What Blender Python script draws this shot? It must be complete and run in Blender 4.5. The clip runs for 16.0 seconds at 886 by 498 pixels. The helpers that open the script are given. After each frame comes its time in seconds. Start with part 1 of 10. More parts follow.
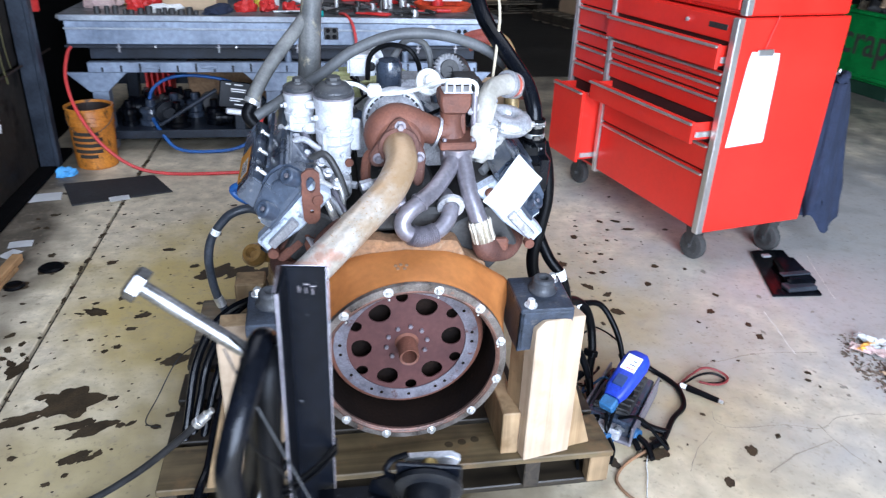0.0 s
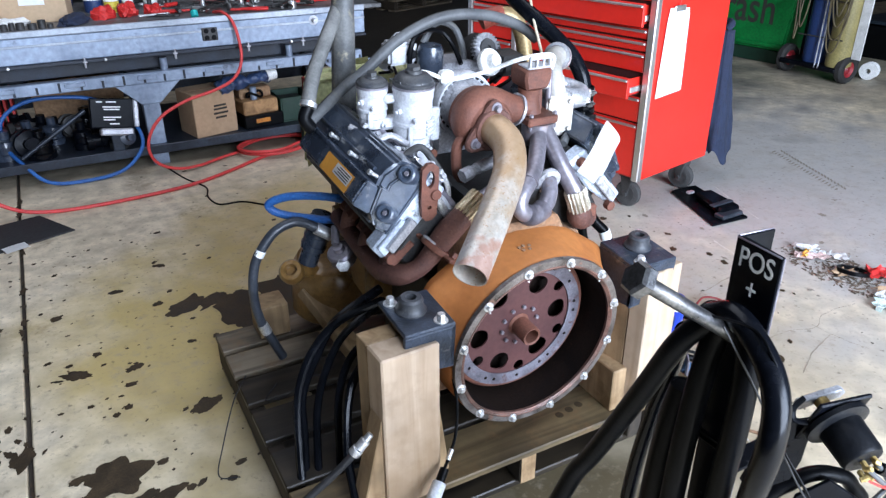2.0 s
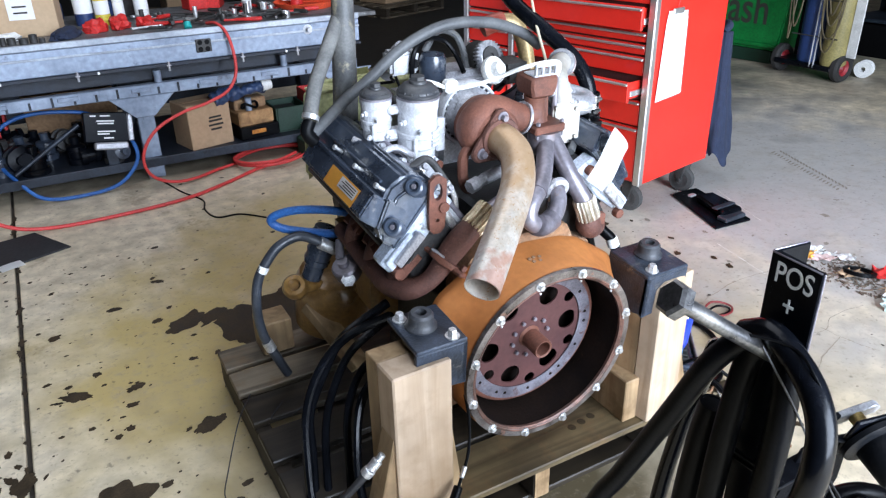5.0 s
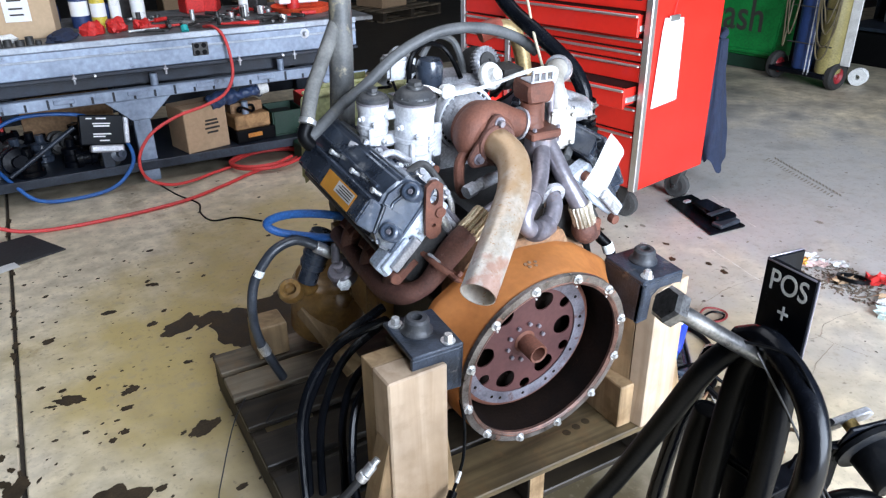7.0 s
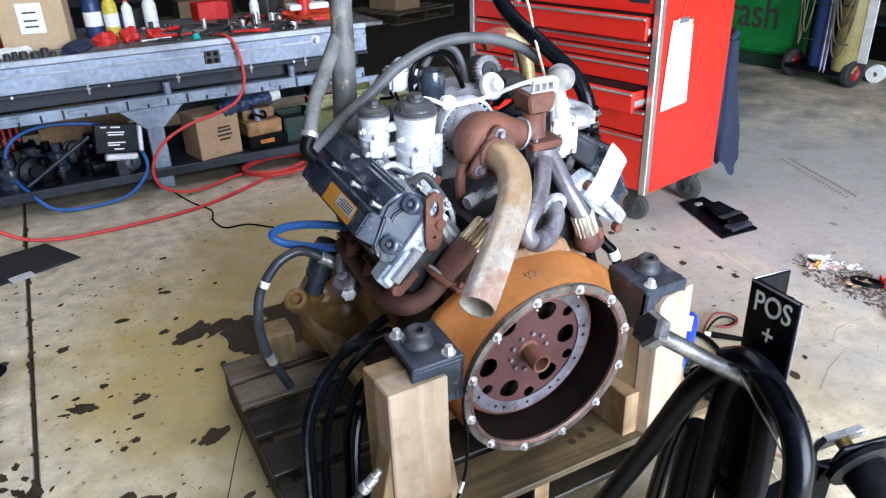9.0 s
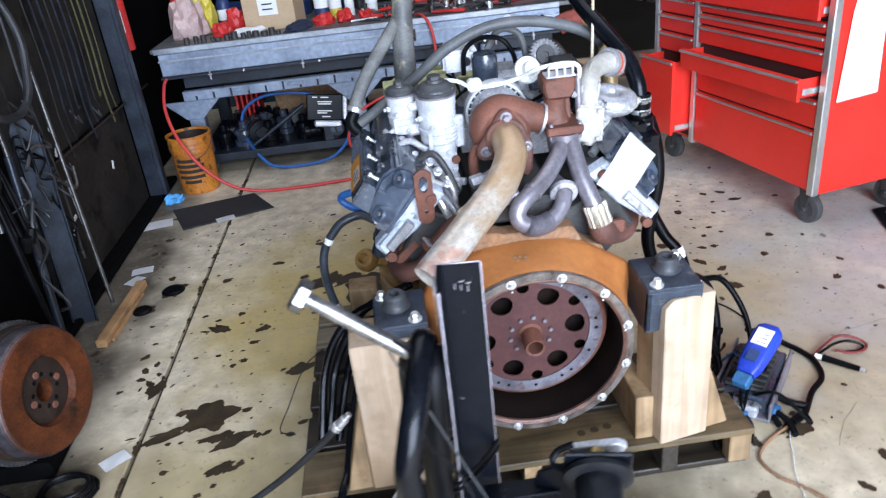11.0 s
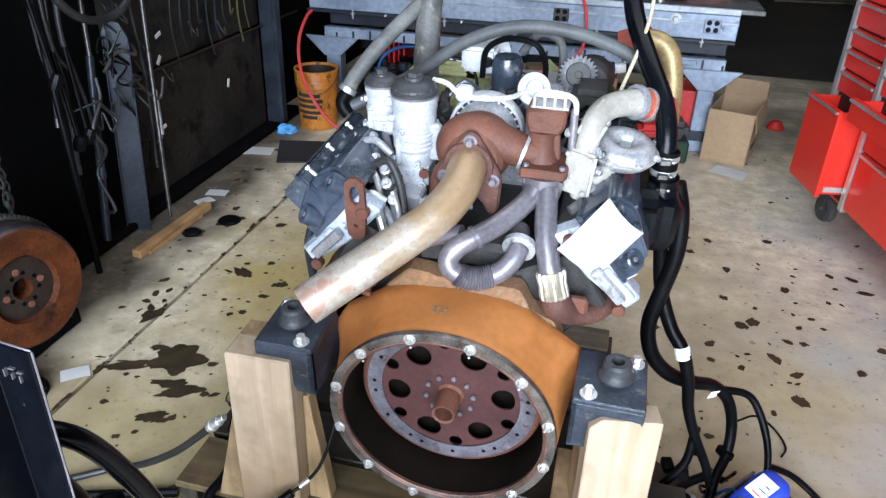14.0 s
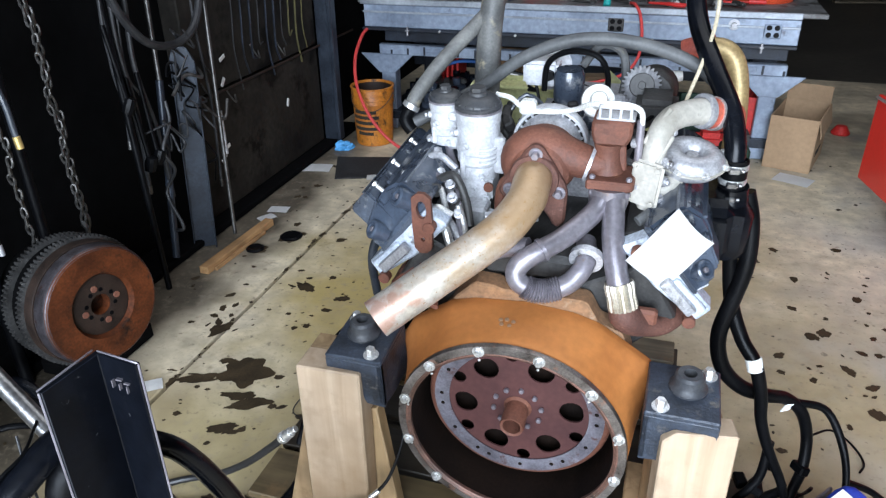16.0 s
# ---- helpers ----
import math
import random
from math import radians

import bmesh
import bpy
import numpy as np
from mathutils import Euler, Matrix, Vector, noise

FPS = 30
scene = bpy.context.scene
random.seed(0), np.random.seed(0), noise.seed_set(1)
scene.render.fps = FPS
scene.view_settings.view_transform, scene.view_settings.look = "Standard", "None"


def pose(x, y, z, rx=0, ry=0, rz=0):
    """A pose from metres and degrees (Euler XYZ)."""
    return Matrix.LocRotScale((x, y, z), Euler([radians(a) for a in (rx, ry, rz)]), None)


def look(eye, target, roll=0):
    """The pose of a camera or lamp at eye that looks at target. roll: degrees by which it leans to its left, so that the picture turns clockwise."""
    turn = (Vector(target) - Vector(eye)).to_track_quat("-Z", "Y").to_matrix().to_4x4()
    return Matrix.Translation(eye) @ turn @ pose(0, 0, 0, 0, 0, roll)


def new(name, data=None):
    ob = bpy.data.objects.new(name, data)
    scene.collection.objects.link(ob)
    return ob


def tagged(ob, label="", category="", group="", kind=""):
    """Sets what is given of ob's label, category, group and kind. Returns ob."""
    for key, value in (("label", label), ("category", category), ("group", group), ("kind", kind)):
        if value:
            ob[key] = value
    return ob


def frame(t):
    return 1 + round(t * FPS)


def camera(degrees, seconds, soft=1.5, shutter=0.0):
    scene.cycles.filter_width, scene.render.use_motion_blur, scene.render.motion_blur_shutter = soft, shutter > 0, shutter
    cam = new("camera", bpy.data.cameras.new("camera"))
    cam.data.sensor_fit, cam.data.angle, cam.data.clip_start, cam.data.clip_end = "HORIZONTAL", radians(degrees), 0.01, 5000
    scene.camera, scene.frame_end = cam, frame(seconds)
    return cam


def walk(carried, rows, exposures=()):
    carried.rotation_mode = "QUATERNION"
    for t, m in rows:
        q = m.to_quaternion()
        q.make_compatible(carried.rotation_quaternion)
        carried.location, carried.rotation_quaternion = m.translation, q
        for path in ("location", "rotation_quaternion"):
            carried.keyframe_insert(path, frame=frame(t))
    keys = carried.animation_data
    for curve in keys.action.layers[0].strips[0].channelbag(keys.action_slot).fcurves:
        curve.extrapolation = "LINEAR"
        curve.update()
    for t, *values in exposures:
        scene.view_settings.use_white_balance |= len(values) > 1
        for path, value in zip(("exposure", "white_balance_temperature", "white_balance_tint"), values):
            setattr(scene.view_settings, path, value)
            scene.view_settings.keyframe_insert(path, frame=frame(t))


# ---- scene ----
cam = camera(62.6, 16.0, soft=1.25, shutter=0.45)
METRES, EYE, TILT, LEAN, TURN = 2.45, 1.47, 0.0, 0.0, -10.4
ROWS = [
    (0.0, 0.0, 0.0, 0.0, 0.97, -25.87, -2.01),
    (0.5, -0.1086, -0.0255, 0.0081, -5.64, -26.08, -2.7),
    (1.0, -0.2339, 0.0226, -0.0047, -12.88, -26.74, 0.17),
    (1.5, -0.2904, 0.0462, -0.0114, -18.78, -28.48, -1.15),
    (2.0, -0.3067, 0.0527, -0.0107, -17.87, -26.63, 0.27),
    (2.5, -0.3118, 0.0629, -0.01, -17.95, -26.26, 0.23),
    (3.0, -0.314, 0.0687, -0.0104, -17.98, -26.49, 0.93),
    (3.5, -0.3136, 0.0711, -0.0112, -18.45, -26.47, 0.78),
    (4.0, -0.3133, 0.0728, -0.011, -18.77, -26.51, 1.13),
    (6.5, -0.3153, 0.0723, -0.0091, -18.95, -25.84, 1.0),
    (7.0, -0.3151, 0.072, -0.0091, -18.99, -25.92, 0.72),
    (7.5, -0.3152, 0.0717, -0.0089, -18.73, -25.86, 0.83),
    (8.0, -0.3147, 0.0717, -0.0091, -18.93, -25.86, 0.93),
    (10.5, -0.1108, -0.0231, 0.006, -0.72, -27.87, 6.51),
    (11.0, -0.0326, 0.0004, -0.0011, 4.53, -26.23, 5.73),
    (11.5, 0.0298, 0.0495, 0.0003, 9.24, -29.49, 1.7),
    (12.0, 0.1059, 0.0718, -0.0045, 21.5, -28.8, 3.95),
    (12.5, 0.1708, 0.0921, -0.0, 27.24, -30.83, 1.18),
    (13.0, 0.1717, 0.1347, -0.0033, 22.52, -29.92, -0.97),
    (13.5, 0.1657, 0.1638, 0.0015, 23.48, -26.82, -0.6),
    (14.0, 0.1595, 0.1785, -0.0025, 24.66, -28.51, -1.7),
    (14.5, 0.1528, 0.1802, -0.0044, 25.34, -29.05, -1.05),
    (15.0, 0.1487, 0.1753, -0.0025, 27.72, -28.59, -0.42),
    (15.5, 0.1496, 0.1719, -0.0014, 28.35, -28.3, 0.66),
    (16.0, 0.15, 0.1684, 0.0001, 27.86, -27.51, 0.81),
]
PATH = [(t, pose(0, 0, EYE, TILT, LEAN, TURN) @ pose(METRES * x, METRES * y, METRES * z, 90 + pitch, roll, yaw)) for t, x, y, z, yaw, pitch, roll in ROWS]
PATH += [(8.2, look((-0.729, 0.313, 1.452), (0.135, 1.890, 0.578), -1.3)), (10.3, look((-0.364, 0.056, 1.492), (0.084, 1.784, 0.589), -4.6))]
walk(cam, sorted(PATH, key=lambda row: row[0]),
     [(0.0, -0.05, 5560, 15), (1.5, -0.03, 5620, 15), (4.0, 0.01, 5760, 14), (8.5, 0.03, 5880, 14), (10.5, -0.10, 5740, 15), (11.5, -0.19, 5700, 15.5), (12.5, -0.13, 5900, 13), (13.5, -0.13, 5900, 13), (14.5, -0.27, 5960, 12), (15.0, -0.28, 5980, 12), (16.0, -0.29, 5980, 12)])

# ---- world and light ----
world = bpy.data.worlds.new("sky")
scene.world = world
world.use_nodes = True
wn = world.node_tree.nodes
sky = wn.new("ShaderNodeTexSky")
sky.sky_type, sky.sun_disc, sky.sun_elevation, sky.sun_rotation = "NISHITA", False, radians(40), radians(200)
world.node_tree.links.new(sky.outputs[0], wn["Background"].inputs[0])
wn["Background"].inputs[1].default_value = 0.12


def area_lamp(name, m, sx, sy, power, colour):
    data = bpy.data.lights.new(name, "AREA")
    data.shape, data.size, data.size_y, data.energy, data.color = "RECTANGLE", sx, sy, power, colour
    lamp = new(name, data)
    lamp.matrix_world = m
    return lamp


# daylight through the open roller door behind the camera
area_lamp("door_daylight", look((0.80, -3.1, 2.0), (0.4, 3.0, 0.6)), 3.9, 3.4, 910, (0.86, 0.94, 1.0))
# added overhead fill over the work bay, no such source is seen
area_lamp("overhead_fill", look((0.5, 3.0, 4.42), (0.5, 3.0, 0.0)), 4.2, 2.6, 80, (1.0, 0.97, 0.9))
scene.view_settings.exposure = 0.0


# ---- materials ----
def mat(name, col, col2=None, scale=6.0, rough=0.5, metal=0.0, bump=0.15, spot=None, spot_scale=9.0, spot_at=0.6, fine=0.25, rough2=None, coat=0.0, spec=0.5):
    """A surface with two tones at a coarse scale, fine grain, and spots of a third colour."""
    m = bpy.data.materials.new(name)
    m.use_nodes = True
    nt = m.node_tree
    n, l = nt.nodes, nt.links
    b = n["Principled BSDF"]
    tc = n.new("ShaderNodeTexCoord")
    big = n.new("ShaderNodeTexNoise")
    big.inputs["Scale"].default_value, big.inputs["Detail"].default_value, big.inputs["Roughness"].default_value = scale, 8, 0.62
    small = n.new("ShaderNodeTexNoise")
    small.inputs["Scale"].default_value, small.inputs["Detail"].default_value = scale * 14, 5
    l.new(tc.outputs["Object"], big.inputs["Vector"])
    l.new(tc.outputs["Object"], small.inputs["Vector"])
    ramp = n.new("ShaderNodeValToRGB")
    ramp.color_ramp.elements[0].position, ramp.color_ramp.elements[1].position = 0.36, 0.64
    ramp.color_ramp.elements[0].color = (*(col2 or [c * 0.75 for c in col]), 1)
    ramp.color_ramp.elements[1].color = (*col, 1)
    l.new(big.outputs["Fac"], ramp.inputs["Fac"])
    grain = n.new("ShaderNodeMapRange")
    grain.inputs["From Min"].default_value, grain.inputs["From Max"].default_value = 0.3, 0.7
    grain.inputs["To Min"].default_value, grain.inputs["To Max"].default_value = 1 - fine, 1 + fine
    l.new(small.outputs["Fac"], grain.inputs["Value"])
    mul = n.new("ShaderNodeMix")
    mul.data_type, mul.blend_type = "RGBA", "MULTIPLY"
    mul.inputs["Factor"].default_value = 1.0
    l.new(ramp.outputs["Color"], mul.inputs["A"])
    l.new(grain.outputs["Result"], mul.inputs["B"])
    colour = mul.outputs["Result"]
    if spot:
        sp = n.new("ShaderNodeTexNoise")
        sp.inputs["Scale"].default_value, sp.inputs["Detail"].default_value, sp.inputs["Roughness"].default_value = spot_scale, 6, 0.7
        off = n.new("ShaderNodeVectorMath")
        off.inputs[1].default_value = (3.1, 7.7, 1.3)
        l.new(tc.outputs["Object"], off.inputs[0])
        l.new(off.outputs[0], sp.inputs["Vector"])
        sr = n.new("ShaderNodeValToRGB")
        sr.color_ramp.elements[0].position, sr.color_ramp.elements[1].position = spot_at, min(spot_at + 0.1, 1.0)
        l.new(sp.outputs["Fac"], sr.inputs["Fac"])
        mix = n.new("ShaderNodeMix")
        mix.data_type = "RGBA"
        l.new(sr.outputs["Color"], mix.inputs["Factor"])
        l.new(colour, mix.inputs["A"])
        mix.inputs["B"].default_value = (*spot, 1)
        colour = mix.outputs["Result"]
    l.new(colour, b.inputs["Base Color"])
    rr = n.new("ShaderNodeMapRange")
    rr.inputs["From Min"].default_value, rr.inputs["From Max"].default_value = 0.3, 0.7
    rr.inputs["To Min"].default_value, rr.inputs["To Max"].default_value = rough, rough2 if rough2 is not None else min(1.0, rough + 0.18)
    l.new(big.outputs["Fac"], rr.inputs["Value"])
    l.new(rr.outputs["Result"], b.inputs["Roughness"])
    b.inputs["Metallic"].default_value = metal
    b.inputs["Coat Weight"].default_value = coat
    b.inputs["Specular IOR Level"].default_value = spec
    if bump:
        bp = n.new("ShaderNodeBump")
        bp.inputs["Strength"].default_value, bp.inputs["Distance"].default_value = bump, 0.004
        l.new(small.outputs["Fac"], bp.inputs["Height"])
        l.new(bp.outputs["Normal"], b.inputs["Normal"])
    return m


def wood_mat(name, light, dark, grain_axis=2, rough=0.75, stain=0.0, blotch=0.58, soak=0.0):
    """Sawn timber: long bands and fibres along one axis, each piece a little different."""
    m = bpy.data.materials.new(name)
    m.use_nodes = True
    n, l = m.node_tree.nodes, m.node_tree.links
    b = n["Principled BSDF"]
    tc, info = n.new("ShaderNodeTexCoord"), n.new("ShaderNodeObjectInfo")
    mp = n.new("ShaderNodeMapping")
    s = [26.0, 26.0, 26.0]
    s[grain_axis] = 1.6
    mp.inputs["Scale"].default_value = s
    add = n.new("ShaderNodeVectorMath")
    l.new(tc.outputs["Object"], add.inputs[0])
    l.new(info.outputs["Random"], add.inputs[1])
    l.new(add.outputs[0], mp.inputs["Vector"])
    nz = n.new("ShaderNodeTexNoise")
    nz.inputs["Scale"].default_value, nz.inputs["Detail"].default_value, nz.inputs["Distortion"].default_value = 1.0, 7, 1.2
    l.new(mp.outputs[0], nz.inputs["Vector"])
    ramp = n.new("ShaderNodeValToRGB")
    ramp.color_ramp.elements[0].position, ramp.color_ramp.elements[1].position = 0.3, 0.62
    ramp.color_ramp.elements[0].color, ramp.color_ramp.elements[1].color = (*dark, 1), (*light, 1)
    l.new(nz.outputs["Fac"], ramp.inputs["Fac"])
    dirt = n.new("ShaderNodeTexNoise")
    dirt.inputs["Scale"].default_value, dirt.inputs["Detail"].default_value = 7, 6
    l.new(add.outputs[0], dirt.inputs["Vector"])
    dr = n.new("ShaderNodeMapRange")
    dr.inputs["From Min"].default_value, dr.inputs["From Max"].default_value = 0.35, 0.6
    dr.inputs["To Min"].default_value, dr.inputs["To Max"].default_value = blotch, 1.08
    l.new(dirt.outputs["Fac"], dr.inputs["Value"])
    mul = n.new("ShaderNodeMix")
    mul.data_type, mul.blend_type = "RGBA", "MULTIPLY"
    mul.inputs["Factor"].default_value = 1.0
    l.new(ramp.outputs["Color"], mul.inputs["A"])
    l.new(dr.outputs["Result"], mul.inputs["B"])
    colour = mul.outputs["Result"]
    if stain:
        spill, blot = n.new("ShaderNodeTexNoise"), n.new("ShaderNodeMapRange")
        spill.inputs["Scale"].default_value, spill.inputs["Detail"].default_value, spill.inputs["Roughness"].default_value = 11, 7, 0.65
        l.new(add.outputs[0], spill.inputs["Vector"])
        blot.inputs["From Min"].default_value, blot.inputs["From Max"].default_value = 0.53, 0.68
        blot.inputs["To Min"].default_value, blot.inputs["To Max"].default_value = 0.0, stain
        l.new(spill.outputs["Fac"], blot.inputs["Value"])
        oil = n.new("ShaderNodeMix")
        oil.data_type = "RGBA"
        l.new(blot.outputs["Result"], oil.inputs["Factor"])
        l.new(colour, oil.inputs["A"])
        oil.inputs["B"].default_value = (0.16, 0.095, 0.04, 1)
        colour = oil.outputs["Result"]
    if soak:
        # oil wicked up from the foot, with a ragged edge
        sep, rag, sum_, wet = n.new("ShaderNodeSeparateXYZ"), n.new("ShaderNodeTexNoise"), n.new("ShaderNodeMath"), n.new("ShaderNodeMapRange")
        rag.inputs["Scale"].default_value, rag.inputs["Detail"].default_value, rag.inputs["Roughness"].default_value = 8, 6, 0.6
        l.new(tc.outputs["Object"], sep.inputs[0])
        l.new(add.outputs[0], rag.inputs["Vector"])
        sum_.operation = "MULTIPLY_ADD"
        sum_.inputs[1].default_value = 0.55
        l.new(rag.outputs["Fac"], sum_.inputs[0])
        l.new(sep.outputs["Z"], sum_.inputs[2])
        wet.inputs["From Min"].default_value, wet.inputs["From Max"].default_value = 0.60, 0.36
        wet.inputs["To Min"].default_value, wet.inputs["To Max"].default_value = 0.0, soak
        l.new(sum_.outputs[0], wet.inputs["Value"])
        dip = n.new("ShaderNodeMix")
        dip.data_type = "RGBA"
        l.new(wet.outputs["Result"], dip.inputs["Factor"])
        l.new(colour, dip.inputs["A"])
        dip.inputs["B"].default_value = (0.20, 0.115, 0.042, 1)
        colour = dip.outputs["Result"]
    l.new(colour, b.inputs["Base Color"])
    b.inputs["Roughness"].default_value = rough
    bp = n.new("ShaderNodeBump")
    bp.inputs["Strength"].default_value, bp.inputs["Distance"].default_value = 0.3, 0.003
    l.new(nz.outputs["Fac"], bp.inputs["Height"])
    l.new(bp.outputs["Normal"], b.inputs["Normal"])
    return m


def concrete_mat():
    """Old workshop slab: tan, yellow and grey patches, fine pitting, brown grime soaked in where oil was spilt, shade
    painted under pallet and bench.
    """
    m = mat("concrete", (0.70, 0.61, 0.445), (0.57, 0.485, 0.34), 0.9, 0.46, 0, 0.15, (0.31, 0.25, 0.165), 2.4, 0.60, 0.24)
    n, l = m.node_tree.nodes, m.node_tree.links
    b = n["Principled BSDF"]
    colour = b.inputs["Base Color"].links[0].from_socket
    tc = n.new("ShaderNodeTexCoord")
    edge = n.new("ShaderNodeTexNoise")
    edge.inputs["Scale"].default_value, edge.inputs["Detail"].default_value = 3.2, 7
    l.new(tc.outputs["Object"], edge.inputs["Vector"])
    # (0.15, 1.95) holds oil plus painted pallet shade; (0.0, 5.1) painted bench shade.
    # (4.9, 7.0): floor made darker towards the far right.
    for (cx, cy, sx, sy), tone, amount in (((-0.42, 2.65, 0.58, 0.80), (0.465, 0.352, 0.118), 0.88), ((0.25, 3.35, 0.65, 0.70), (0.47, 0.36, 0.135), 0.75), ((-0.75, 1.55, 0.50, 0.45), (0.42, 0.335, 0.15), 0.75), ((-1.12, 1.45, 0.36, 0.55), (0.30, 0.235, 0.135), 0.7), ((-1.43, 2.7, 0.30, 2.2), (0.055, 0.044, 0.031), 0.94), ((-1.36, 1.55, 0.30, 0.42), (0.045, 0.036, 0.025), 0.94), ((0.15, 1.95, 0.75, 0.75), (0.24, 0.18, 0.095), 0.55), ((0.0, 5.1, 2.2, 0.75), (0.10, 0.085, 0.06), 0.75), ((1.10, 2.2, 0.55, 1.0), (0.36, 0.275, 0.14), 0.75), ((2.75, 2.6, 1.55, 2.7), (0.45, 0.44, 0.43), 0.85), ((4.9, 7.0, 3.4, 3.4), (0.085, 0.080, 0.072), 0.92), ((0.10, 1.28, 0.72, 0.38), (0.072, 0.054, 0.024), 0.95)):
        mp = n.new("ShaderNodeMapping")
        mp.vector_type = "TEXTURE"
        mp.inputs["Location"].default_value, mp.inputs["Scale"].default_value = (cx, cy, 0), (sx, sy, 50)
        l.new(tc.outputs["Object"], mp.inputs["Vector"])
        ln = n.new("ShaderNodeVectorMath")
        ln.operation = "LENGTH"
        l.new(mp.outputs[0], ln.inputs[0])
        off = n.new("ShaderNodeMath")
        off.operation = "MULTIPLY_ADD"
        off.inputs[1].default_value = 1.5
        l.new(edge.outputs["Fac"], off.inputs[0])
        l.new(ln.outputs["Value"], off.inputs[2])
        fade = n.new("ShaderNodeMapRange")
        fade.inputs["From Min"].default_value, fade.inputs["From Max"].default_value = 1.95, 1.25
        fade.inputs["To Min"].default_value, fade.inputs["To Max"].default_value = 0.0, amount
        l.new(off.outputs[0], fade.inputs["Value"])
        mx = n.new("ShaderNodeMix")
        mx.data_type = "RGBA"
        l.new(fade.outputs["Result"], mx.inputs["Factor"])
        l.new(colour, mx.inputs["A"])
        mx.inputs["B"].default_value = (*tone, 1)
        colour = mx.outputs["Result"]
    for scale, lo, hi, tone, most in ((5.5, 0.50, 0.72, (0.32, 0.265, 0.19), 0.36), (17, 0.54, 0.72, (0.33, 0.28, 0.21), 0.6), (46, 0.55, 0.70, (0.28, 0.225, 0.155), 0.5)):
        mot, mr, mm = n.new("ShaderNodeTexNoise"), n.new("ShaderNodeMapRange"), n.new("ShaderNodeMix")
        mot.inputs["Scale"].default_value, mot.inputs["Detail"].default_value, mot.inputs["Roughness"].default_value = scale, 9, 0.68
        l.new(tc.outputs["Object"], mot.inputs["Vector"])
        mr.inputs["From Min"].default_value, mr.inputs["From Max"].default_value, mr.inputs["To Max"].default_value = lo, hi, most
        l.new(mot.outputs["Fac"], mr.inputs["Value"])
        mm.data_type = "RGBA"
        l.new(mr.outputs["Result"], mm.inputs["Factor"])
        l.new(colour, mm.inputs["A"])
        mm.inputs["B"].default_value = (*tone, 1)
        colour = mm.outputs["Result"]
    pit = n.new("ShaderNodeTexNoise")
    pit.inputs["Scale"].default_value, pit.inputs["Detail"].default_value = 38, 4
    l.new(tc.outputs["Object"], pit.inputs["Vector"])
    pr = n.new("ShaderNodeMapRange")
    pr.inputs["From Min"].default_value, pr.inputs["From Max"].default_value = 0.63, 0.72
    pr.inputs["To Max"].default_value = 0.55
    l.new(pit.outputs["Fac"], pr.inputs["Value"])
    mx = n.new("ShaderNodeMix")
    mx.data_type = "RGBA"
    l.new(pr.outputs["Result"], mx.inputs["Factor"])
    l.new(colour, mx.inputs["A"])
    mx.inputs["B"].default_value = (0.11, 0.09, 0.065, 1)
    l.new(mx.outputs["Result"], b.inputs["Base Color"])
    return m


def pipe_mat():
    """Bare exhaust tube: scaled silver, burnt tan near the flange and pink rust at the cut end."""
    m = mat("heat_stained_pipe", (0.62, 0.59, 0.545), (0.47, 0.41, 0.33), 7, 0.30, 0.4, 0.08, (0.37, 0.21, 0.11), 120, 0.572, 0.16)
    n, l = m.node_tree.nodes, m.node_tree.links
    b = n["Principled BSDF"]
    colour = b.inputs["Base Color"].links[0].from_socket
    tc = n.new("ShaderNodeTexCoord")
    sep, edge = n.new("ShaderNodeSeparateXYZ"), n.new("ShaderNodeTexNoise")
    edge.inputs["Scale"].default_value, edge.inputs["Detail"].default_value = 24, 8
    l.new(tc.outputs["Object"], sep.inputs[0])
    l.new(tc.outputs["Object"], edge.inputs["Vector"])
    off = n.new("ShaderNodeMath")
    off.operation = "MULTIPLY_ADD"
    off.inputs[1].default_value = 0.26
    l.new(edge.outputs["Fac"], off.inputs[0])
    l.new(sep.outputs["Y"], off.inputs[2])
    for lo, hi, tone, amount in ((0.12, 0.26, (0.37, 0.215, 0.082), 0.80), (0.095, 0.06, (0.42, 0.20, 0.13), 0.7)):
        fade = n.new("ShaderNodeMapRange")
        fade.inputs["From Min"].default_value, fade.inputs["From Max"].default_value = lo, hi
        fade.inputs["To Min"].default_value, fade.inputs["To Max"].default_value = 0.0, amount
        l.new(off.outputs[0], fade.inputs["Value"])
        mx = n.new("ShaderNodeMix")
        mx.data_type = "RGBA"
        l.new(fade.outputs["Result"], mx.inputs["Factor"])
        l.new(colour, mx.inputs["A"])
        mx.inputs["B"].default_value = (*tone, 1)
        colour = mx.outputs["Result"]
    l.new(colour, b.inputs["Base Color"])
    return m


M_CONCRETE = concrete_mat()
M_JOINT = mat("joint_dirt", (0.05, 0.04, 0.03), None, 20, 0.9)
M_OIL = mat("oil_stain", (0.060, 0.041, 0.021), (0.032, 0.023, 0.013), 14, 0.42, 0, 0.05, spec=0.3)
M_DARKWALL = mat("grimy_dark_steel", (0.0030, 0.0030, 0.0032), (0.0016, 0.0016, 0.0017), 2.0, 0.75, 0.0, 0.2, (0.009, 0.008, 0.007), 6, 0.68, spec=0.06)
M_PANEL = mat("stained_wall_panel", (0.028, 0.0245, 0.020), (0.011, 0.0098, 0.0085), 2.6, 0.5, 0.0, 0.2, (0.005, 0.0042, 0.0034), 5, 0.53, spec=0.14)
M_WALLGREY = mat("grey_block_wall", (0.085, 0.083, 0.078), (0.06, 0.058, 0.054), 1.0, 0.85)
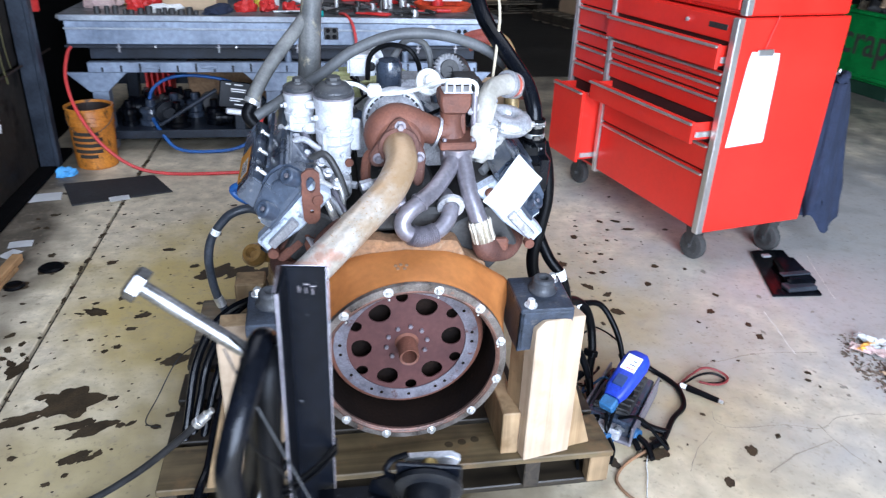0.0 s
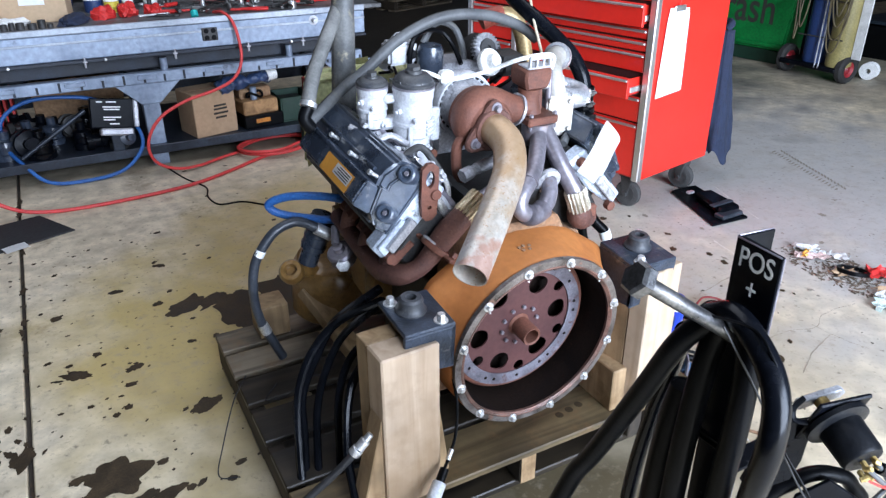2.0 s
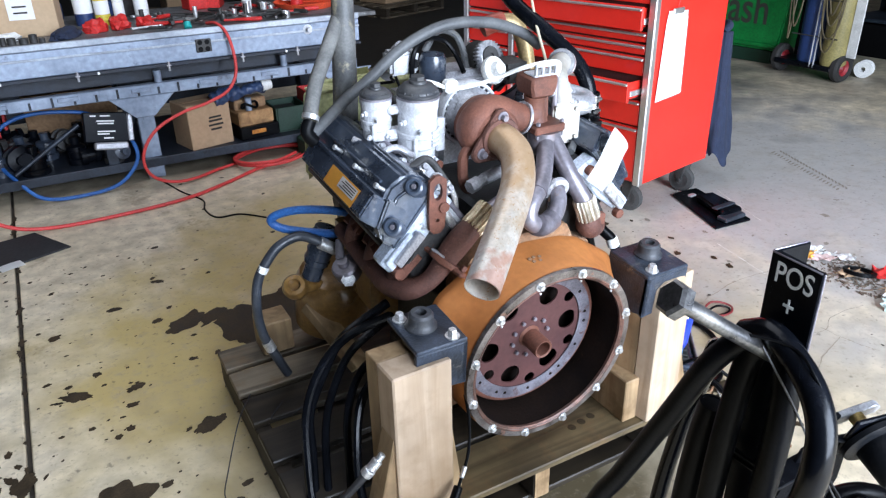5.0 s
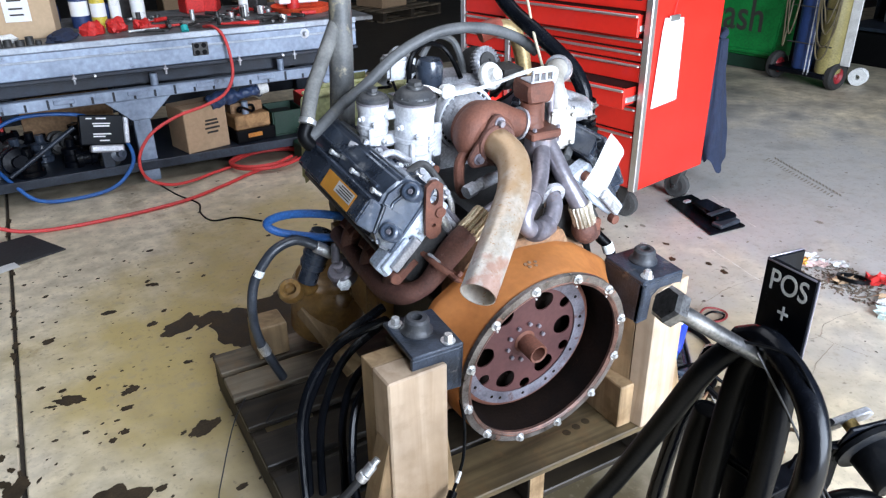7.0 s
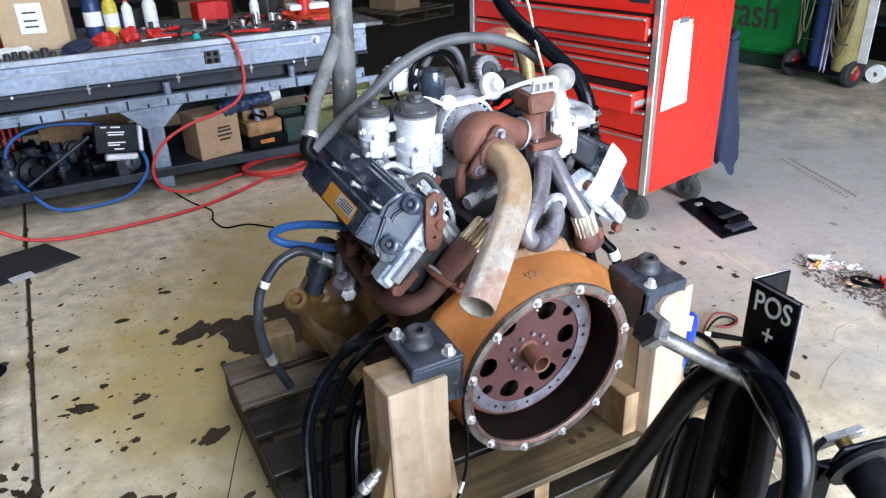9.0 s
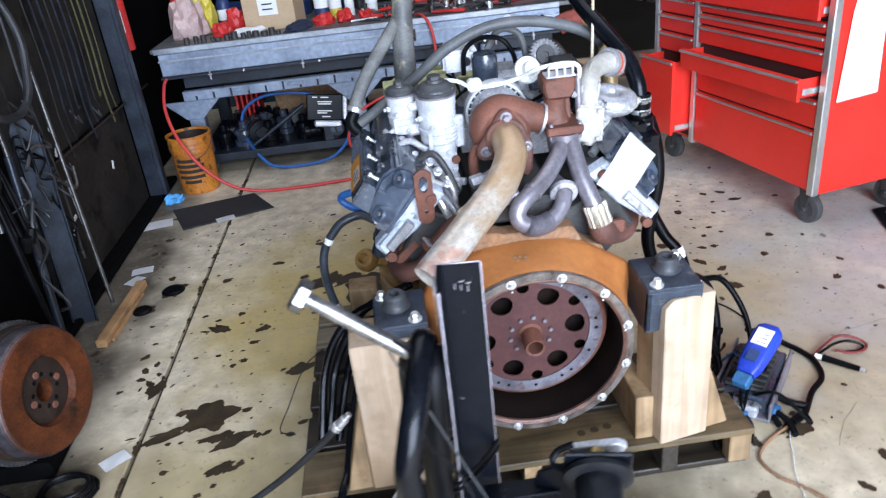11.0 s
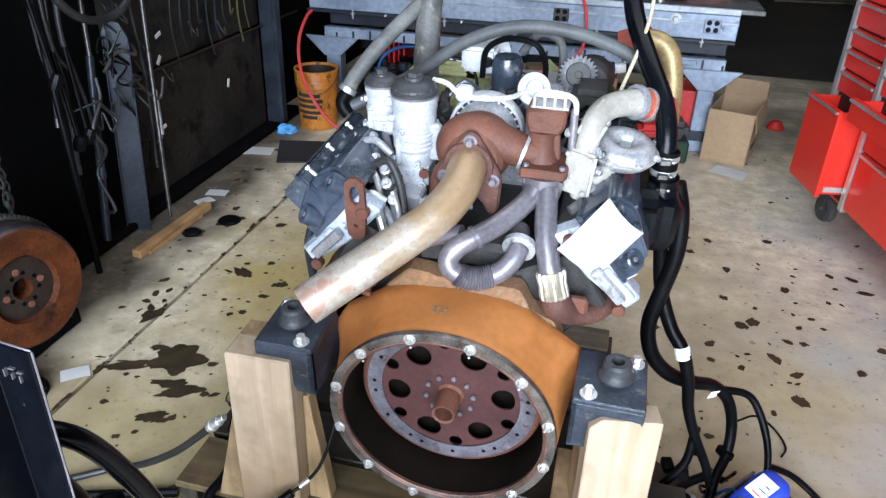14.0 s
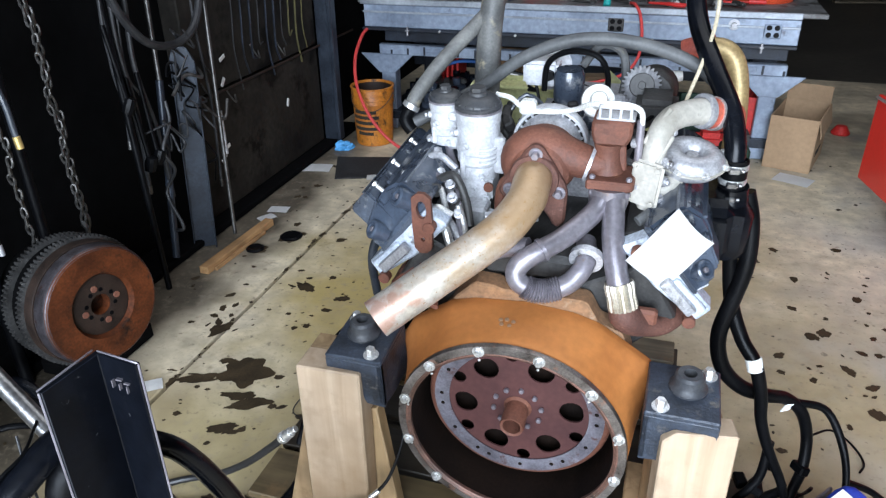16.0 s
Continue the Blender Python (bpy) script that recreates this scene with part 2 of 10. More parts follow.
M_CEIL = mat("roof_sheet", (0.09, 0.09, 0.087), None, 2, 0.8)
M_RUST = mat("orange_rust", (0.455, 0.172, 0.040), (0.355, 0.124, 0.029), 4, 0.55, 0.0, 0.16, (0.215, 0.082, 0.026), 6, 0.635, 0.10)
M_RUSTPLATE = mat("brown_rust", (0.27, 0.14, 0.065), (0.19, 0.11, 0.06), 8, 0.75, 0.0, 0.3, (0.34, 0.26, 0.18), 7, 0.62)
M_CASTRUST = mat("rusted_cast_iron", (0.182, 0.068, 0.040), (0.108, 0.042, 0.027), 12, 0.58, 0.1, 0.28, (0.235, 0.105, 0.062), 24, 0.62, 0.17)
M_SCALERUST = mat("scaled_dark_rust", (0.135, 0.058, 0.040), (0.080, 0.036, 0.028), 12, 0.6, 0.15, 0.4, (0.30, 0.165, 0.125), 48, 0.61, 0.2)
M_FLEX = mat("flexplate_steel", (0.105, 0.042, 0.038), (0.072, 0.031, 0.031), 5, 0.42, 0.3, 0.08, (0.14, 0.075, 0.07), 10, 0.62, 0.12)
M_FLEXRIM = mat("worn_steel_band", (0.25, 0.24, 0.275), (0.13, 0.12, 0.14), 16, 0.34, 0.5, 0.1, (0.11, 0.05, 0.042), 22, 0.57, 0.2)
M_RINGSTEEL = mat("oiled_flange_steel", (0.30, 0.27, 0.25), (0.10, 0.085, 0.075), 18, 0.24, 0.75, 0.15, (0.42, 0.22, 0.15), 16, 0.6)
# Near-black with brown rust spots: the recess's shade is put into the colour.
M_CAVITY = mat("shaded_rusty_iron", (0.010, 0.0055, 0.0035), (0.004, 0.0026, 0.002), 9, 0.6, 0.0, 0.2, (0.035, 0.016, 0.008), 12, 0.66, spec=0.12)
M_ALU = mat("cast_aluminium", (0.56, 0.56, 0.58), (0.34, 0.34, 0.36), 13, 0.32, 0.5, 0.25, (0.10, 0.095, 0.09), 18, 0.60, 0.25)
M_ALUBRIGHT = mat("pale_cast_aluminium", (0.62, 0.63, 0.655), (0.43, 0.435, 0.45), 12, 0.40, 0.12, 0.3, (0.13, 0.12, 0.105), 17, 0.64, 0.16)
M_BLUEGREY = mat("blue_grey_painted_casting", (0.62, 0.68, 0.765), (0.42, 0.465, 0.54), 12, 0.34, 0.15, 0.2, (0.09, 0.085, 0.08), 15, 0.63)
M_COVER = mat("black_plastic_cover", (0.056, 0.072, 0.102), (0.022, 0.028, 0.041), 9, 0.18, 0.0, 0.08, (0.21, 0.215, 0.22), 13, 0.60, 0.2, rough2=0.42, coat=0.5)
M_BLACK = mat("black_rubber", (0.0038, 0.0040, 0.0048), (0.0018, 0.0019, 0.0023), 16, 0.28, 0.0, 0.1, (0.018, 0.017, 0.016), 24, 0.70, spec=0.10)
M_BLACKGLOSS = mat("black_cable_jacket", (0.0044, 0.0052, 0.0078), (0.0020, 0.0024, 0.0034), 8, 0.18, 0.0, 0.06, (0.024, 0.024, 0.026), 18, 0.74, rough2=0.30, spec=0.20)
M_BLACKPAINT = mat("black_painted_steel", (0.0036, 0.0046, 0.0075), (0.0018, 0.0023, 0.0038), 5, 0.24, 0.0, 0.1, (0.20, 0.205, 0.22), 70, 0.665, spec=0.11)
M_MOUNT = mat("blue_black_painted_bracket", (0.040, 0.052, 0.076), (0.013, 0.016, 0.022), 12, 0.28, 0.1, 0.3, (0.13, 0.122, 0.11), 18, 0.585, 0.25)
M_GREYHOSE = mat("dusty_grey_hose", (0.118, 0.121, 0.121), (0.062, 0.064, 0.066), 9, 0.48, 0.0, 0.12, (0.19, 0.17, 0.125), 9, 0.64, 0.15)
M_DOWNPIPE = pipe_mat()
M_STEELPIPE = mat("exhaust_steel", (0.32, 0.30, 0.335), (0.195, 0.18, 0.20), 7, 0.3, 0.55, 0.1, (0.26, 0.16, 0.105), 9, 0.63, 0.16)
M_BRAID = mat("braided_sleeve", (0.62, 0.52, 0.36), (0.36, 0.27, 0.14), 30, 0.35, 0.6, 0.2)
M_ZINC = mat("bright_zinc", (0.82, 0.82, 0.82), (0.6, 0.6, 0.58), 20, 0.28, 0.8, 0.1)
M_CHROME = mat("aluminium_trim", (0.74, 0.73, 0.71), (0.62, 0.60, 0.57), 4, 0.26, 0.85, 0.02, None, fine=0.05)
M_GOLD = mat("gold_chromate_pipe", (0.46, 0.34, 0.16), (0.26, 0.18, 0.08), 10, 0.35, 0.4, 0.1, (0.5, 0.46, 0.38), 8, 0.64)
M_RED = mat("red_tool_paint", (0.78, 0.028, 0.014), (0.70, 0.022, 0.012), 3, 0.3, 0.0, 0.02, None, fine=0.03, coat=0.3)
M_REDDARK = mat("drawer_gap", (0.06, 0.008, 0.006), None, 6, 0.7)
M_PAPER = mat("white_paper", (0.86, 0.86, 0.85), (0.8, 0.8, 0.79), 5, 0.8, 0.0, 0.03, None, fine=0.03)
M_PAPERDIRTY = mat("scuffed_paper", (0.7, 0.7, 0.68), (0.5, 0.5, 0.48), 14, 0.8)
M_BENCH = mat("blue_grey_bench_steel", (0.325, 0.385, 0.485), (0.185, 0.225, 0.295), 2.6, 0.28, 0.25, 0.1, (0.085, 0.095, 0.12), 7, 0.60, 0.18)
# Dark copy of the bench steel: under-bench shade is in the colour.
M_BENCHDARK = mat("shaded_dark_steel", (0.020, 0.027, 0.042), (0.008, 0.010, 0.015), 5, 0.36, 0.2, 0.12, (0.05, 0.058, 0.075), 9, 0.66)
M_BENCHTOP = mat("worn_bench_top", (0.22, 0.225, 0.23), (0.08, 0.078, 0.075), 8, 0.4, 0.3, 0.15, (0.03, 0.028, 0.026), 7, 0.54)
M_CARTON = mat("brown_cardboard", (0.42, 0.285, 0.17), (0.36, 0.24, 0.14), 4, 0.85, 0.0, 0.08, None, fine=0.08)
M_CARTONIN = mat("cardboard_inside", (0.33, 0.2, 0.105), None, 4, 0.9)
M_INK = mat("black_ink", (0.03, 0.025, 0.02), None, 10, 0.8)
M_ORANGE = mat("orange_plastic_pail", (0.56, 0.205, 0.018), (0.36, 0.115, 0.012), 6, 0.42, 0.0, 0.1, (0.045, 0.024, 0.010), 11, 0.545)
M_REDHOSE = mat("red_air_hose", (0.6, 0.05, 0.045), (0.5, 0.04, 0.035), 12, 0.45, 0, 0.05)
M_BLUEHOSE = mat("blue_air_hose", (0.030, 0.125, 0.38), (0.022, 0.085, 0.28), 12, 0.4, 0, 0.05)
M_BLUE = mat("blue_plastic", (0.02, 0.05, 0.42), (0.016, 0.036, 0.32), 12, 0.35, 0, 0.05)
M_CYANPLUG = mat("blue_connector", (0.030, 0.115, 0.25), (0.020, 0.075, 0.17), 20, 0.4)
M_GLOVE = mat("light_blue_nitrile", (0.1, 0.38, 0.75), None, 20, 0.5)
M_NAVY = mat("navy_cloth", (0.022, 0.031, 0.064), (0.014, 0.020, 0.042), 14, 0.9, 0, 0.4)
M_GREEN = mat("green_bin_paint", (0.009, 0.185, 0.034), (0.005, 0.105, 0.020), 3, 0.33, 0.0, 0.08, (0.09, 0.17, 0.10), 9, 0.69)
M_DARKGREEN = mat("dark_green_paint", (0.008, 0.035, 0.018), None, 6, 0.5)
M_CYLBLUE = mat("blue_gas_bottle", (0.02, 0.045, 0.15), (0.015, 0.035, 0.11), 7, 0.4, 0, 0.05)
M_CYLYELLOW = mat("yellow_gas_bottle", (0.30, 0.25, 0.09), (0.22, 0.185, 0.065), 7, 0.45, 0, 0.05)
M_TYRE = mat("dusty_rubber_tyre", (0.06, 0.058, 0.055), None, 10, 0.8)
M_OILPAN = mat("oily_brown_pan", (0.26, 0.145, 0.040), (0.13, 0.070, 0.022), 5, 0.22, 0.1, 0.1, (0.045, 0.026, 0.012), 6, 0.64, coat=0.4)
M_BLOCKGREY = mat("grimy_engine_block", (0.062, 0.060, 0.058), (0.024, 0.023, 0.022), 10, 0.45, 0.2, 0.25, (0.15, 0.145, 0.135), 14, 0.67)
M_FAN = mat("yellowed_fan_plastic", (0.55, 0.56, 0.3), (0.45, 0.45, 0.2), 6, 0.45, 0, 0.05)
M_LABELORANGE = mat("orange_label", (0.88, 0.47, 0.07), (0.82, 0.42, 0.06), 10, 0.5, 0, 0.0, None, fine=0.04)
M_WHITEPART = mat("white_plastic", (0.8, 0.8, 0.77), (0.68, 0.68, 0.64), 16, 0.4, 0, 0.05)
M_CREAM = mat("yellowed_cream_plastic", (0.60, 0.53, 0.38), (0.46, 0.40, 0.28), 16, 0.4, 0, 0.05)
M_REDPLASTIC = mat("red_plastic", (0.62, 0.03, 0.025), None, 8, 0.4, 0, 0.05)
M_YELLOW = mat("yellow_plastic", (0.75, 0.6, 0.06), None, 8, 0.4, 0, 0.05)
M_CHALK = mat("white_paint_marker", (0.75, 0.75, 0.72), (0.6, 0.6, 0.57), 60, 0.8)
M_CHAIN = mat("dull_chain_steel", (0.133, 0.1295, 0.1225), (0.063, 0.0595, 0.056), 30, 0.32, 0.8, 0.1)
M_STEELBAR = mat("blue_grey_steel_bar", (0.031, 0.040, 0.056), (0.015, 0.019, 0.027), 6, 0.30, 0.3, 0.1, (0.012, 0.012, 0.013), 9, 0.60)
M_FLYDISC = mat("red_rust_disc", (0.100, 0.026, 0.0066), (0.040, 0.0115, 0.0042), 9, 0.46, 0.0, 0.2, (0.010, 0.006, 0.004), 13, 0.565, 0.3, spec=0.25)
M_REDSIL = mat("red_silicone_coupling", (0.42, 0.09, 0.05), (0.3, 0.06, 0.04), 14, 0.5, 0, 0.1, (0.5, 0.45, 0.4), 14, 0.66)
M_ALUDUCT = mat("grimy_cast_duct", (0.50, 0.475, 0.42), (0.33, 0.31, 0.265), 9, 0.36, 0.15, 0.15, (0.15, 0.125, 0.095), 12, 0.635, 0.12)
M_BOLTSTEEL = mat("worn_plated_bolt", (0.34, 0.335, 0.33), (0.12, 0.12, 0.125), 16, 0.22, 0.9, 0.08, (0.62, 0.61, 0.58), 20, 0.6)
# Rubbed edge steel, its white-blue highlight put into the colour.
M_BENCHEDGE = mat("rubbed_highlit_edge", (0.42, 0.455, 0.50), (0.24, 0.265, 0.30), 5, 0.33, 0.45, 0.08, (0.06, 0.06, 0.065), 7, 0.64, 0.12)
M_PALEHOSE = mat("pale_dusty_hose", (0.165, 0.163, 0.152), (0.070, 0.071, 0.069), 12, 0.5, 0.0, 0.15, (0.27, 0.235, 0.16), 16, 0.575, 0.18)
M_SEALANT = mat("copper_sealant", (0.22, 0.11, 0.08), (0.07, 0.045, 0.035), 16, 0.4, 0.35, 0.3, (0.34, 0.28, 0.25), 26, 0.66)
# Darker slab colour for the floor beyond y = 6.5.
M_CONCRETEDARK = mat("dark_far_concrete", (0.045, 0.040, 0.032), (0.026, 0.023, 0.019), 1.2, 0.55, 0, 0.15, (0.07, 0.06, 0.05), 2.0, 0.62)
M_SCUFF = mat("tyre_scuff", (0.33, 0.295, 0.24), (0.25, 0.22, 0.175), 30, 0.8)
M_CRACK = mat("hairline_crack_dirt", (0.351, 0.3038, 0.2362), (0.243, 0.2025, 0.1553), 12, 0.8)
M_SCRATCH = mat("fresh_concrete_scratch", (0.72, 0.69, 0.63), (0.6, 0.57, 0.5), 20, 0.8)
M_HYDHOSE = mat("blue_grey_rubber_hose", (0.0372, 0.0432, 0.054), (0.024, 0.0282, 0.036), 9, 0.3, 0.0, 0.05)
M_SLEEVE = mat("steel_braid", (0.58, 0.54, 0.46), (0.34, 0.30, 0.23), 26, 0.3, 0.7, 0.2)
M_MAT = mat("dusty_rubber_mat", (0.024, 0.024, 0.025), (0.010, 0.010, 0.011), 6, 0.7, 0.0, 0.3, (0.060, 0.055, 0.046), 7, 0.62)
M_OFFCUT = wood_mat("brown_offcut_timber", (0.33, 0.225, 0.115), (0.19, 0.12, 0.056), 2, 0.5, stain=0.9)
M_BRASS = mat("brass", (0.65, 0.48, 0.18), None, 20, 0.35, 0.7)
M_POSTWOOD = wood_mat("pale_new_timber", (0.455, 0.345, 0.240), (0.36, 0.258, 0.166), 2, 0.6, stain=0.22, blotch=0.86)
M_POSTSOAKED = wood_mat("oil_soaked_new_timber", (0.465, 0.352, 0.245), (0.36, 0.258, 0.166), 2, 0.55, stain=0.30, blotch=0.84, soak=0.5)
M_POSTOLD = wood_mat("oil_marked_timber", (0.36, 0.245, 0.130), (0.23, 0.145, 0.070), 2, 0.55, stain=0.9)
M_PALLETWOOD = wood_mat("weathered_pallet_timber", (0.19, 0.155, 0.105), (0.075, 0.058, 0.038), 0, 0.6, stain=0.5)
# Darker than the deck: the shade in the pallet gap is in the colour.
M_PALLETSIDE = wood_mat("weathered_shaded_stringer", (0.0525, 0.0385, 0.0238), (0.0182, 0.0133, 0.0084), 1)
# Oil-soaked boards, with the engine's shadow put into their colour.
M_PALLETDARK = wood_mat("oily_shaded_deck_board", (0.0341, 0.02542, 0.0155), (0.00992, 0.00744, 0.00496), 0, 0.42)
M_PALLETFRONT = wood_mat("oil_soaked_tan_board", (0.156, 0.111, 0.0528), (0.069, 0.048, 0.0216), 0, 0.55, stain=0.75)
M_PLANK = wood_mat("old_plank", (0.42, 0.24, 0.1), (0.26, 0.14, 0.055), 1)
M_DEBRIS = mat("floor_sweepings", (0.21, 0.155, 0.11), (0.09, 0.07, 0.05), 40, 0.9)
M_CAP = mat("dusty_black_cap", (0.030, 0.033, 0.040), (0.058, 0.058, 0.058), 14, 0.36, 0.0, 0.15, (0.12, 0.115, 0.105), 22, 0.64, 0.2)
M_CAPEDGE = mat("scuffed_grey_plastic", (0.17, 0.185, 0.21), (0.06, 0.07, 0.085), 24, 0.34, 0.0, 0.1, (0.30, 0.31, 0.32), 20, 0.62)
M_WALLHOSE = mat("dusty_dark_hose", (0.0255, 0.0255, 0.027), (0.0105, 0.01088, 0.012), 14, 0.42, 0.0, 0.1)
M_OLIVE = mat("olive_cord", (0.075, 0.068, 0.022), (0.045, 0.040, 0.014), 20, 0.7)
M_REDDARKWIRE = mat("dull_red_wire", (0.19, 0.022, 0.020), (0.11, 0.014, 0.013), 20, 0.45)
M_STEELEDGE = mat("dull_bare_steel", (0.105, 0.095, 0.105), (0.045, 0.040, 0.043), 18, 0.32, 0.6, 0.1, (0.05, 0.022, 0.015), 20, 0.58)
M_SWITCH = mat("scuffed_black_moulding", (0.010, 0.011, 0.013), (0.005, 0.0055, 0.007), 14, 0.32, 0.0, 0.12, (0.045, 0.044, 0.042), 20, 0.66, spec=0.25)
M_CARTTYRE = mat("grey_rubber_tyre", (0.028, 0.026, 0.024), (0.018, 0.017, 0.016), 10, 0.7)
M_REDWHEEL = mat("dark_red_rim", (0.30, 0.022, 0.028), (0.18, 0.014, 0.018), 10, 0.35)
M_HOSEOLIVE = mat("olive_brown_hose", (0.12, 0.095, 0.045), (0.07, 0.055, 0.028), 12, 0.5)
M_HUBFACE = mat("greasy_brown_hub", (0.030, 0.016, 0.010), (0.012, 0.007, 0.005), 14, 0.5, 0.2, 0.3, (0.06, 0.03, 0.018), 22, 0.64)
M_BAG = mat("crinkled_plastic_bag", (0.6, 0.45, 0.4), (0.45, 0.3, 0.28), 16, 0.35, 0, 0.4)


# ---- mesh helpers ----
def part(name, bm, material, parent=None, label="", angle=0.6):
    """Links a bmesh as one mesh object, with its sharp edges kept sharp."""
    for e in bm.edges:
        e.smooth = len(e.link_faces) == 2 and e.calc_face_angle(3.0) < angle
    for f in bm.faces:
        f.smooth = True
    me = bpy.data.meshes.new(name)
    bm.to_mesh(me)
    bm.free()
    me.materials.append(material)
    ob = new(name, me)
    ob.parent = parent
    return tagged(ob, label) if label else ob


def thing(name, m, label, category, group="", kind=""):
    ob = new(name)
    ob.matrix_world = m
    ob.empty_display_size = 0.1
    return tagged(ob, label, category, group, kind)


def merge(bm, other):
    me = bpy.data.meshes.new("scratch")
    other.to_mesh(me)
    other.free()
    bm.from_mesh(me)
    bpy.data.meshes.remove(me)
    return bm


def box(lo, hi, bevel=0.003, m=None, bm=None, segments=1):
    """A block with bevelled edges."""
    b = bmesh.new()
    bmesh.ops.create_cube(b, size=1)
    c = [(p + q) / 2 for p, q in zip(lo, hi)]
    s = [q - p for p, q in zip(lo, hi)]
    bmesh.ops.transform(b, matrix=Matrix.LocRotScale(c, None, s), verts=b.verts)
    if bevel:
        bmesh.ops.bevel(b, geom=b.edges[:], offset=min(bevel, 0.45 * min(s)), segments=segments, affect="EDGES")
    if m is not None:
        bmesh.ops.transform(b, matrix=m, verts=b.verts)
    return merge(bm, b) if bm else b


def prism(poly, y0, y1, bevel=0.003, axis="y", bm=None):
    """A polygon pushed through: (x, z) along y, or (x, y) along z, or (y, z) along x."""
    b = bmesh.new()
    put = {"y": lambda p, h: (p[0], h, p[1]), "z": lambda p, h: (p[0], p[1], h), "x": lambda p, h: (h, p[0], p[1])}[axis]
    low = [b.verts.new(put(p, y0)) for p in poly]
    top = [b.verts.new(put(p, y1)) for p in poly]
    k = len(poly)
    b.faces.new(low)
    b.faces.new(top[::-1])
    for i in range(k):
        b.faces.new((low[i], top[i], top[(i + 1) % k], low[(i + 1) % k]))
    bmesh.ops.recalc_face_normals(b, faces=b.faces)
    if bevel:
        bmesh.ops.bevel(b, geom=b.edges[:], offset=bevel, segments=1, affect="EDGES")
    return merge(bm, b) if bm else b


def lathe(profile, origin=(0, 0, 0), axis=(0, 0, 1), n=32, bm=None, closed=False):
    """Turns (radius, height) pairs round an axis."""
    b = bmesh.new()
    rot = Vector(axis).to_track_quat("Z", "Y").to_matrix().to_4x4()
    m = Matrix.Translation(origin) @ rot
    rings = []
    for r, h in profile:
        if r < 1e-6:
            rings.append([b.verts.new(m @ Vector((0, 0, h)))])
        else:
            rings.append([b.verts.new(m @ Vector((r * math.cos(2 * math.pi * i / n), r * math.sin(2 * math.pi * i / n), h))) for i in range(n)])
    pairs = list(zip(rings, rings[1:])) + ([(rings[-1], rings[0])] if closed else [])
    for p, q in pairs:
        for i in range(n):
            j = (i + 1) % n
            if len(p) == 1 and len(q) == 1:
                continue
            if len(p) == 1:
                b.faces.new((p[0], q[i], q[j]))
            elif len(q) == 1:
                b.faces.new((p[i], p[j], q[0]))
            else:
                b.faces.new((p[i], p[j], q[j], q[i]))
    bmesh.ops.recalc_face_normals(b, faces=b.faces)
    return merge(bm, b) if bm else b


def rod(p, q, r, r2=None, n=20, bevel=0.0015, bm=None):
    """A round bar from p to q, with a small chamfer at its ends."""
    p, q = Vector(p), Vector(q)
    h, r2 = (q - p).length, r if r2 is None else r2
    return lathe([(0, 0), (r - bevel, 0), (r, bevel), (r2, h - bevel), (r2 - bevel, h), (0, h)], p, q - p, n, bm)


def hexbolt(p, axis, r=0.011, h=0.009, washer=True, bm=None):
    bm = bm or bmesh.new()
    p, a = Vector(p), Vector(axis).normalized()
    if washer:
        lathe([(0, 0), (r * 1.55, 0), (r * 1.55, 0.0025), (0, 0.0025)], p, a, 20, bm)
    lathe([(0, 0), (r, 0), (r, h * 0.8), (r * 0.8, h), (0, h)], p + a * 0.0025, a, 6, bm)
    return bm


def curve_points(pts, sub=6):
    """A smooth line through the points."""
    pts = [Vector(p) for p in pts]
    ext = [2 * pts[0] - pts[1], *pts, 2 * pts[-1] - pts[-2]]
    out = []
    for i in range(1, len(ext) - 2):
        a, b, c, d = ext[i - 1:i + 3]
        for k in range(sub):
            t = k / sub
            out.append(0.5 * (2 * b + (c - a) * t + (2 * a - 5 * b + 4 * c - d) * t * t + (3 * b - a - 3 * c + d) * t ** 3))
    return out + [pts[-1]]


def tube(pts, r, n=12, sub=6, bm=None, ripple=0.0, flat=1.0, hollow=0.0):
    """A bent tube of radius r (a number, or a function of 0..1) along a smooth line."""
    b = bmesh.new()
    line = curve_points(pts, sub)
    k = len(line)
    rad = r if callable(r) else lambda s: r
    up = None
    rings = []
    for i, p in enumerate(line):
        d = (line[min(i + 1, k - 1)] - line[max(i - 1, 0)]).normalized()
        if up is None:
            up = d.orthogonal().normalized()
        up = (up - d * up.dot(d)).normalized()
        side = d.cross(up)
        rr = rad(i / (k - 1)) * (1 + ripple * (1 if i % 2 else -1))
        rings.append([b.verts.new(p + rr * (math.cos(2 * math.pi * j / n) * up + flat * math.sin(2 * math.pi * j / n) * side)) for j in range(n)])
    for p, q in zip(rings, rings[1:]):
        for j in range(n):
            b.faces.new((p[j], p[(j + 1) % n], q[(j + 1) % n], q[j]))
    for ring, inner, sgn in ((rings[0], 1, -1), (rings[-1], -2, 1)):
        c = sum((v.co for v in ring), Vector()) / n
        if hollow:
            lip = [b.verts.new(c + (v.co - c) * hollow) for v in ring]
            d = (line[1] - line[0]) if sgn < 0 else (line[-2] - line[-1])
            deep = [b.verts.new(v.co + d.normalized() * rad(0) * (1.6 if sgn > 0 else 0.1)) for v in lip]
            for j in range(n):
                b.faces.new((ring[j], ring[(j + 1) % n], lip[(j + 1) % n], lip[j]))
                b.faces.new((lip[j], lip[(j + 1) % n], deep[(j + 1) % n], deep[j]))
            b.faces.new(deep)
        else:
            b.faces.new(ring)
    bmesh.ops.recalc_face_normals(b, faces=b.faces)
    return merge(bm, b) if bm else b


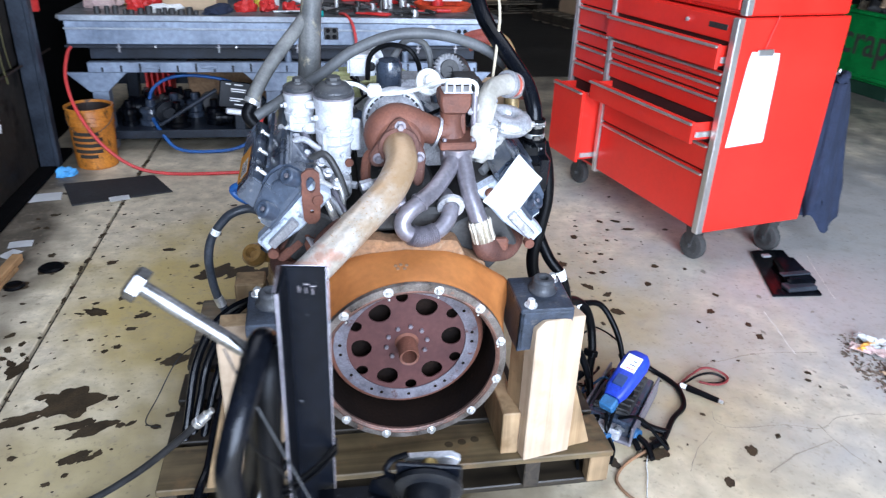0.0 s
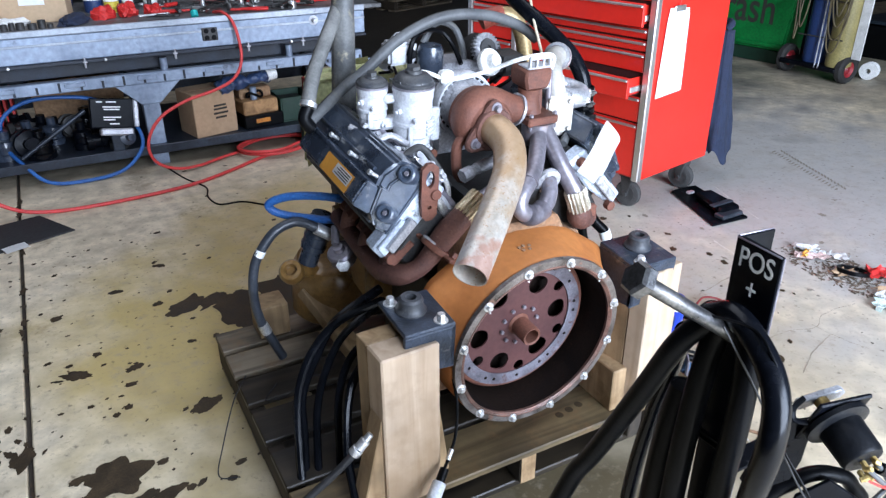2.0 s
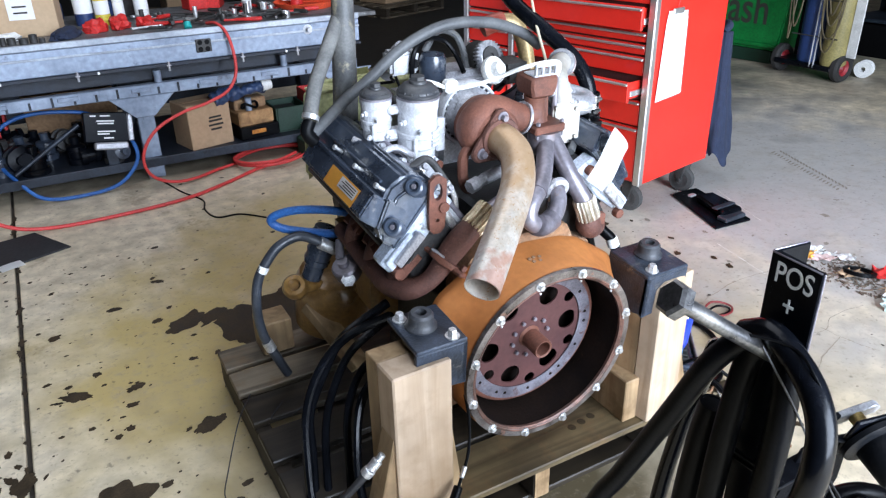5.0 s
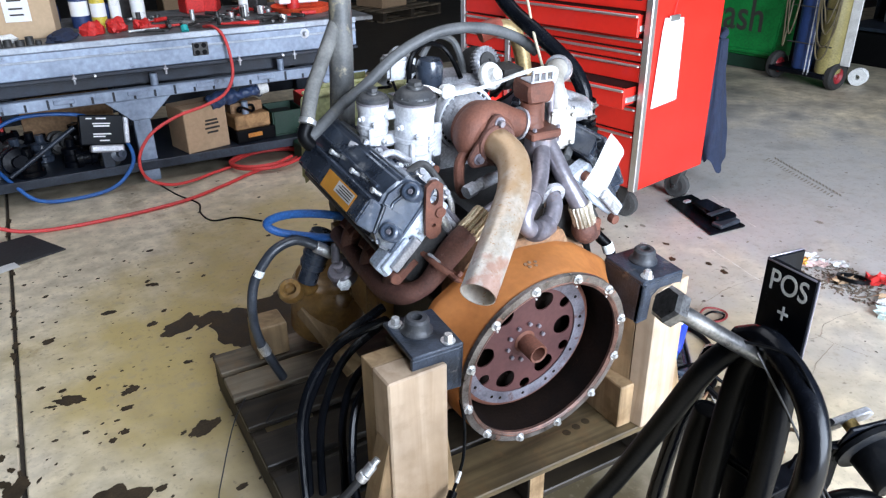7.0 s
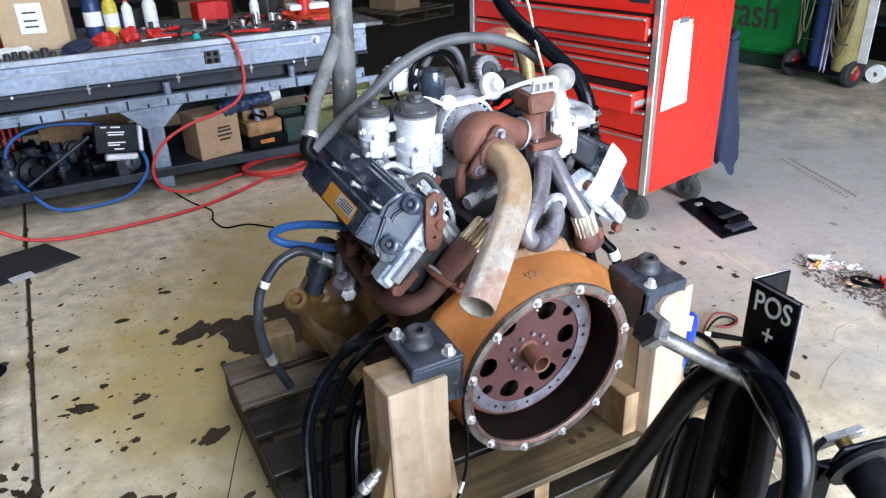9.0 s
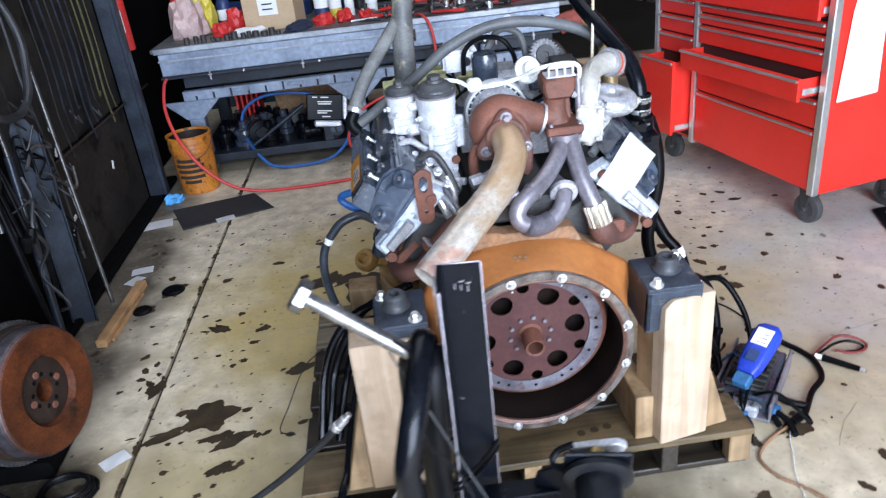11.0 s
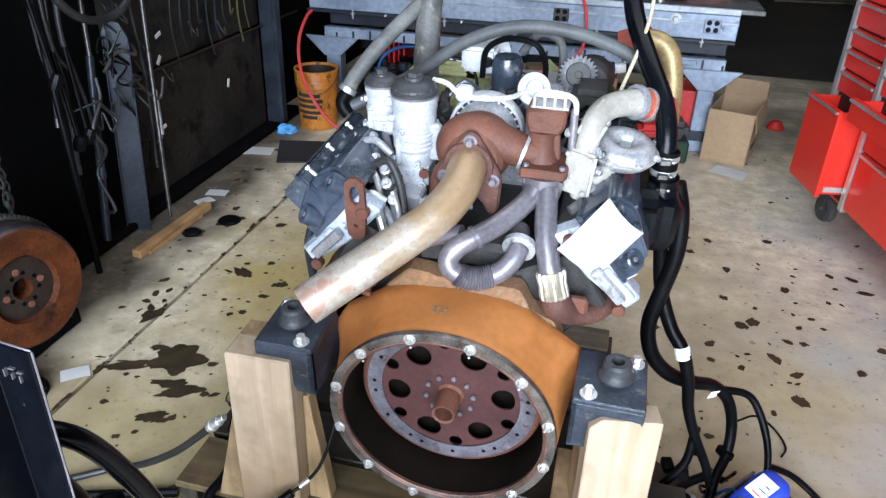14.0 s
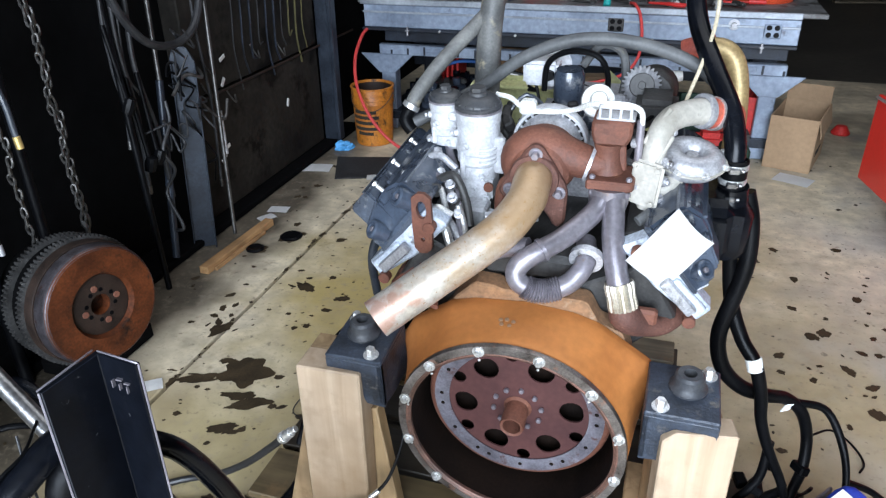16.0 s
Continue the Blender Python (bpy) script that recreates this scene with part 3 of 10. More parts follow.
def plate_with_holes(outer, holes, y0, y1, bm=None):
    """A plate in the x-z plane, outer and holes as loops of (x, z)."""
    b = bmesh.new()
    for loop in [outer] + holes:
        vs = [b.verts.new((x, y0, z)) for x, z in loop]
        for i in range(len(vs)):
            b.edges.new((vs[i], vs[(i + 1) % len(vs)]))
    bmesh.ops.triangle_fill(b, use_beauty=True, use_dissolve=False, edges=b.edges[:])
    ext = bmesh.ops.extrude_face_region(b, geom=b.faces[:])
    bmesh.ops.translate(b, vec=(0, y1 - y0, 0), verts=[v for v in ext["geom"] if isinstance(v, bmesh.types.BMVert)])
    bmesh.ops.recalc_face_normals(b, faces=b.faces)
    return merge(bm, b) if bm else b


def circle(cx, cz, r, n=24, squash=1.0):
    return [(cx + r * math.cos(2 * math.pi * i / n), cz + squash * r * math.sin(2 * math.pi * i / n)) for i in range(n)]


def lettering(name, words, m, size, material, parent, depth=0.001, label="", offset=0.0):
    """Letters in the built-in font as a mesh, in the x-y plane of m."""
    c = bpy.data.curves.new(name, "FONT")
    c.body, c.size, c.extrude, c.align_x, c.offset = words, size, depth, "CENTER", offset
    tmp = new("scratch", c)
    bpy.context.view_layer.update()
    me = bpy.data.meshes.new_from_object(tmp.evaluated_get(bpy.context.evaluated_depsgraph_get()))
    bpy.data.objects.remove(tmp)
    me.materials.clear()
    me.materials.append(material)
    ob = new(name, me)
    ob.parent, ob.matrix_local = parent, m
    return tagged(ob, label) if label else ob


def blob(cx, cy, rx, ry, turn, seed, n=26, rough=0.35):
    """An uneven flat outline."""
    out = []
    for i in range(n):
        a = 2 * math.pi * i / n
        k = 1 + rough * 2.2 * noise.noise(Vector((math.cos(a) * 1.7 + seed * 3.1, math.sin(a) * 1.7, seed * 1.7))) + rough * 0.8 * noise.noise(Vector((math.cos(a) * 5, math.sin(a) * 5 + seed, seed * 2.3)))
        x, y = rx * k * math.cos(a), ry * k * math.sin(a)
        out.append((cx + x * math.cos(turn) - y * math.sin(turn), cy + x * math.sin(turn) + y * math.cos(turn)))
    return out


def structure(name, bm, material, label, category):
    return tagged(part(name, bm, material), label, category, kind="structure")


# ---- floor, walls, roof ----
floor = structure("floor", box((-2.2, -3.4, -0.2), (10.5, 14.2, -0.02), 0), M_JOINT, "stained concrete workshop floor with a dirty control joint", "floor")
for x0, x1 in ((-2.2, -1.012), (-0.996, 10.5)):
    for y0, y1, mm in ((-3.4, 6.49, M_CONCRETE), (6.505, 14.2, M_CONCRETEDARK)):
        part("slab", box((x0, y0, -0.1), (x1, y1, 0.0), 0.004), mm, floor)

structure("wall_south", merge(box((-2.2, -3.5, 0), (-0.9, -3.4, 4.4), 0), box((5.2, -3.5, 0), (10.5, -3.4, 4.4), 0)), M_WALLGREY, "grey block wall beside the open roller door", "wall")
structure("wall_lintel", box((-0.9, -3.5, 3.9), (5.2, -3.4, 4.4), 0), M_WALLGREY, "grey lintel over the open roller door", "wall")
structure("wall_north", box((-2.2, 14.2, 0), (10.5, 14.3, 4.4), 0), M_WALLGREY, "far grey block wall of the workshop in shade", "wall")
structure("wall_east", box((10.5, -3.5, 0), (10.6, 14.3, 4.4), 0), M_WALLGREY, "far grey block wall behind the bins", "wall")
# Unseen roof, with an opening left for the added fill lamp.
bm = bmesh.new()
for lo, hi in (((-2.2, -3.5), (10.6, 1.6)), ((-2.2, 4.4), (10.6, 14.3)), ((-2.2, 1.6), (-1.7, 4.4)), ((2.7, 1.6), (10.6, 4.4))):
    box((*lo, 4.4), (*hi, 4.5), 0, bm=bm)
structure("ceiling", bm, M_CEIL, "unseen grey sheet-metal workshop roof with an opening for the fill lamp", "ceiling")
structure("ground", box((-40, -60, -0.35), (50, -3.42, -0.05), 0), mat("asphalt_yard", (0.06, 0.06, 0.06), None, 2, 0.9), "grey asphalt yard outside the roller door", "ground")

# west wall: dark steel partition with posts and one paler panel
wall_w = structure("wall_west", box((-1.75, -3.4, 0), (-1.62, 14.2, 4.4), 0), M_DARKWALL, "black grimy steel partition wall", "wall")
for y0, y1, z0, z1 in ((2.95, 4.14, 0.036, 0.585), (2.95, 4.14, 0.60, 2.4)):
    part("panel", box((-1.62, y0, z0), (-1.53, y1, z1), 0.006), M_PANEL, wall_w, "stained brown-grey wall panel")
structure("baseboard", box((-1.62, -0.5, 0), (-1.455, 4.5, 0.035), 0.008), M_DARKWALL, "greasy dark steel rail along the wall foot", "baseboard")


def wall_post(y, w):
    bm = box((-1.53, y - w, 0.035), (-1.44, y + w, 4.4), 0.004)
    box((-1.45, y - w * 1.3, 0.035), (-1.425, y + w * 1.3, 4.4), 0.004, bm=bm)
    tagged(part("column", bm, M_STEELBAR), "blue-grey painted steel wall column", "column", kind="structure")


wall_post(4.175, 0.023)
tagged(part("wall_rail", rod((-1.515, 2.95, 0.592), (-1.515, 4.62, 0.592), 0.006), M_HUBFACE), "thin dark steel rail along the wall panel", "rail", kind="structure")

# ---- oil on the floor ----
rnd = random.Random(4)
stains = bmesh.new()


def stain(cx, cy, rx, ry, turn=0.0, rough=0.35, bm=stains):
    out = blob(cx, cy, rx, ry, turn, rnd.random() * 50, 40, rough)
    f = bm.faces.new([bm.verts.new((x, y, 0.0012 + rnd.random() * 0.0008)) for x, y in out])
    if f.normal.z < 0:
        f.normal_flip()


for cx, cy, rx, ry, turn in ((-0.80, 2.00, 0.10, 0.075, 0.4), (-0.70, 1.86, 0.085, 0.03, 0.5), (-0.72, 1.74, 0.05, 0.022, 0.7), (-0.93, 1.93, 0.10, 0.02, 0.5), (-0.86, 2.56, 0.055, 0.025, -0.3),
                             (-0.68, 2.52, 0.03, 0.017, 0.3), (-1.13, 2.95, 0.055, 0.05, 0), (-1.22, 2.80, 0.05, 0.035, 0.3), (-0.05, 2.75, 0.22, 0.15, 0.3), (-0.26, 2.72, 0.11, 0.12, 0.2),
                             (-0.45, 2.85, 0.12, 0.05, 0.6), (-1.02, 2.20, 0.06, 0.025, 1.2), (-0.52, 2.2, 0.05, 0.03, 0.8), (0.95, 1.55, 0.05, 0.03, 0.2)):
    stain(cx, cy, rx * 0.8, ry, turn, 0.22)
    for j in range(4):
        a, d = rnd.uniform(0, 6.28), rnd.uniform(0.5, 1.35)
        k = rnd.uniform(0.12, 0.5)
        stain(cx + d * rx * math.cos(a), cy + d * ry * math.sin(a), rx * k, ry * k * rnd.uniform(0.7, 1.2), turn + rnd.uniform(-0.4, 0.4), 0.22)
for k in range(150):
    x, y = rnd.uniform(-1.0, -0.42), rnd.uniform(1.1, 3.6)
    s = 0.003 + 0.016 * rnd.random() ** 4
    stain(x, y, s * rnd.uniform(1, 1.8), s, rnd.uniform(-0.2, 0.9), 0.2)
for k in range(130):
    x, y = rnd.uniform(0.7, 1.7), rnd.uniform(1.0, 4.6)
    s = 0.003 + 0.014 * rnd.random() ** 4
    stain(x, y, s * rnd.uniform(1, 2.0), s, rnd.uniform(0, 3), 0.22)
for k in range(60):
    s = 0.004 + 0.016 * rnd.random() ** 3
    stain(rnd.uniform(-1.35, -1.02), rnd.uniform(1.2, 4.0), s * 1.5, s, rnd.uniform(0, 3), 0.24)
for k in range(50):
    s = 0.004 + 0.012 * rnd.random() ** 3
    stain(rnd.uniform(-0.5, 0.9), rnd.uniform(2.5, 4.4), s * 1.5, s, rnd.uniform(0, 3), 0.24)
for k in range(32):
    s = 0.006 + 0.015 * rnd.random() ** 2
    stain(rnd.uniform(0.85, 1.55), rnd.uniform(2.2, 3.3), s * rnd.uniform(1, 1.7), s, rnd.uniform(0, 3), 0.22)
for k in range(80):
    y = rnd.uniform(0.6, 4.4)
    sz = 0.003 + 0.009 * rnd.random() ** 2
    stain(-1.004 + rnd.uniform(-0.009, 0.009), y, sz, sz * rnd.uniform(1.2, 3.0), rnd.uniform(-0.15, 0.15), 0.35)
# Broad dark blobs: oil, plus the shade under the pallet painted in.
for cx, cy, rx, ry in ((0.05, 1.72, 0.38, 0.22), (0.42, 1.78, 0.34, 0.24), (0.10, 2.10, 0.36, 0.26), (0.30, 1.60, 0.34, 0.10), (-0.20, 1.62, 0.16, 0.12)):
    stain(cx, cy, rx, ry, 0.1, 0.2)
tagged(part("oil_and_shade_stains", stains, M_OIL), "dark oil drips and patches on the concrete, with shade painted under the pallet", "oil stains", kind="stuff")

scuffs = bmesh.new()
for k in range(110):
    s = 0.003 + 0.013 * rnd.random() ** 3
    stain(rnd.uniform(1.6, 3.2), rnd.uniform(1.0, 4.6), s * rnd.uniform(1, 2.0), s, rnd.uniform(0, 3), 0.3, scuffs)
for k in range(22):
    x, y = 3.02 - 0.010 * k, 2.98 - 0.027 * k
    for u in (-0.03, 0.02):
        stain(x + u, y - u * 0.3, 0.022, 0.005, 0.25 + 0.5 * (u > 0), 0.3, scuffs)


def hairline(pts, w, bm):
    """A thin wandering ribbon laid on the floor."""
    line = curve_points([(x, y, 0) for x, y in pts], 8)
    edge = []
    for i, p in enumerate(line):
        d = (line[min(i + 1, len(line) - 1)] - line[max(i - 1, 0)]).normalized()
        p = p + 0.006 * Vector((noise.noise(p * 21), noise.noise(p * 19 + Vector((7, 0, 0))), 0))
        h = w * rnd.uniform(0.25, 1.0)
        edge.append((bm.verts.new((p.x - d.y * h, p.y + d.x * h, 0.0008)), bm.verts.new((p.x + d.y * h, p.y - d.x * h, 0.0008))))
    for a, b in zip(edge, edge[1:]):
        bm.faces.new((a[0], a[1], b[1], b[0]))


cracks = bmesh.new()
for pts in ([(1.215, 1.715), (1.21, 1.654), (1.272, 1.627), (1.433, 1.623), (1.522, 1.596), (1.649, 1.642), (1.80, 1.63)], [(1.528, 1.615), (1.538, 1.508), (1.565, 1.415)], [(1.171, 1.62), (1.09, 1.555), (1.02, 1.467)],
            [(1.25, 1.43), (1.3, 1.457), (1.394, 1.498), (1.531, 1.537)], [(1.331, 1.967), (1.547, 2.007), (1.787, 1.993)]):
    hairline(pts, 0.0017, cracks)
tagged(part("floor_cracks", cracks, M_CRACK), "fine hairline cracks wandering over the concrete", "cracks", kind="stuff")
scratches = bmesh.new()
hairline([(1.753, 2.294), (1.722, 2.127), (1.693, 1.99)], 0.004, scratches)
hairline([(2.25, 2.75), (2.18, 2.55), (2.12, 2.36)], 0.003, scratches)
tagged(part("floor_scratches", scratches, M_SCRATCH), "pale scrape marks on the concrete", "scratches", kind="stuff")
tagged(part("floor_scuffs", scuffs, M_SCUFF), "faint grey scuffs and dashed tyre marks on the concrete", "scuffs", kind="stuff")

# ---- engine on its timber cradle ----
engine = thing("diesel_engine", pose(0.203, 1.484, 0.425, 5, 0, 0), "rusty turbo V8 diesel engine standing on timber posts", "engine")


def ep(name, bm, material, label="", parent=None):
    return part(name, bm, material, parent or engine, label)


def housing_shell():
    """Bell housing: a round front mouth that swells into shoulders."""
    b = bmesh.new()
    n = 160
    poly = [(0.246, -0.03), (0.258, 0.04), (0.268, 0.115), (0.262, 0.150), (0.155, 0.222), (0.10, 0.239), (0.0, 0.248), (-0.10, 0.240), (-0.155, 0.226), (-0.240, 0.168), (-0.266, 0.125), (-0.258, 0.05), (-0.246, -0.03), (-0.2, -0.15), (0.2, -0.15)]

    def reach(a):
        dx, dz = math.cos(a), math.sin(a)
        best = 0.3
        for (x0, z0), (x1, z1) in zip(poly, poly[1:] + poly[:1]):
            den = dx * (z1 - z0) - dz * (x1 - x0)
            if abs(den) < 1e-9:
                continue
            t = (x0 * (z1 - z0) - z0 * (x1 - x0)) / den
            u = (x0 * dz - z0 * dx) / den
            if t > 0 and -1e-6 <= u <= 1 + 1e-6:
                best = t
        return best

    rows = [(0.217, 0.135, 0), (0.217, 0.004, 0), (0.238, 0.004, 0), (0.2405, 0.010, 0.0), (0.242, 0.024, 0.06), (0.243, 0.045, 0.18), (0.244, 0.068, 0.36), (0.245, 0.090, 0.60), (0.246, 0.108, 0.84), (0.247, 0.120, 0.98), (0.247, 0.124, 1.0), (0.247, 0.138, 1.0), (0.13, 0.140, 0), (0.13, 0.135, 0)]
    rings = []
    for r, y, k in rows:
        ring = []
        for i in range(n):
            a = 2 * math.pi * i / n
            rr = r * (1 - k) + max(reach(a), 0.244) * k
            ring.append(b.verts.new((rr * math.cos(a), y, rr * math.sin(a))))
        rings.append(ring)
    for p, q in zip(rings, rings[1:] + rings[:1]):
        for i in range(n):
            j = (i + 1) % n
            b.faces.new((p[i], p[j], q[j], q[i]))
    bmesh.ops.recalc_face_normals(b, faces=b.faces)
    return b


ep("flywheel_housing", housing_shell(), M_RUST, "orange-rusted cast flywheel housing")
ep("cavity_liner", lathe([(0.2150, 0.0038), (0.2150, 0.130), (0.0, 0.130), (0.0, 0.134), (0.2165, 0.134), (0.2165, 0.0038)], (0, 0, 0), (0, 1, 0), 72), M_CAVITY, "rusty inside of the housing, its shade put into the colour")
ep("rear_plate", prism([(-0.19, 0.17), (-0.150, 0.232), (-0.105, 0.277), (-0.06, 0.274), (-0.05, 0.268), (0.06, 0.268), (0.122, 0.266), (0.130, 0.258), (0.150, 0.220), (0.20, 0.20), (0.22, 0.15), (0.2, -0.2), (-0.2, -0.2)], 0.1405, 0.190, 0.004), M_RUSTPLATE, "brown rusted rear engine plate")
ep("casting_plug", lathe([(0, -0.006), (0.014, -0.006), (0.016, -0.003), (0.016, 0.004), (0, 0.004)], (0.190, 0.092, 0.172), (0.62, -0.50, 0.62), 24), M_CASTRUST, "round rusted plug")
for x, y, z in ((-0.030, 0.060, 0.2425), (-0.014, 0.058, 0.2430), (-0.022, 0.074, 0.2445), (-0.008, 0.070, 0.2445), (-0.034, 0.072, 0.2435)):
    ep("casting_mark", lathe([(0, -0.004), (0.0055, -0.004), (0.0045, 0.002), (0, 0.0025)], (x, y, z), (0, -0.25, 1), 8), M_RUSTPLATE)
flange = ep("ring_flange", lathe([(0.2185, -0.008), (0.2395, -0.008), (0.2405, -0.004), (0.2405, 0.0035), (0.2185, 0.0035)], (0, 0, 0.002), (0, 1, 0), 96, closed=True), M_RINGSTEEL, "oily steel flange ring with traces of copper sealant")
for k in range(12):
    a = radians(15 + 30 * k)
    ep("bolt", hexbolt((0.2285 * math.sin(a), -0.008, 0.002 + 0.2285 * math.cos(a)), (0, -1, 0), 0.0078, 0.009), M_ZINC, "bright zinc flange bolt", flange)
    ep("clip", rod((0.222 * math.sin(a), -0.0075, 0.222 * math.cos(a) - 0.010), (0.222 * math.sin(a), -0.012, 0.222 * math.cos(a) - 0.012), 0.003, n=8), M_ZINC, parent=flange)

ep("sealant_bead", lathe([(0.2135, -0.004), (0.2205, -0.0095), (0.2235, -0.0088), (0.2200, -0.003), (0.2145, 0.004)], (0, 0, 0.001), (0, 1, 0), 96, closed=True), M_SEALANT, "copper-pink sealant bead inside the flange", flange)
# flexplate at rest, with its lightening holes
holes = []
for k in range(6):
    a = radians(6 + 60 * k)
    c, s = math.cos(a), math.sin(a)
    holes.append([(c * (0.122 + 0.026 * math.cos(t) - 0.006 * math.cos(2 * t)) - s * 0.027 * math.sin(t) * (1 - 0.35 * math.cos(t)), s * (0.122 + 0.026 * math.cos(t) - 0.006 * math.cos(2 * t)) + c * 0.027 * math.sin(t) * (1 - 0.35 * math.cos(t))) for t in [2 * math.pi * i / 20 for i in range(20)]])
    b = radians(36 + 60 * k)
    holes.append(circle(0.142 * math.cos(b), 0.142 * math.sin(b), 0.0155, 16))
    for d in (-4, 4):
        e = radians(36 + 60 * k + 14 + d)
        holes.append(circle(0.172 * math.cos(e), 0.172 * math.sin(e), 0.0045, 8))
flex = ep("flexplate", plate_with_holes(circle(0, 0, 0.184, 96), holes, 0.088, 0.092), M_FLEX, "brown rusted flexplate with lightening holes")
ep("flexplate_rim", lathe([(0.160, 0.0860), (0.186, 0.0835), (0.195, 0.0855), (0.2005, 0.091), (0.202, 0.099), (0.202, 0.127), (0.190, 0.127), (0.190, 0.0935), (0.160, 0.0935)], (0, 0, 0), (0, 1, 0), 96, closed=True), M_CASTRUST, "ring gear rim of the flexplate", flex)
for k in range(18):
    a = radians(20 * k + 8 + 5 * (k % 3))
    ep("band_slot", lathe([(0, 0), (0.0048, 0), (0.0044, 0.0008), (0, 0.001)], (0.171 * math.cos(a), 0.0829, 0.171 * math.sin(a)), (0, -1, 0), 8), M_CAVITY, "small dark hole in the worn band", flex)
ep("wear_band", lathe([(0.154, 0.0835), (0.187, 0.0822), (0.187, 0.0832), (0.154, 0.0855)], (0, 0, 0), (0, 1, 0), 96, closed=True), M_FLEXRIM, "pale worn steel band", flex)
ep("pilot_hub", lathe([(0.0, 0.0), (0.0165, 0.0), (0.0175, -0.02), (0.0195, -0.060), (0.0245, -0.062), (0.026, -0.058), (0.0255, -0.006), (0.031, 0.0), (0.0, 0.0)], (0, 0.087, 0), (0, 1, 0), 32), M_CASTRUST, "protruding rusted pilot hub", flex)
for k in range(10):
    a = radians(36 * k + 9)
    ep("hub_bolt", hexbolt((0.053 * math.cos(a), 0.088, 0.053 * math.sin(a)), (0, -1, 0), 0.0058, 0.007, False), M_STEELPIPE, parent=flex)


def mount(sx, x0, x1, y0, y1, z):
    """Engine mount: a folded plate with cheeks and a rubber isolator."""
    bm = box((min(sx * x0, sx * x1), y0, z - 0.012), (max(sx * x0, sx * x1), y1, z), 0.003)
    inner = sx * x0
    # cheek against the housing, cut to a slope
    prism([(y0, z - 0.01), (y1, z - 0.01), (y1, z - 0.13), (y0 + 0.05, z - 0.13), (y0, z - 0.118)], min(inner, inner + sx * 0.012), max(inner, inner + sx * 0.012), 0.002, "x", bm)
    prism([(sx * x0, z - 0.01), (sx * x1, z - 0.01), (sx * x1, z - 0.045), (sx * (x0 + 0.070), z - 0.050), (sx * (x0 + 0.042), z - 0.120), (sx * x0, z - 0.124)], y0, y0 + 0.012, 0.002, "y", bm)
    br = ep("mount_bracket", bm, M_MOUNT, "blue-black painted steel engine mount bracket")
    cx, cy = sx * (x0 + x1) / 2 + sx * 0.008, (y0 + y1) / 2 + 0.012
    ep("isolator", lathe([(0, 0), (0.036, 0), (0.036, 0.004), (0.031, 0.009), (0.0285, 0.013), (0.0275, 0.030), (0.0225, 0.0355), (0.0125, 0.0355), (0.0105, 0.016), (0, 0.016)], (cx, cy, z), (0, 0, 1), 32), M_CAP, "black rubber mount isolator", br)
    ep("bolt", hexbolt((sx * (x0 + 0.028), y0 + 0.02, z), (0, 0, 1), 0.0105, 0.016), M_ZINC, "zinc mount bolt", br)
    ep("bolt", hexbolt((sx * (x1 - 0.022), y1 - 0.02, z), (0, 0, 1), 0.0105, 0.016), M_ZINC, "zinc mount bolt", br)


mount(-1, 0.258, 0.382, -0.032, 0.112, 0.168)
mount(1, 0.258, 0.392, -0.028, 0.118, 0.165)

# block, sump and front
bm = box((-0.19, 0.175, -0.12), (0.19, 0.80, 0.16), 0.02)
prism([(-0.19, 0.1), (-0.30, 0.22), (-0.23, 0.34), (-0.02, 0.22), (0.02, 0.22), (0.23, 0.34), (0.30, 0.22), (0.19, 0.1)], 0.195, 0.76, 0.006, bm=bm)
ep("engine_block", bm, M_BLOCKGREY, "grimy cast engine block")
ep("oil_pan", prism([(-0.17, -0.10), (-0.185, -0.14), (-0.15, -0.25), (-0.10, -0.275), (0.10, -0.275), (0.15, -0.25), (0.185, -0.14), (0.17, -0.10)], 0.30, 0.78, 0.015), M_OILPAN, "oily brown sump pan")
ep("front_cover", merge(box((-0.21, 0.80, -0.1), (0.21, 0.86, 0.3), 0.02), rod((-0.1, 0.84, 0.05), (-0.1, 0.93, 0.05), 0.09)), M_BLOCKGREY, "grimy front engine cover")
# Takes the dark block colour to stand for shade between the parts.
ep("valley_cover", box((-0.10, 0.18, 0.275), (0.10, 0.72, 0.335), 0.012), M_BLOCKGREY, "grimy valley cover, coloured dark for the shade between parts")
ep("intake_manifold", merge(box((-0.1, 0.42, 0.33), (0.17, 0.76, 0.46), 0.03, segments=2), box((-0.02, 0.60, 0.44), (0.2, 0.72, 0.52), 0.02, segments=2)), M_ALU, "pale cast intake manifold")

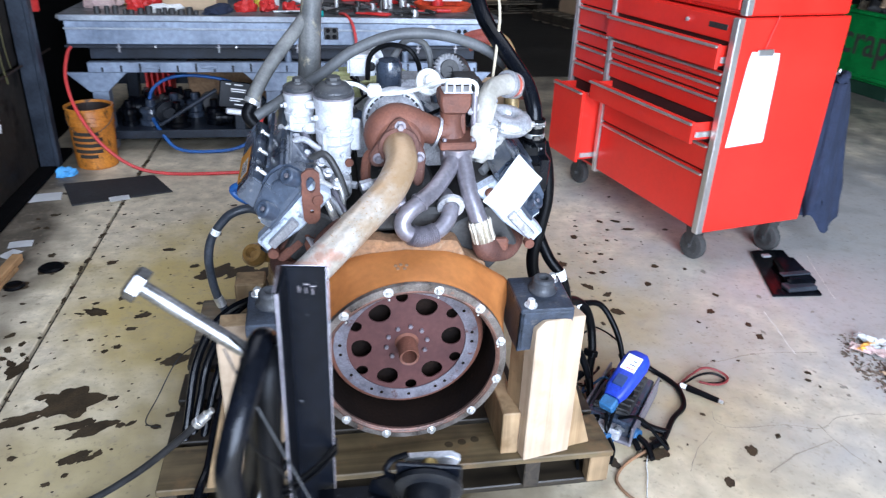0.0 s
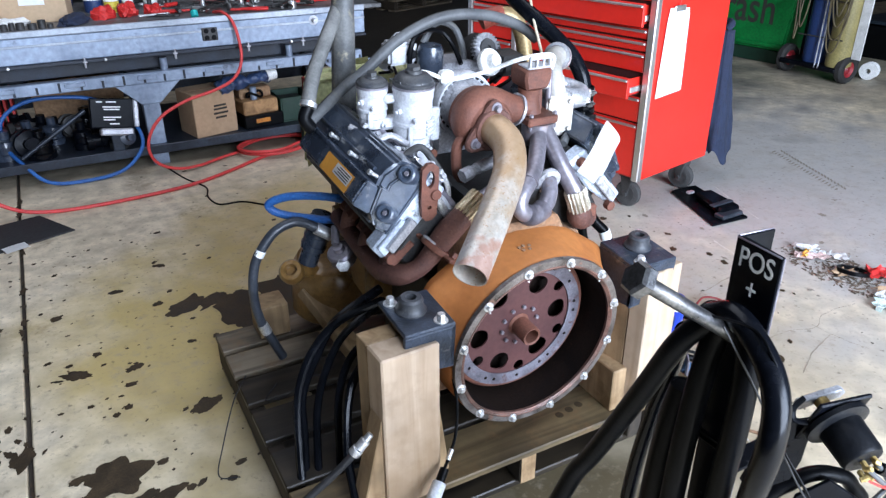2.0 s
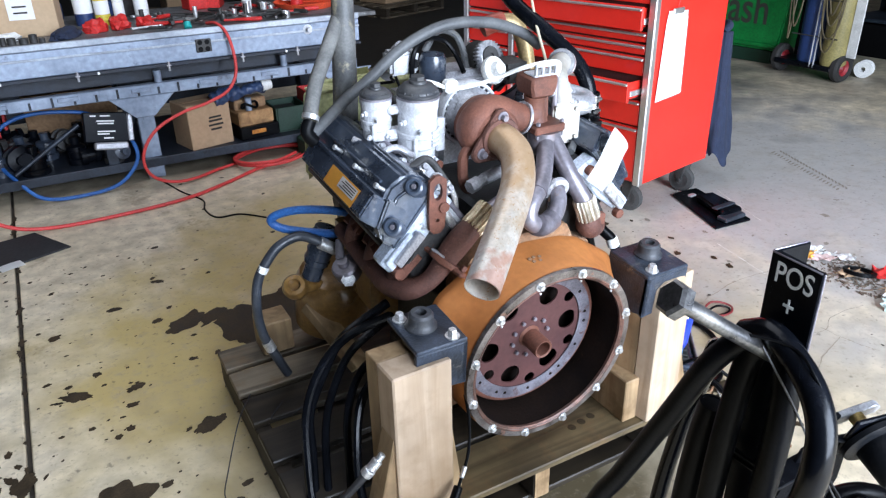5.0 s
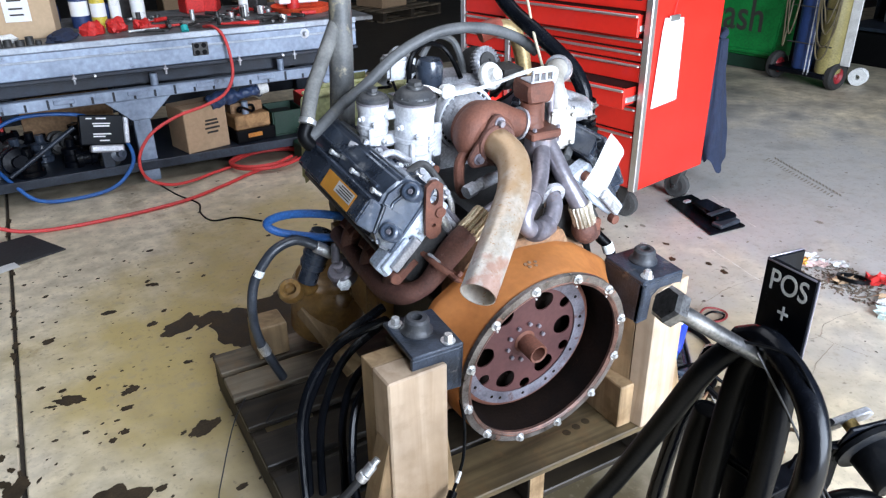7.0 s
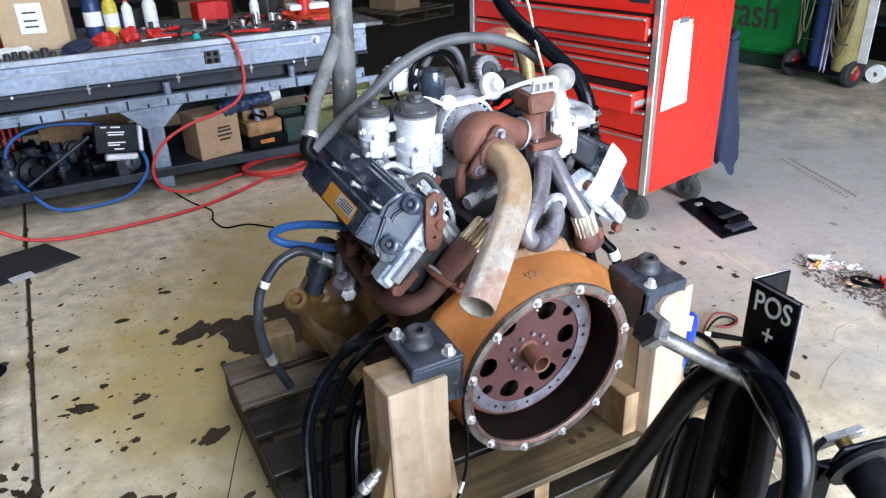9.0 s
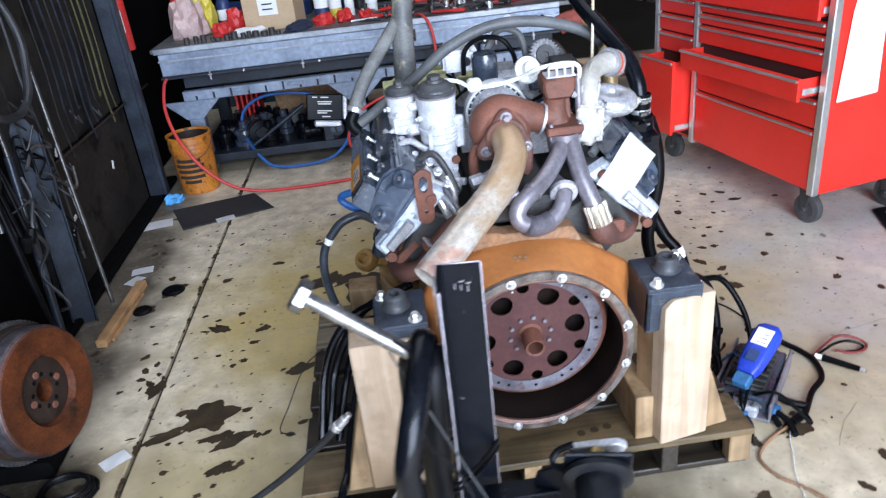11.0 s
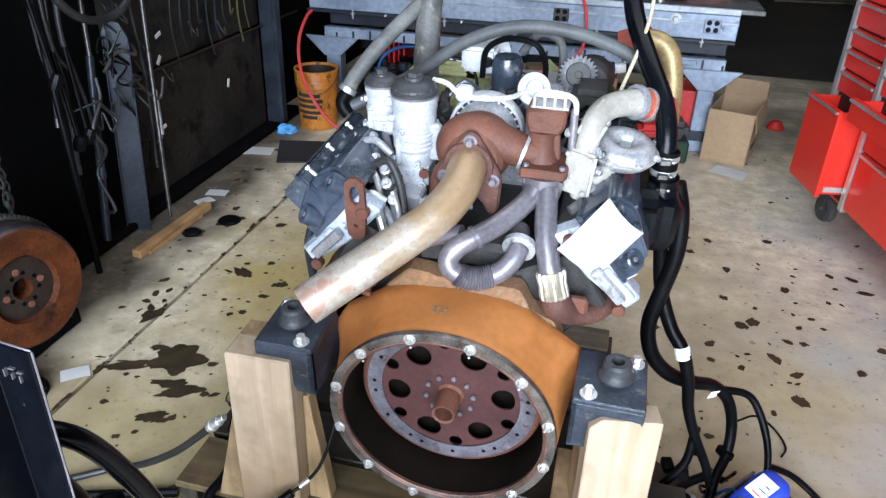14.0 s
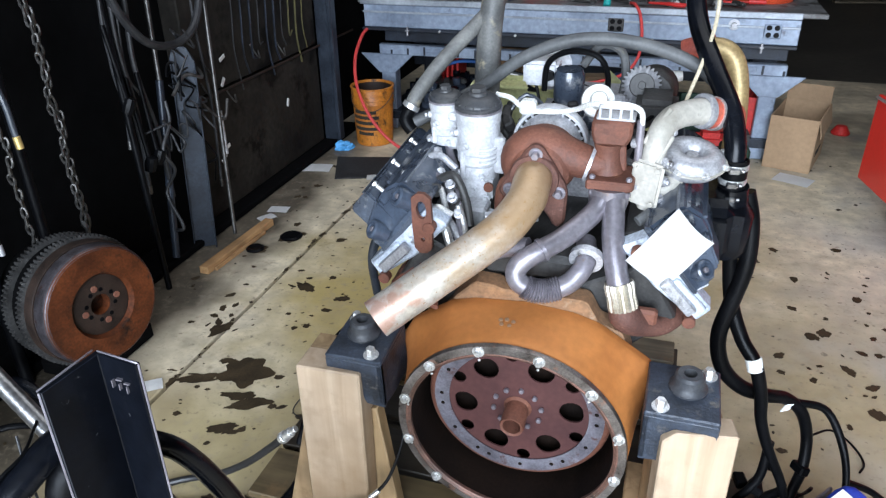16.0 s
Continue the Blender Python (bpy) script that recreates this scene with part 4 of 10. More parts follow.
# cylinder heads and valve covers
for sx in (-1, 1):
    def sp(poly):
        return [(sx * x, z) for x, z in poly]
    hd = ep("cylinder_head", merge(prism(sp([(0.335, 0.225), (0.362, 0.257), (0.225, 0.405), (0.175, 0.375), (0.25, 0.29)]), 0.186, 0.232, 0.005), prism(sp([(0.335, 0.235), (0.352, 0.262), (0.29, 0.325), (0.268, 0.305)]), 0.176, 0.19, 0.003)), M_BLUEGREY, "blue-grey painted cylinder head")
    ep("head_casting", prism(sp([(0.310, 0.232), (0.330, 0.262), (0.215, 0.395), (0.175, 0.375), (0.24, 0.29)]), 0.2325, 0.74, 0.005), M_BLOCKGREY, "grimy grey head casting", hd)
    ep("head_pad", prism(sp([(0.318, 0.246), (0.334, 0.264), (0.272, 0.330), (0.256, 0.312)]), 0.164, 0.18, 0.003), M_ALU, "pale machined pad", hd)
    for px, pz in ((0.322, 0.232), (0.21, 0.375)):
        ep("head_stud", rod((sx * px, 0.186, pz), (sx * px, 0.165, pz), 0.013), M_CASTRUST, "rusty end plug", hd)
    def on(a, n, y):
        """A point on the bank: a up its slope, n out of it."""
        return Vector((sx * (0.324 - 0.6222 * a + 0.7828 * n), y, 0.338 + 0.7828 * a + 0.6222 * n))

    def slab(poly, y0, y1, front=0.0, bevel=0.005, y0f=None):
        """An (a, n) outline pushed along the bank; its front leans back by front for each metre of n."""
        b = bmesh.new()
        lo = [b.verts.new(on(a, n, y0 + front * max(0, n))) for a, n in poly]
        hi = [b.verts.new(on(a, n, y1)) for a, n in poly]
        k = len(poly)
        b.faces.new(lo)
        b.faces.new(hi[::-1])
        for i in range(k):
            b.faces.new((lo[i], hi[i], hi[(i + 1) % k], lo[(i + 1) % k]))
        bmesh.ops.recalc_face_normals(b, faces=b.faces)
        bmesh.ops.bevel(b, geom=b.edges[:], offset=bevel, segments=2, affect="EDGES")
        return b

    cov = ep("valve_cover", slab([(-0.038, -0.03), (-0.040, 0.006), (-0.012, 0.030), (0.040, 0.052), (0.072, 0.056), (0.112, 0.044), (0.128, 0.020), (0.128, -0.03)], 0.186, 0.62, 0.45 if sx < 0 else 1.1, 0.007), M_COVER, "dusty blue-black plastic valve cover")
    ep("cover_skirt", slab([(-0.039, -0.034), (-0.039, -0.022), (0.134, -0.022), (0.134, -0.034)], 0.184, 0.63, 0, 0.003), M_COVER, parent=cov)
    ep("cover_step", slab([(-0.025, 0.0), (-0.020, 0.034), (0.050, 0.050), (0.056, 0.0)], 0.181 if sx < 0 else 0.196, 0.60, 0.3 if sx < 0 else 0.5, 0.004), M_COVER, parent=cov)
    for a, n, y in ((0.006, 0.020, 0.170), (0.104, 0.023, 0.183)) if sx < 0 else ((-0.004, 0.012, 0.196), (0.098, 0.030, 0.214)):
        d = Vector((sx * 0.62, -0.55, 0.56))
        ep("boss", lathe([(0, -0.03), (0.021, -0.03), (0.021, 0.004), (0.017, 0.007), (0.012, 0.007), (0.010, -0.002), (0, -0.002)], on(a, n, y), d, 24), M_COVER, "round bolt boss", cov)
        ep("boss_bolt", hexbolt(on(a, n, y) - 0.002 * d.normalized(), d, 0.006, 0.006, False), M_STEELPIPE, parent=cov)
    ep("cover_ridge", slab([(0.066, 0.052), (0.066, 0.060), (0.072, 0.061), (0.074, 0.052)], 0.25, 0.61, 0, 0.001), M_COVER, parent=cov)
    ep("paint_dot", lathe([(0, -0.004), (0.0055, -0.004), (0.005, 0.0015), (0, 0.0015)], on(0.026, 0.0415, 0.232), (on(0, 1, 0) - on(0, 0, 0)) + Vector((0, -0.6, 0)), 12), M_CHALK, "white paint dot", cov)
    ep("end_panel", slab([(0.018, -0.012), (0.018, 0.026), (0.062, 0.036), (0.092, 0.026), (0.092, -0.012)], 0.1775 if sx < 0 else 0.190, 0.21, 0.45 if sx < 0 else 1.0, 0.003), M_COVER, "raised end panel of the cover", cov)
    for a, n in ((0.122, 0.030), (-0.036, 0.010)):
        ep("edge_bead", rod(on(a, n, 0.215), on(a, n, 0.61), 0.0032, n=8), M_CAPEDGE, "scuffed grey bead along the cover edge", cov)
    if sx > 0:
        continue
    ep("loom_trough", slab([(-0.034, -0.01), (-0.036, 0.020), (-0.031, 0.046), (-0.021, 0.052), (-0.021, -0.01)], 0.225, 0.54, 0.15, 0.006), M_BLACK, "black wiring trough under the rail", cov)
    strip = ep("side_rail", slab([(-0.020, 0.030), (-0.020, 0.080), (-0.015, 0.085), (0.041, 0.085), (0.046, 0.080), (0.046, 0.052)], 0.195, 0.565, 0.12, 0.004), M_COVER, "raised outer rail of the valve cover", cov)
    ep("rail_lip", slab([(0.038, 0.085), (0.038, 0.088), (0.046, 0.088), (0.046, 0.085)], 0.20, 0.555, 0.0, 0.001), M_COVER, parent=strip)
    for y in (0.226, 0.340, 0.461):
        d = (on(0, 1, 0) - on(0, 0, 0)).normalized()
        bm = rod(on(0.060, 0.045, y), on(0.060, 0.074, y), 0.0045)
        hexbolt(on(0.060, 0.073, y), d, 0.0068, 0.007, False, bm)
        ep("cover_bolt", bm, M_ZINC, "bright cover bolt", cov)
    if sx < 0:
        def sheet_on(a0, a1, y0, y1, n):
            b = bmesh.new()
            b.faces.new([b.verts.new(on(a, n, y)) for a, y in ((a0, y0), (a0, y1), (a1, y1), (a1, y0))])
            bmesh.ops.solidify(b, geom=b.faces[:], thickness=0.0008)
            return b
        sticker = ep("sticker", sheet_on(-0.0145, 0.030, 0.250, 0.410, 0.0866), M_LABELORANGE, "orange and white rating sticker", cov)
        ep("sticker_field", sheet_on(0.0, 0.026, 0.256, 0.345, 0.0876), M_PAPER, "white field with unreadable print", sticker)
        for k in range(4):
            ep("print_bar", sheet_on(0.004 + 0.0055 * k, 0.0062 + 0.0055 * k, 0.262, 0.335 - 0.012 * (k % 2), 0.0884), M_INK, "unreadable line of print", sticker)

# lifting eye on the left head
eye = [(-0.018, 0.058), (-0.006, 0.068), (0.006, 0.068), (0.018, 0.058), (0.019, 0.0), (0.016, -0.045), (0.006, -0.055), (-0.008, -0.055), (-0.017, -0.045), (-0.019, 0.0)]
bm = plate_with_holes([(x * 1.15 - 0.225, z * 1.15 + 0.375) for x, z in eye], [circle(-0.225, 0.415, 0.011, 16, 1.9), circle(-0.225, 0.345, 0.005, 10)], 0.170, 0.180)
ep("lifting_eye", bm, M_CASTRUST, "rusty lifting eye plate")

# oil and fuel filter housings
def filter_pot(x, y, z0, z1, r, top, ribs):
    """A cast pot with lugs, seams and ribs under a dusty moulded cap."""
    h = z1 - z0
    bm = lathe([(0, z0), (r * 0.86, z0), (r * 0.9, z0 + 0.01), (r * 0.9, z0 + 0.22 * h), (r, z0 + 0.26 * h), (r, z0 + 0.40 * h), (r * 1.05, z0 + 0.42 * h), (r * 1.05, z0 + 0.47 * h), (r * 0.99, z0 + 0.49 * h), (r * 0.985, z0 + 0.72 * h), (r * 1.0, z0 + 0.80 * h), (r * 1.03, z0 + 0.82 * h), (r * 1.03, z1 - 0.016), (r * 1.065, z1 - 0.012), (r * 1.065, z1), (0, z1)], (x, y, 0), (0, 0, 1), 40)
    for a, zz in ((-1.9, 0.55), (-2.4, 0.12), (-1.2, 0.1), (-2.75, 0.66)):
        c, sn = math.cos(a), math.sin(a)
        rod((x + r * 0.8 * c, y + r * 0.8 * sn, z0 + zz * h), (x + r * 1.16 * c, y + r * 1.16 * sn, z0 + zz * h), 0.007, n=12, bm=bm)
        hexbolt((x + r * 1.16 * c, y + r * 1.16 * sn, z0 + zz * h), (c, sn, 0), 0.0045, 0.005, False, bm)
    box((-0.006, -0.006, z0 + 0.05 * h), (0.006, 0.006, z0 + 0.45 * h), 0.003, Matrix.Translation((x - r * 0.55, y - r * 0.84, 0)), bm)
    for k in range(ribs):
        tube([(x + r * 1.05 * math.cos(a), y + r * 1.05 * math.sin(a), z0 + h * (0.34 + 0.065 * k) + 0.006 * math.sin(1.6 * a)) for a in [radians(-75 + 12 * i) for i in range(10)]], 0.0042, 8, 2, bm=bm)
    if ribs:
        box((-0.010, -0.009, z0 + 0.12 * h), (0.014, 0.009, z0 + 0.64 * h), 0.004, Matrix.Translation((x + r * 1.04, y - r * 0.35, 0)), bm)
    pot = ep("filter_housing", bm, M_ALUBRIGHT, "pale aluminium filter housing with cast ribs and grime")
    bm = lathe([(0, z1), (r * 1.05, z1), (r * 1.06, z1 + 0.009), (r * 0.99, z1 + 0.012), (r * 0.975, z1 + top * 0.50), (r * 0.93, z1 + top * 0.58), (r * 0.78, z1 + top * 0.86), (r * 0.60, z1 + top * 0.97), (r * 0.44, z1 + top), (r * 0.42, z1 + top * 1.20), (r * 0.36, z1 + top * 1.25), (0, z1 + top * 1.25)], (x, y, 0), (0, 0, 1), 40)
    for k in range(16):
        a = 2 * math.pi * k / 16
        ep("cap_rib", rod((x + r * 0.975 * math.cos(a), y + r * 0.975 * math.sin(a), z1 + 0.011), (x + r * 0.93 * math.cos(a), y + r * 0.93 * math.sin(a), z1 + top * 0.56), 0.003, n=6), M_CAP, parent=pot)
    ep("cap", bm, M_CAP, "dusty black filter cap", pot)
    ep("cap_nut", lathe([(0, 0), (r * 0.36, 0), (r * 0.36, 0.009), (0, 0.010)], (x, y, z1 + top * 1.24), (0, 0, 1), 6), M_CAP, parent=pot)
    ep("seal_ring", lathe([(r * 1.04, -0.0025), (r * 1.085, -0.0025), (r * 1.085, 0.0025), (r * 1.04, 0.0025)], (x, y, z1), (0, 0, 1), 40, closed=True), M_STEELPIPE, "thin steel seal ring", pot)
    return pot


filter_pot(-0.161, 0.392, 0.395, 0.557, 0.048, 0.030, 4)
filter_pot(-0.249, 0.437, 0.452, 0.553, 0.036, 0.019, 0)
bm = box((-0.212, 0.350, 0.345), (-0.122, 0.43, 0.41), 0.010, segments=2)
prism([(-0.200, 0.36), (-0.122, 0.36), (-0.124, 0.32), (-0.140, 0.305), (-0.146, 0.262), (-0.168, 0.262), (-0.172, 0.31), (-0.190, 0.325)], 0.295, 0.352, 0.006, bm=bm)
box((-0.245, 0.40, 0.445), (-0.17, 0.44, 0.475), 0.01, bm=bm)
box((-0.235, 0.395, 0.515), (-0.17, 0.42, 0.535), 0.006, bm=bm)
rod((-0.140, 0.34, 0.335), (-0.108, 0.325, 0.335), 0.010, bm=bm)
rod((-0.205, 0.36, 0.385), (-0.222, 0.34, 0.385), 0.011, bm=bm)
for x, z in ((-0.195, 0.37), (-0.135, 0.36), (-0.165, 0.38)):
    hexbolt((x, 0.348, z), (0, -1, 0), 0.0065, 0.008, True, bm)
ep("filter_base", bm, M_ALUBRIGHT, "pale cast filter base")
ep("base_plug", lathe([(0, 0), (0.011, 0), (0.011, 0.006), (0, 0.006)], (-0.128, 0.345, 0.392), (0.2, -1, 0), 20), M_CASTRUST, "small rusty plug")
for pts, r in (([(-0.262, 0.34, 0.425), (-0.225, 0.30, 0.425), (-0.19, 0.31, 0.415)], 0.0065), ([(-0.20, 0.33, 0.38), (-0.175, 0.27, 0.36), (-0.155, 0.225, 0.32)], 0.009), ([(-0.175, 0.26, 0.365), (-0.15, 0.215, 0.33), (-0.13, 0.19, 0.29)], 0.0075), ([(-0.27, 0.27, 0.40), (-0.245, 0.245, 0.395), (-0.225, 0.24, 0.37)], 0.011)):
    ep("injector_pipe", tube(pts, r, 10), M_STEELPIPE, "bent steel injector pipe")

# turbocharger
turbo = ep("turbine_housing", tube([(0.03, 0.315, 0.415), (-0.01, 0.315, 0.428), (-0.046, 0.315, 0.455), (-0.050, 0.315, 0.490), (-0.022, 0.315, 0.514), (0.014, 0.315, 0.512), (0.050, 0.315, 0.498), (0.094, 0.318, 0.484)], lambda s: 0.028 + 0.0145 * math.sin(math.pi * min(1, s / 1.15)), 22, 5), M_CASTRUST, "rusted cast-iron turbine housing")
ep("turbine_body", lathe([(0, -0.055), (0.052, -0.055), (0.062, -0.045), (0.060, -0.02), (0.072, 0.0), (0.07, 0.04), (0, 0.05)], (-0.006, 0.325, 0.474), (0, 1, 0), 36), M_CASTRUST, parent=turbo)
bm = prism([(-0.024, 0.066), (-0.010, 0.080), (0.008, 0.077), (0.030, 0.045), (0.057, 0.0), (0.063, -0.02), (0.060, -0.088), (0.050, -0.102), (0.036, -0.100), (0.026, -0.078), (-0.005, -0.046), (-0.066, -0.046), (-0.080, -0.030), (-0.074, -0.010)], -0.009, 0.009, 0.005)
bmesh.ops.transform(bm, matrix=pose(-0.005, 0.265, 0.462), verts=bm.verts)
fl = ep("outlet_flange", bm, M_SCALERUST, "rusted three-bolt outlet flange", turbo)
ep("flange_lip", lathe([(0.0395, -0.004), (0.049, -0.004), (0.051, 0.0), (0.051, 0.006), (0.0395, 0.006)], (-0.010, 0.256, 0.470), (0, 1, 0), 36, closed=True), M_SCALERUST, parent=turbo)
for x, z in ((-0.008, 0.523), (-0.060, 0.441), (0.041, 0.443)):
    ep("flange_bolt", hexbolt((x, 0.256, z), (0, -1, 0), 0.009, 0.012), M_STEELPIPE, "worn flange bolt", turbo)
ep("support_strut", tube([(-0.06, 0.30, 0.45), (-0.085, 0.30, 0.42), (-0.088, 0.29, 0.36), (-0.075, 0.28, 0.335)], 0.013, 10), M_CASTRUST, parent=turbo)
ring = ep("compressor_ring", lathe([(0.073, -0.004), (0.075, -0.014), (0.081, -0.015), (0.083, -0.006), (0.083, 0.012), (0.076, 0.03), (0.060, 0.05), (0.0, 0.06), (0.0, 0.002), (0.073, 0.002)], (-0.006, 0.418, 0.481), (0, 1, 0), 64), M_ALUBRIGHT, "bright alloy compressor ring", turbo)
ep("ring_web", lathe([(0.040, 0.0), (0.0725, 0.0), (0.0725, 0.0016), (0.040, 0.0016)], (-0.006, 0.4175, 0.481), (0, 1, 0), 48, closed=True), M_BLOCKGREY, "dark recess between the ribs", ring)
ep("inner_ring", lathe([(0.052, 0.002), (0.053, -0.013), (0.061, -0.014), (0.063, 0.002)], (-0.006, 0.4165, 0.481), (0, 1, 0), 56), M_ALU, "ribbed aluminium compressor backplate", ring)
for k in range(26):
    a = 2 * math.pi * k / 26
    ep("rib", rod((-0.006 + 0.0615 * math.cos(a), 0.411, 0.481 + 0.0615 * math.sin(a)), (-0.006 + 0.0745 * math.cos(a), 0.408, 0.481 + 0.0745 * math.sin(a)), 0.0028, n=6), M_ALUBRIGHT, parent=ring)
ep("centre_housing", lathe([(0.060, 0.36), (0.055, 0.38), (0.060, 0.395), (0.068, 0.408), (0.068, 0.412), (0.0, 0.412)], (-0.006, 0, 0.482), (0, 1, 0), 32), M_ALU, "alloy bearing housing", turbo)
ep("clamp_band", lathe([(0.032, -0.003), (0.041, -0.0035), (0.041, 0.0035), (0.032, 0.003)], (0.091, 0.318, 0.485), (1, 0, -0.3), 32, closed=True), M_ALU, "steel vee-band clamp", turbo)

# long exhaust outlet
ep("downpipe", tube([(-0.012, 0.262, 0.472), (-0.010, 0.226, 0.468), (-0.013, 0.184, 0.453), (-0.044, 0.128, 0.420), (-0.10, 0.072, 0.385), (-0.17, 0.010, 0.345), (-0.246, -0.055, 0.300)], lambda s: 0.0385, 24, 8, hollow=0.93), M_DOWNPIPE, "heat-stained bare steel exhaust pipe, cut open at the end")


def pleated(p, q, r):
    """A short sleeve with folds along its length."""
    b = bmesh.new()
    p, q = Vector(p), Vector(q)
    rot = (q - p).to_track_quat("Z", "Y").to_matrix()
    rings = []
    for h, k in ((0, 0.8), (0.0, 1.0), (0.12, 1.06), (0.5, 1.0), (0.88, 1.06), (1, 1.0), (1, 0.8)):
        rings.append([b.verts.new(p.lerp(q, h) + rot @ Vector((r * k * (1.07 if i % 3 else 0.90) * math.cos(2 * math.pi * i / 48), r * k * (1.07 if i % 3 else 0.90) * math.sin(2 * math.pi * i / 48), 0))) for i in range(48)])
    for u, v in zip(rings, rings[1:]):
        for i in range(48):
            b.faces.new((u[i], u[(i + 1) % 48], v[(i + 1) % 48], v[i]))
    bmesh.ops.recalc_face_normals(b, faces=b.faces)
    return b


# exhaust gas valve column and cross-over pipes
bm = prism([(0.094, 0.590), (0.092, 0.566), (0.100, 0.538), (0.162, 0.538), (0.172, 0.562), (0.170, 0.590)], 0.288, 0.362, 0.006)
lathe([(0, 0.0), (0.036, 0.0), (0.033, 0.010), (0.0275, 0.026), (0.026, 0.045), (0.029, 0.062), (0, 0.066)], (0.126, 0.318, 0.476), (0, 0, 1), 32, bm=bm)
tube([(0.085, 0.318, 0.487), (0.105, 0.318, 0.486), (0.128, 0.318, 0.490)], 0.032, 20, bm=bm)
egr = ep("gas_valve", bm, M_CASTRUST, "rusted gas valve column with a faceted head")
ep("valve_rib", prism([(0.146, 0.542), (0.160, 0.542), (0.166, 0.478), (0.146, 0.478)], 0.308, 0.322, 0.003), M_CASTRUST, parent=egr)
ep("valve_flange", prism([(0.092, 0.256), (0.176, 0.256), (0.186, 0.264), (0.186, 0.345), (0.092, 0.345)], 0.456, 0.4765, 0.004, "z"), M_CASTRUST, parent=egr)
for x, y in ((0.104, 0.266), (0.175, 0.266)):
    ep("valve_bolt", hexbolt((x, y, 0.4765), (0, 0, 1), 0.006, 0.007, False), M_STEELPIPE, "worn flange bolt", egr)
    ep("valve_nut", hexbolt((x, y, 0.456), (0, 0, -1), 0.006, 0.010, False), M_STEELPIPE, parent=egr)
ep("valve_outlet", rod((0.172, 0.325, 0.535), (0.186, 0.318, 0.535), 0.010), M_ALU, "small alloy fitting", egr)
ep("sense_tube", rod((0.186, 0.312, 0.47), (0.184, 0.320, 0.585), 0.008), M_STEELPIPE, "grey steel sense tube", egr)
ep("collector", lathe([(0, 0.012), (0.041, 0.010), (0.041, -0.004), (0.040, -0.022), (0.034, -0.045), (0, -0.05)], (0.138, 0.284, 0.445), (0, 0.12, 1), 28), M_STEELPIPE, "grey steel collector")
ep("left_leg", tube([(0.128, 0.262, 0.435), (0.112, 0.238, 0.412), (0.07, 0.185, 0.387), (0.030, 0.148, 0.372), (-0.001, 0.127, 0.356), (-0.015, 0.116, 0.335), (-0.008, 0.111, 0.315), (0.010, 0.112, 0.302)], lambda s: 0.0215 - 0.001 * s, 18), M_STEELPIPE, "grey steel exhaust branch")
ep("branch_collar", lathe([(0.020, -0.005), (0.0245, -0.004), (0.0245, 0.004), (0.020, 0.005)], (0.030, 0.148, 0.372), (0.75, 0.55, 0.35), 24, closed=True), M_STEELPIPE, "welded pipe collar")
ep("bellows", tube([(0.004, 0.112, 0.306), (0.020, 0.113, 0.298), (0.045, 0.122, 0.294), (0.07, 0.132, 0.298)], 0.0235, 18, 10, ripple=0.09), M_STEELPIPE, "corrugated exhaust bellows")
ep("bellows_outlet", tube([(0.066, 0.130, 0.297), (0.09, 0.145, 0.308), (0.108, 0.165, 0.328), (0.112, 0.19, 0.342), (0.105, 0.24, 0.345)], 0.0205, 18), M_STEELPIPE)
ep("vee_clamp", lathe([(0.021, -0.008), (0.034, -0.006), (0.034, 0.006), (0.021, 0.008)], (0.113, 0.184, 0.341), (0.05, 1, 0.25), 32, closed=True), M_ALU, "steel vee clamp")
ep("right_leg", tube([(0.150, 0.262, 0.435), (0.154, 0.240, 0.412), (0.160, 0.205, 0.375), (0.176, 0.165, 0.325), (0.184, 0.153, 0.305)], 0.0225, 18), M_STEELPIPE, "grey steel exhaust branch")
ep("braided_sleeve", pleated((0.181, 0.157, 0.314), (0.196, 0.143, 0.262), 0.0265), M_SLEEVE, "braided flexible sleeve")
ep("right_manifold", tube([(0.192, 0.147, 0.268), (0.202, 0.15, 0.240), (0.232, 0.168, 0.214), (0.275, 0.195, 0.198), (0.305, 0.25, 0.205), (0.31, 0.35, 0.215), (0.31, 0.62, 0.215)], lambda s: 0.026 + 0.006 * math.sin(9 * s), 16), M_SCALERUST, "rusted right exhaust manifold")
ep("manifold_flange", box((0.188, 0.15, 0.222), (0.262, 0.172, 0.258), 0.006, pose(0, 0, 0)), M_CASTRUST)
lman = ep("left_manifold", tube([(-0.135, 0.163, 0.312), (-0.165, 0.160, 0.290), (-0.195, 0.158, 0.262), (-0.225, 0.157, 0.226), (-0.256, 0.160, 0.196), (-0.290, 0.182, 0.174), (-0.308, 0.235, 0.160), (-0.308, 0.31, 0.152), (-0.306, 0.42, 0.146), (-0.304, 0.56, 0.150)], lambda s: 0.0265 + 0.004 * math.sin(11 * s), 18), M_SCALERUST, "rusted left exhaust manifold")
for y in (0.235, 0.36, 0.48):
    ep("port_runner", tube([(-0.306, y, 0.155), (-0.296, y - 0.005, 0.195), (-0.272, y - 0.005, 0.228)], 0.024, 14), M_SCALERUST, "rusted exhaust port runner", lman)
    bm = prism([(-0.318, 0.205), (-0.262, 0.258), (-0.246, 0.240), (-0.302, 0.188)], y - 0.042, y + 0.036, 0.004)
    for d in (-0.034, 0.028):
        hexbolt((-0.305, y + d, 0.206), (-0.7, 0, -0.5), 0.008, 0.009, False, bm)
    ep("port_flange", bm, M_CASTRUST, "rusted port flange with bolts", lman)
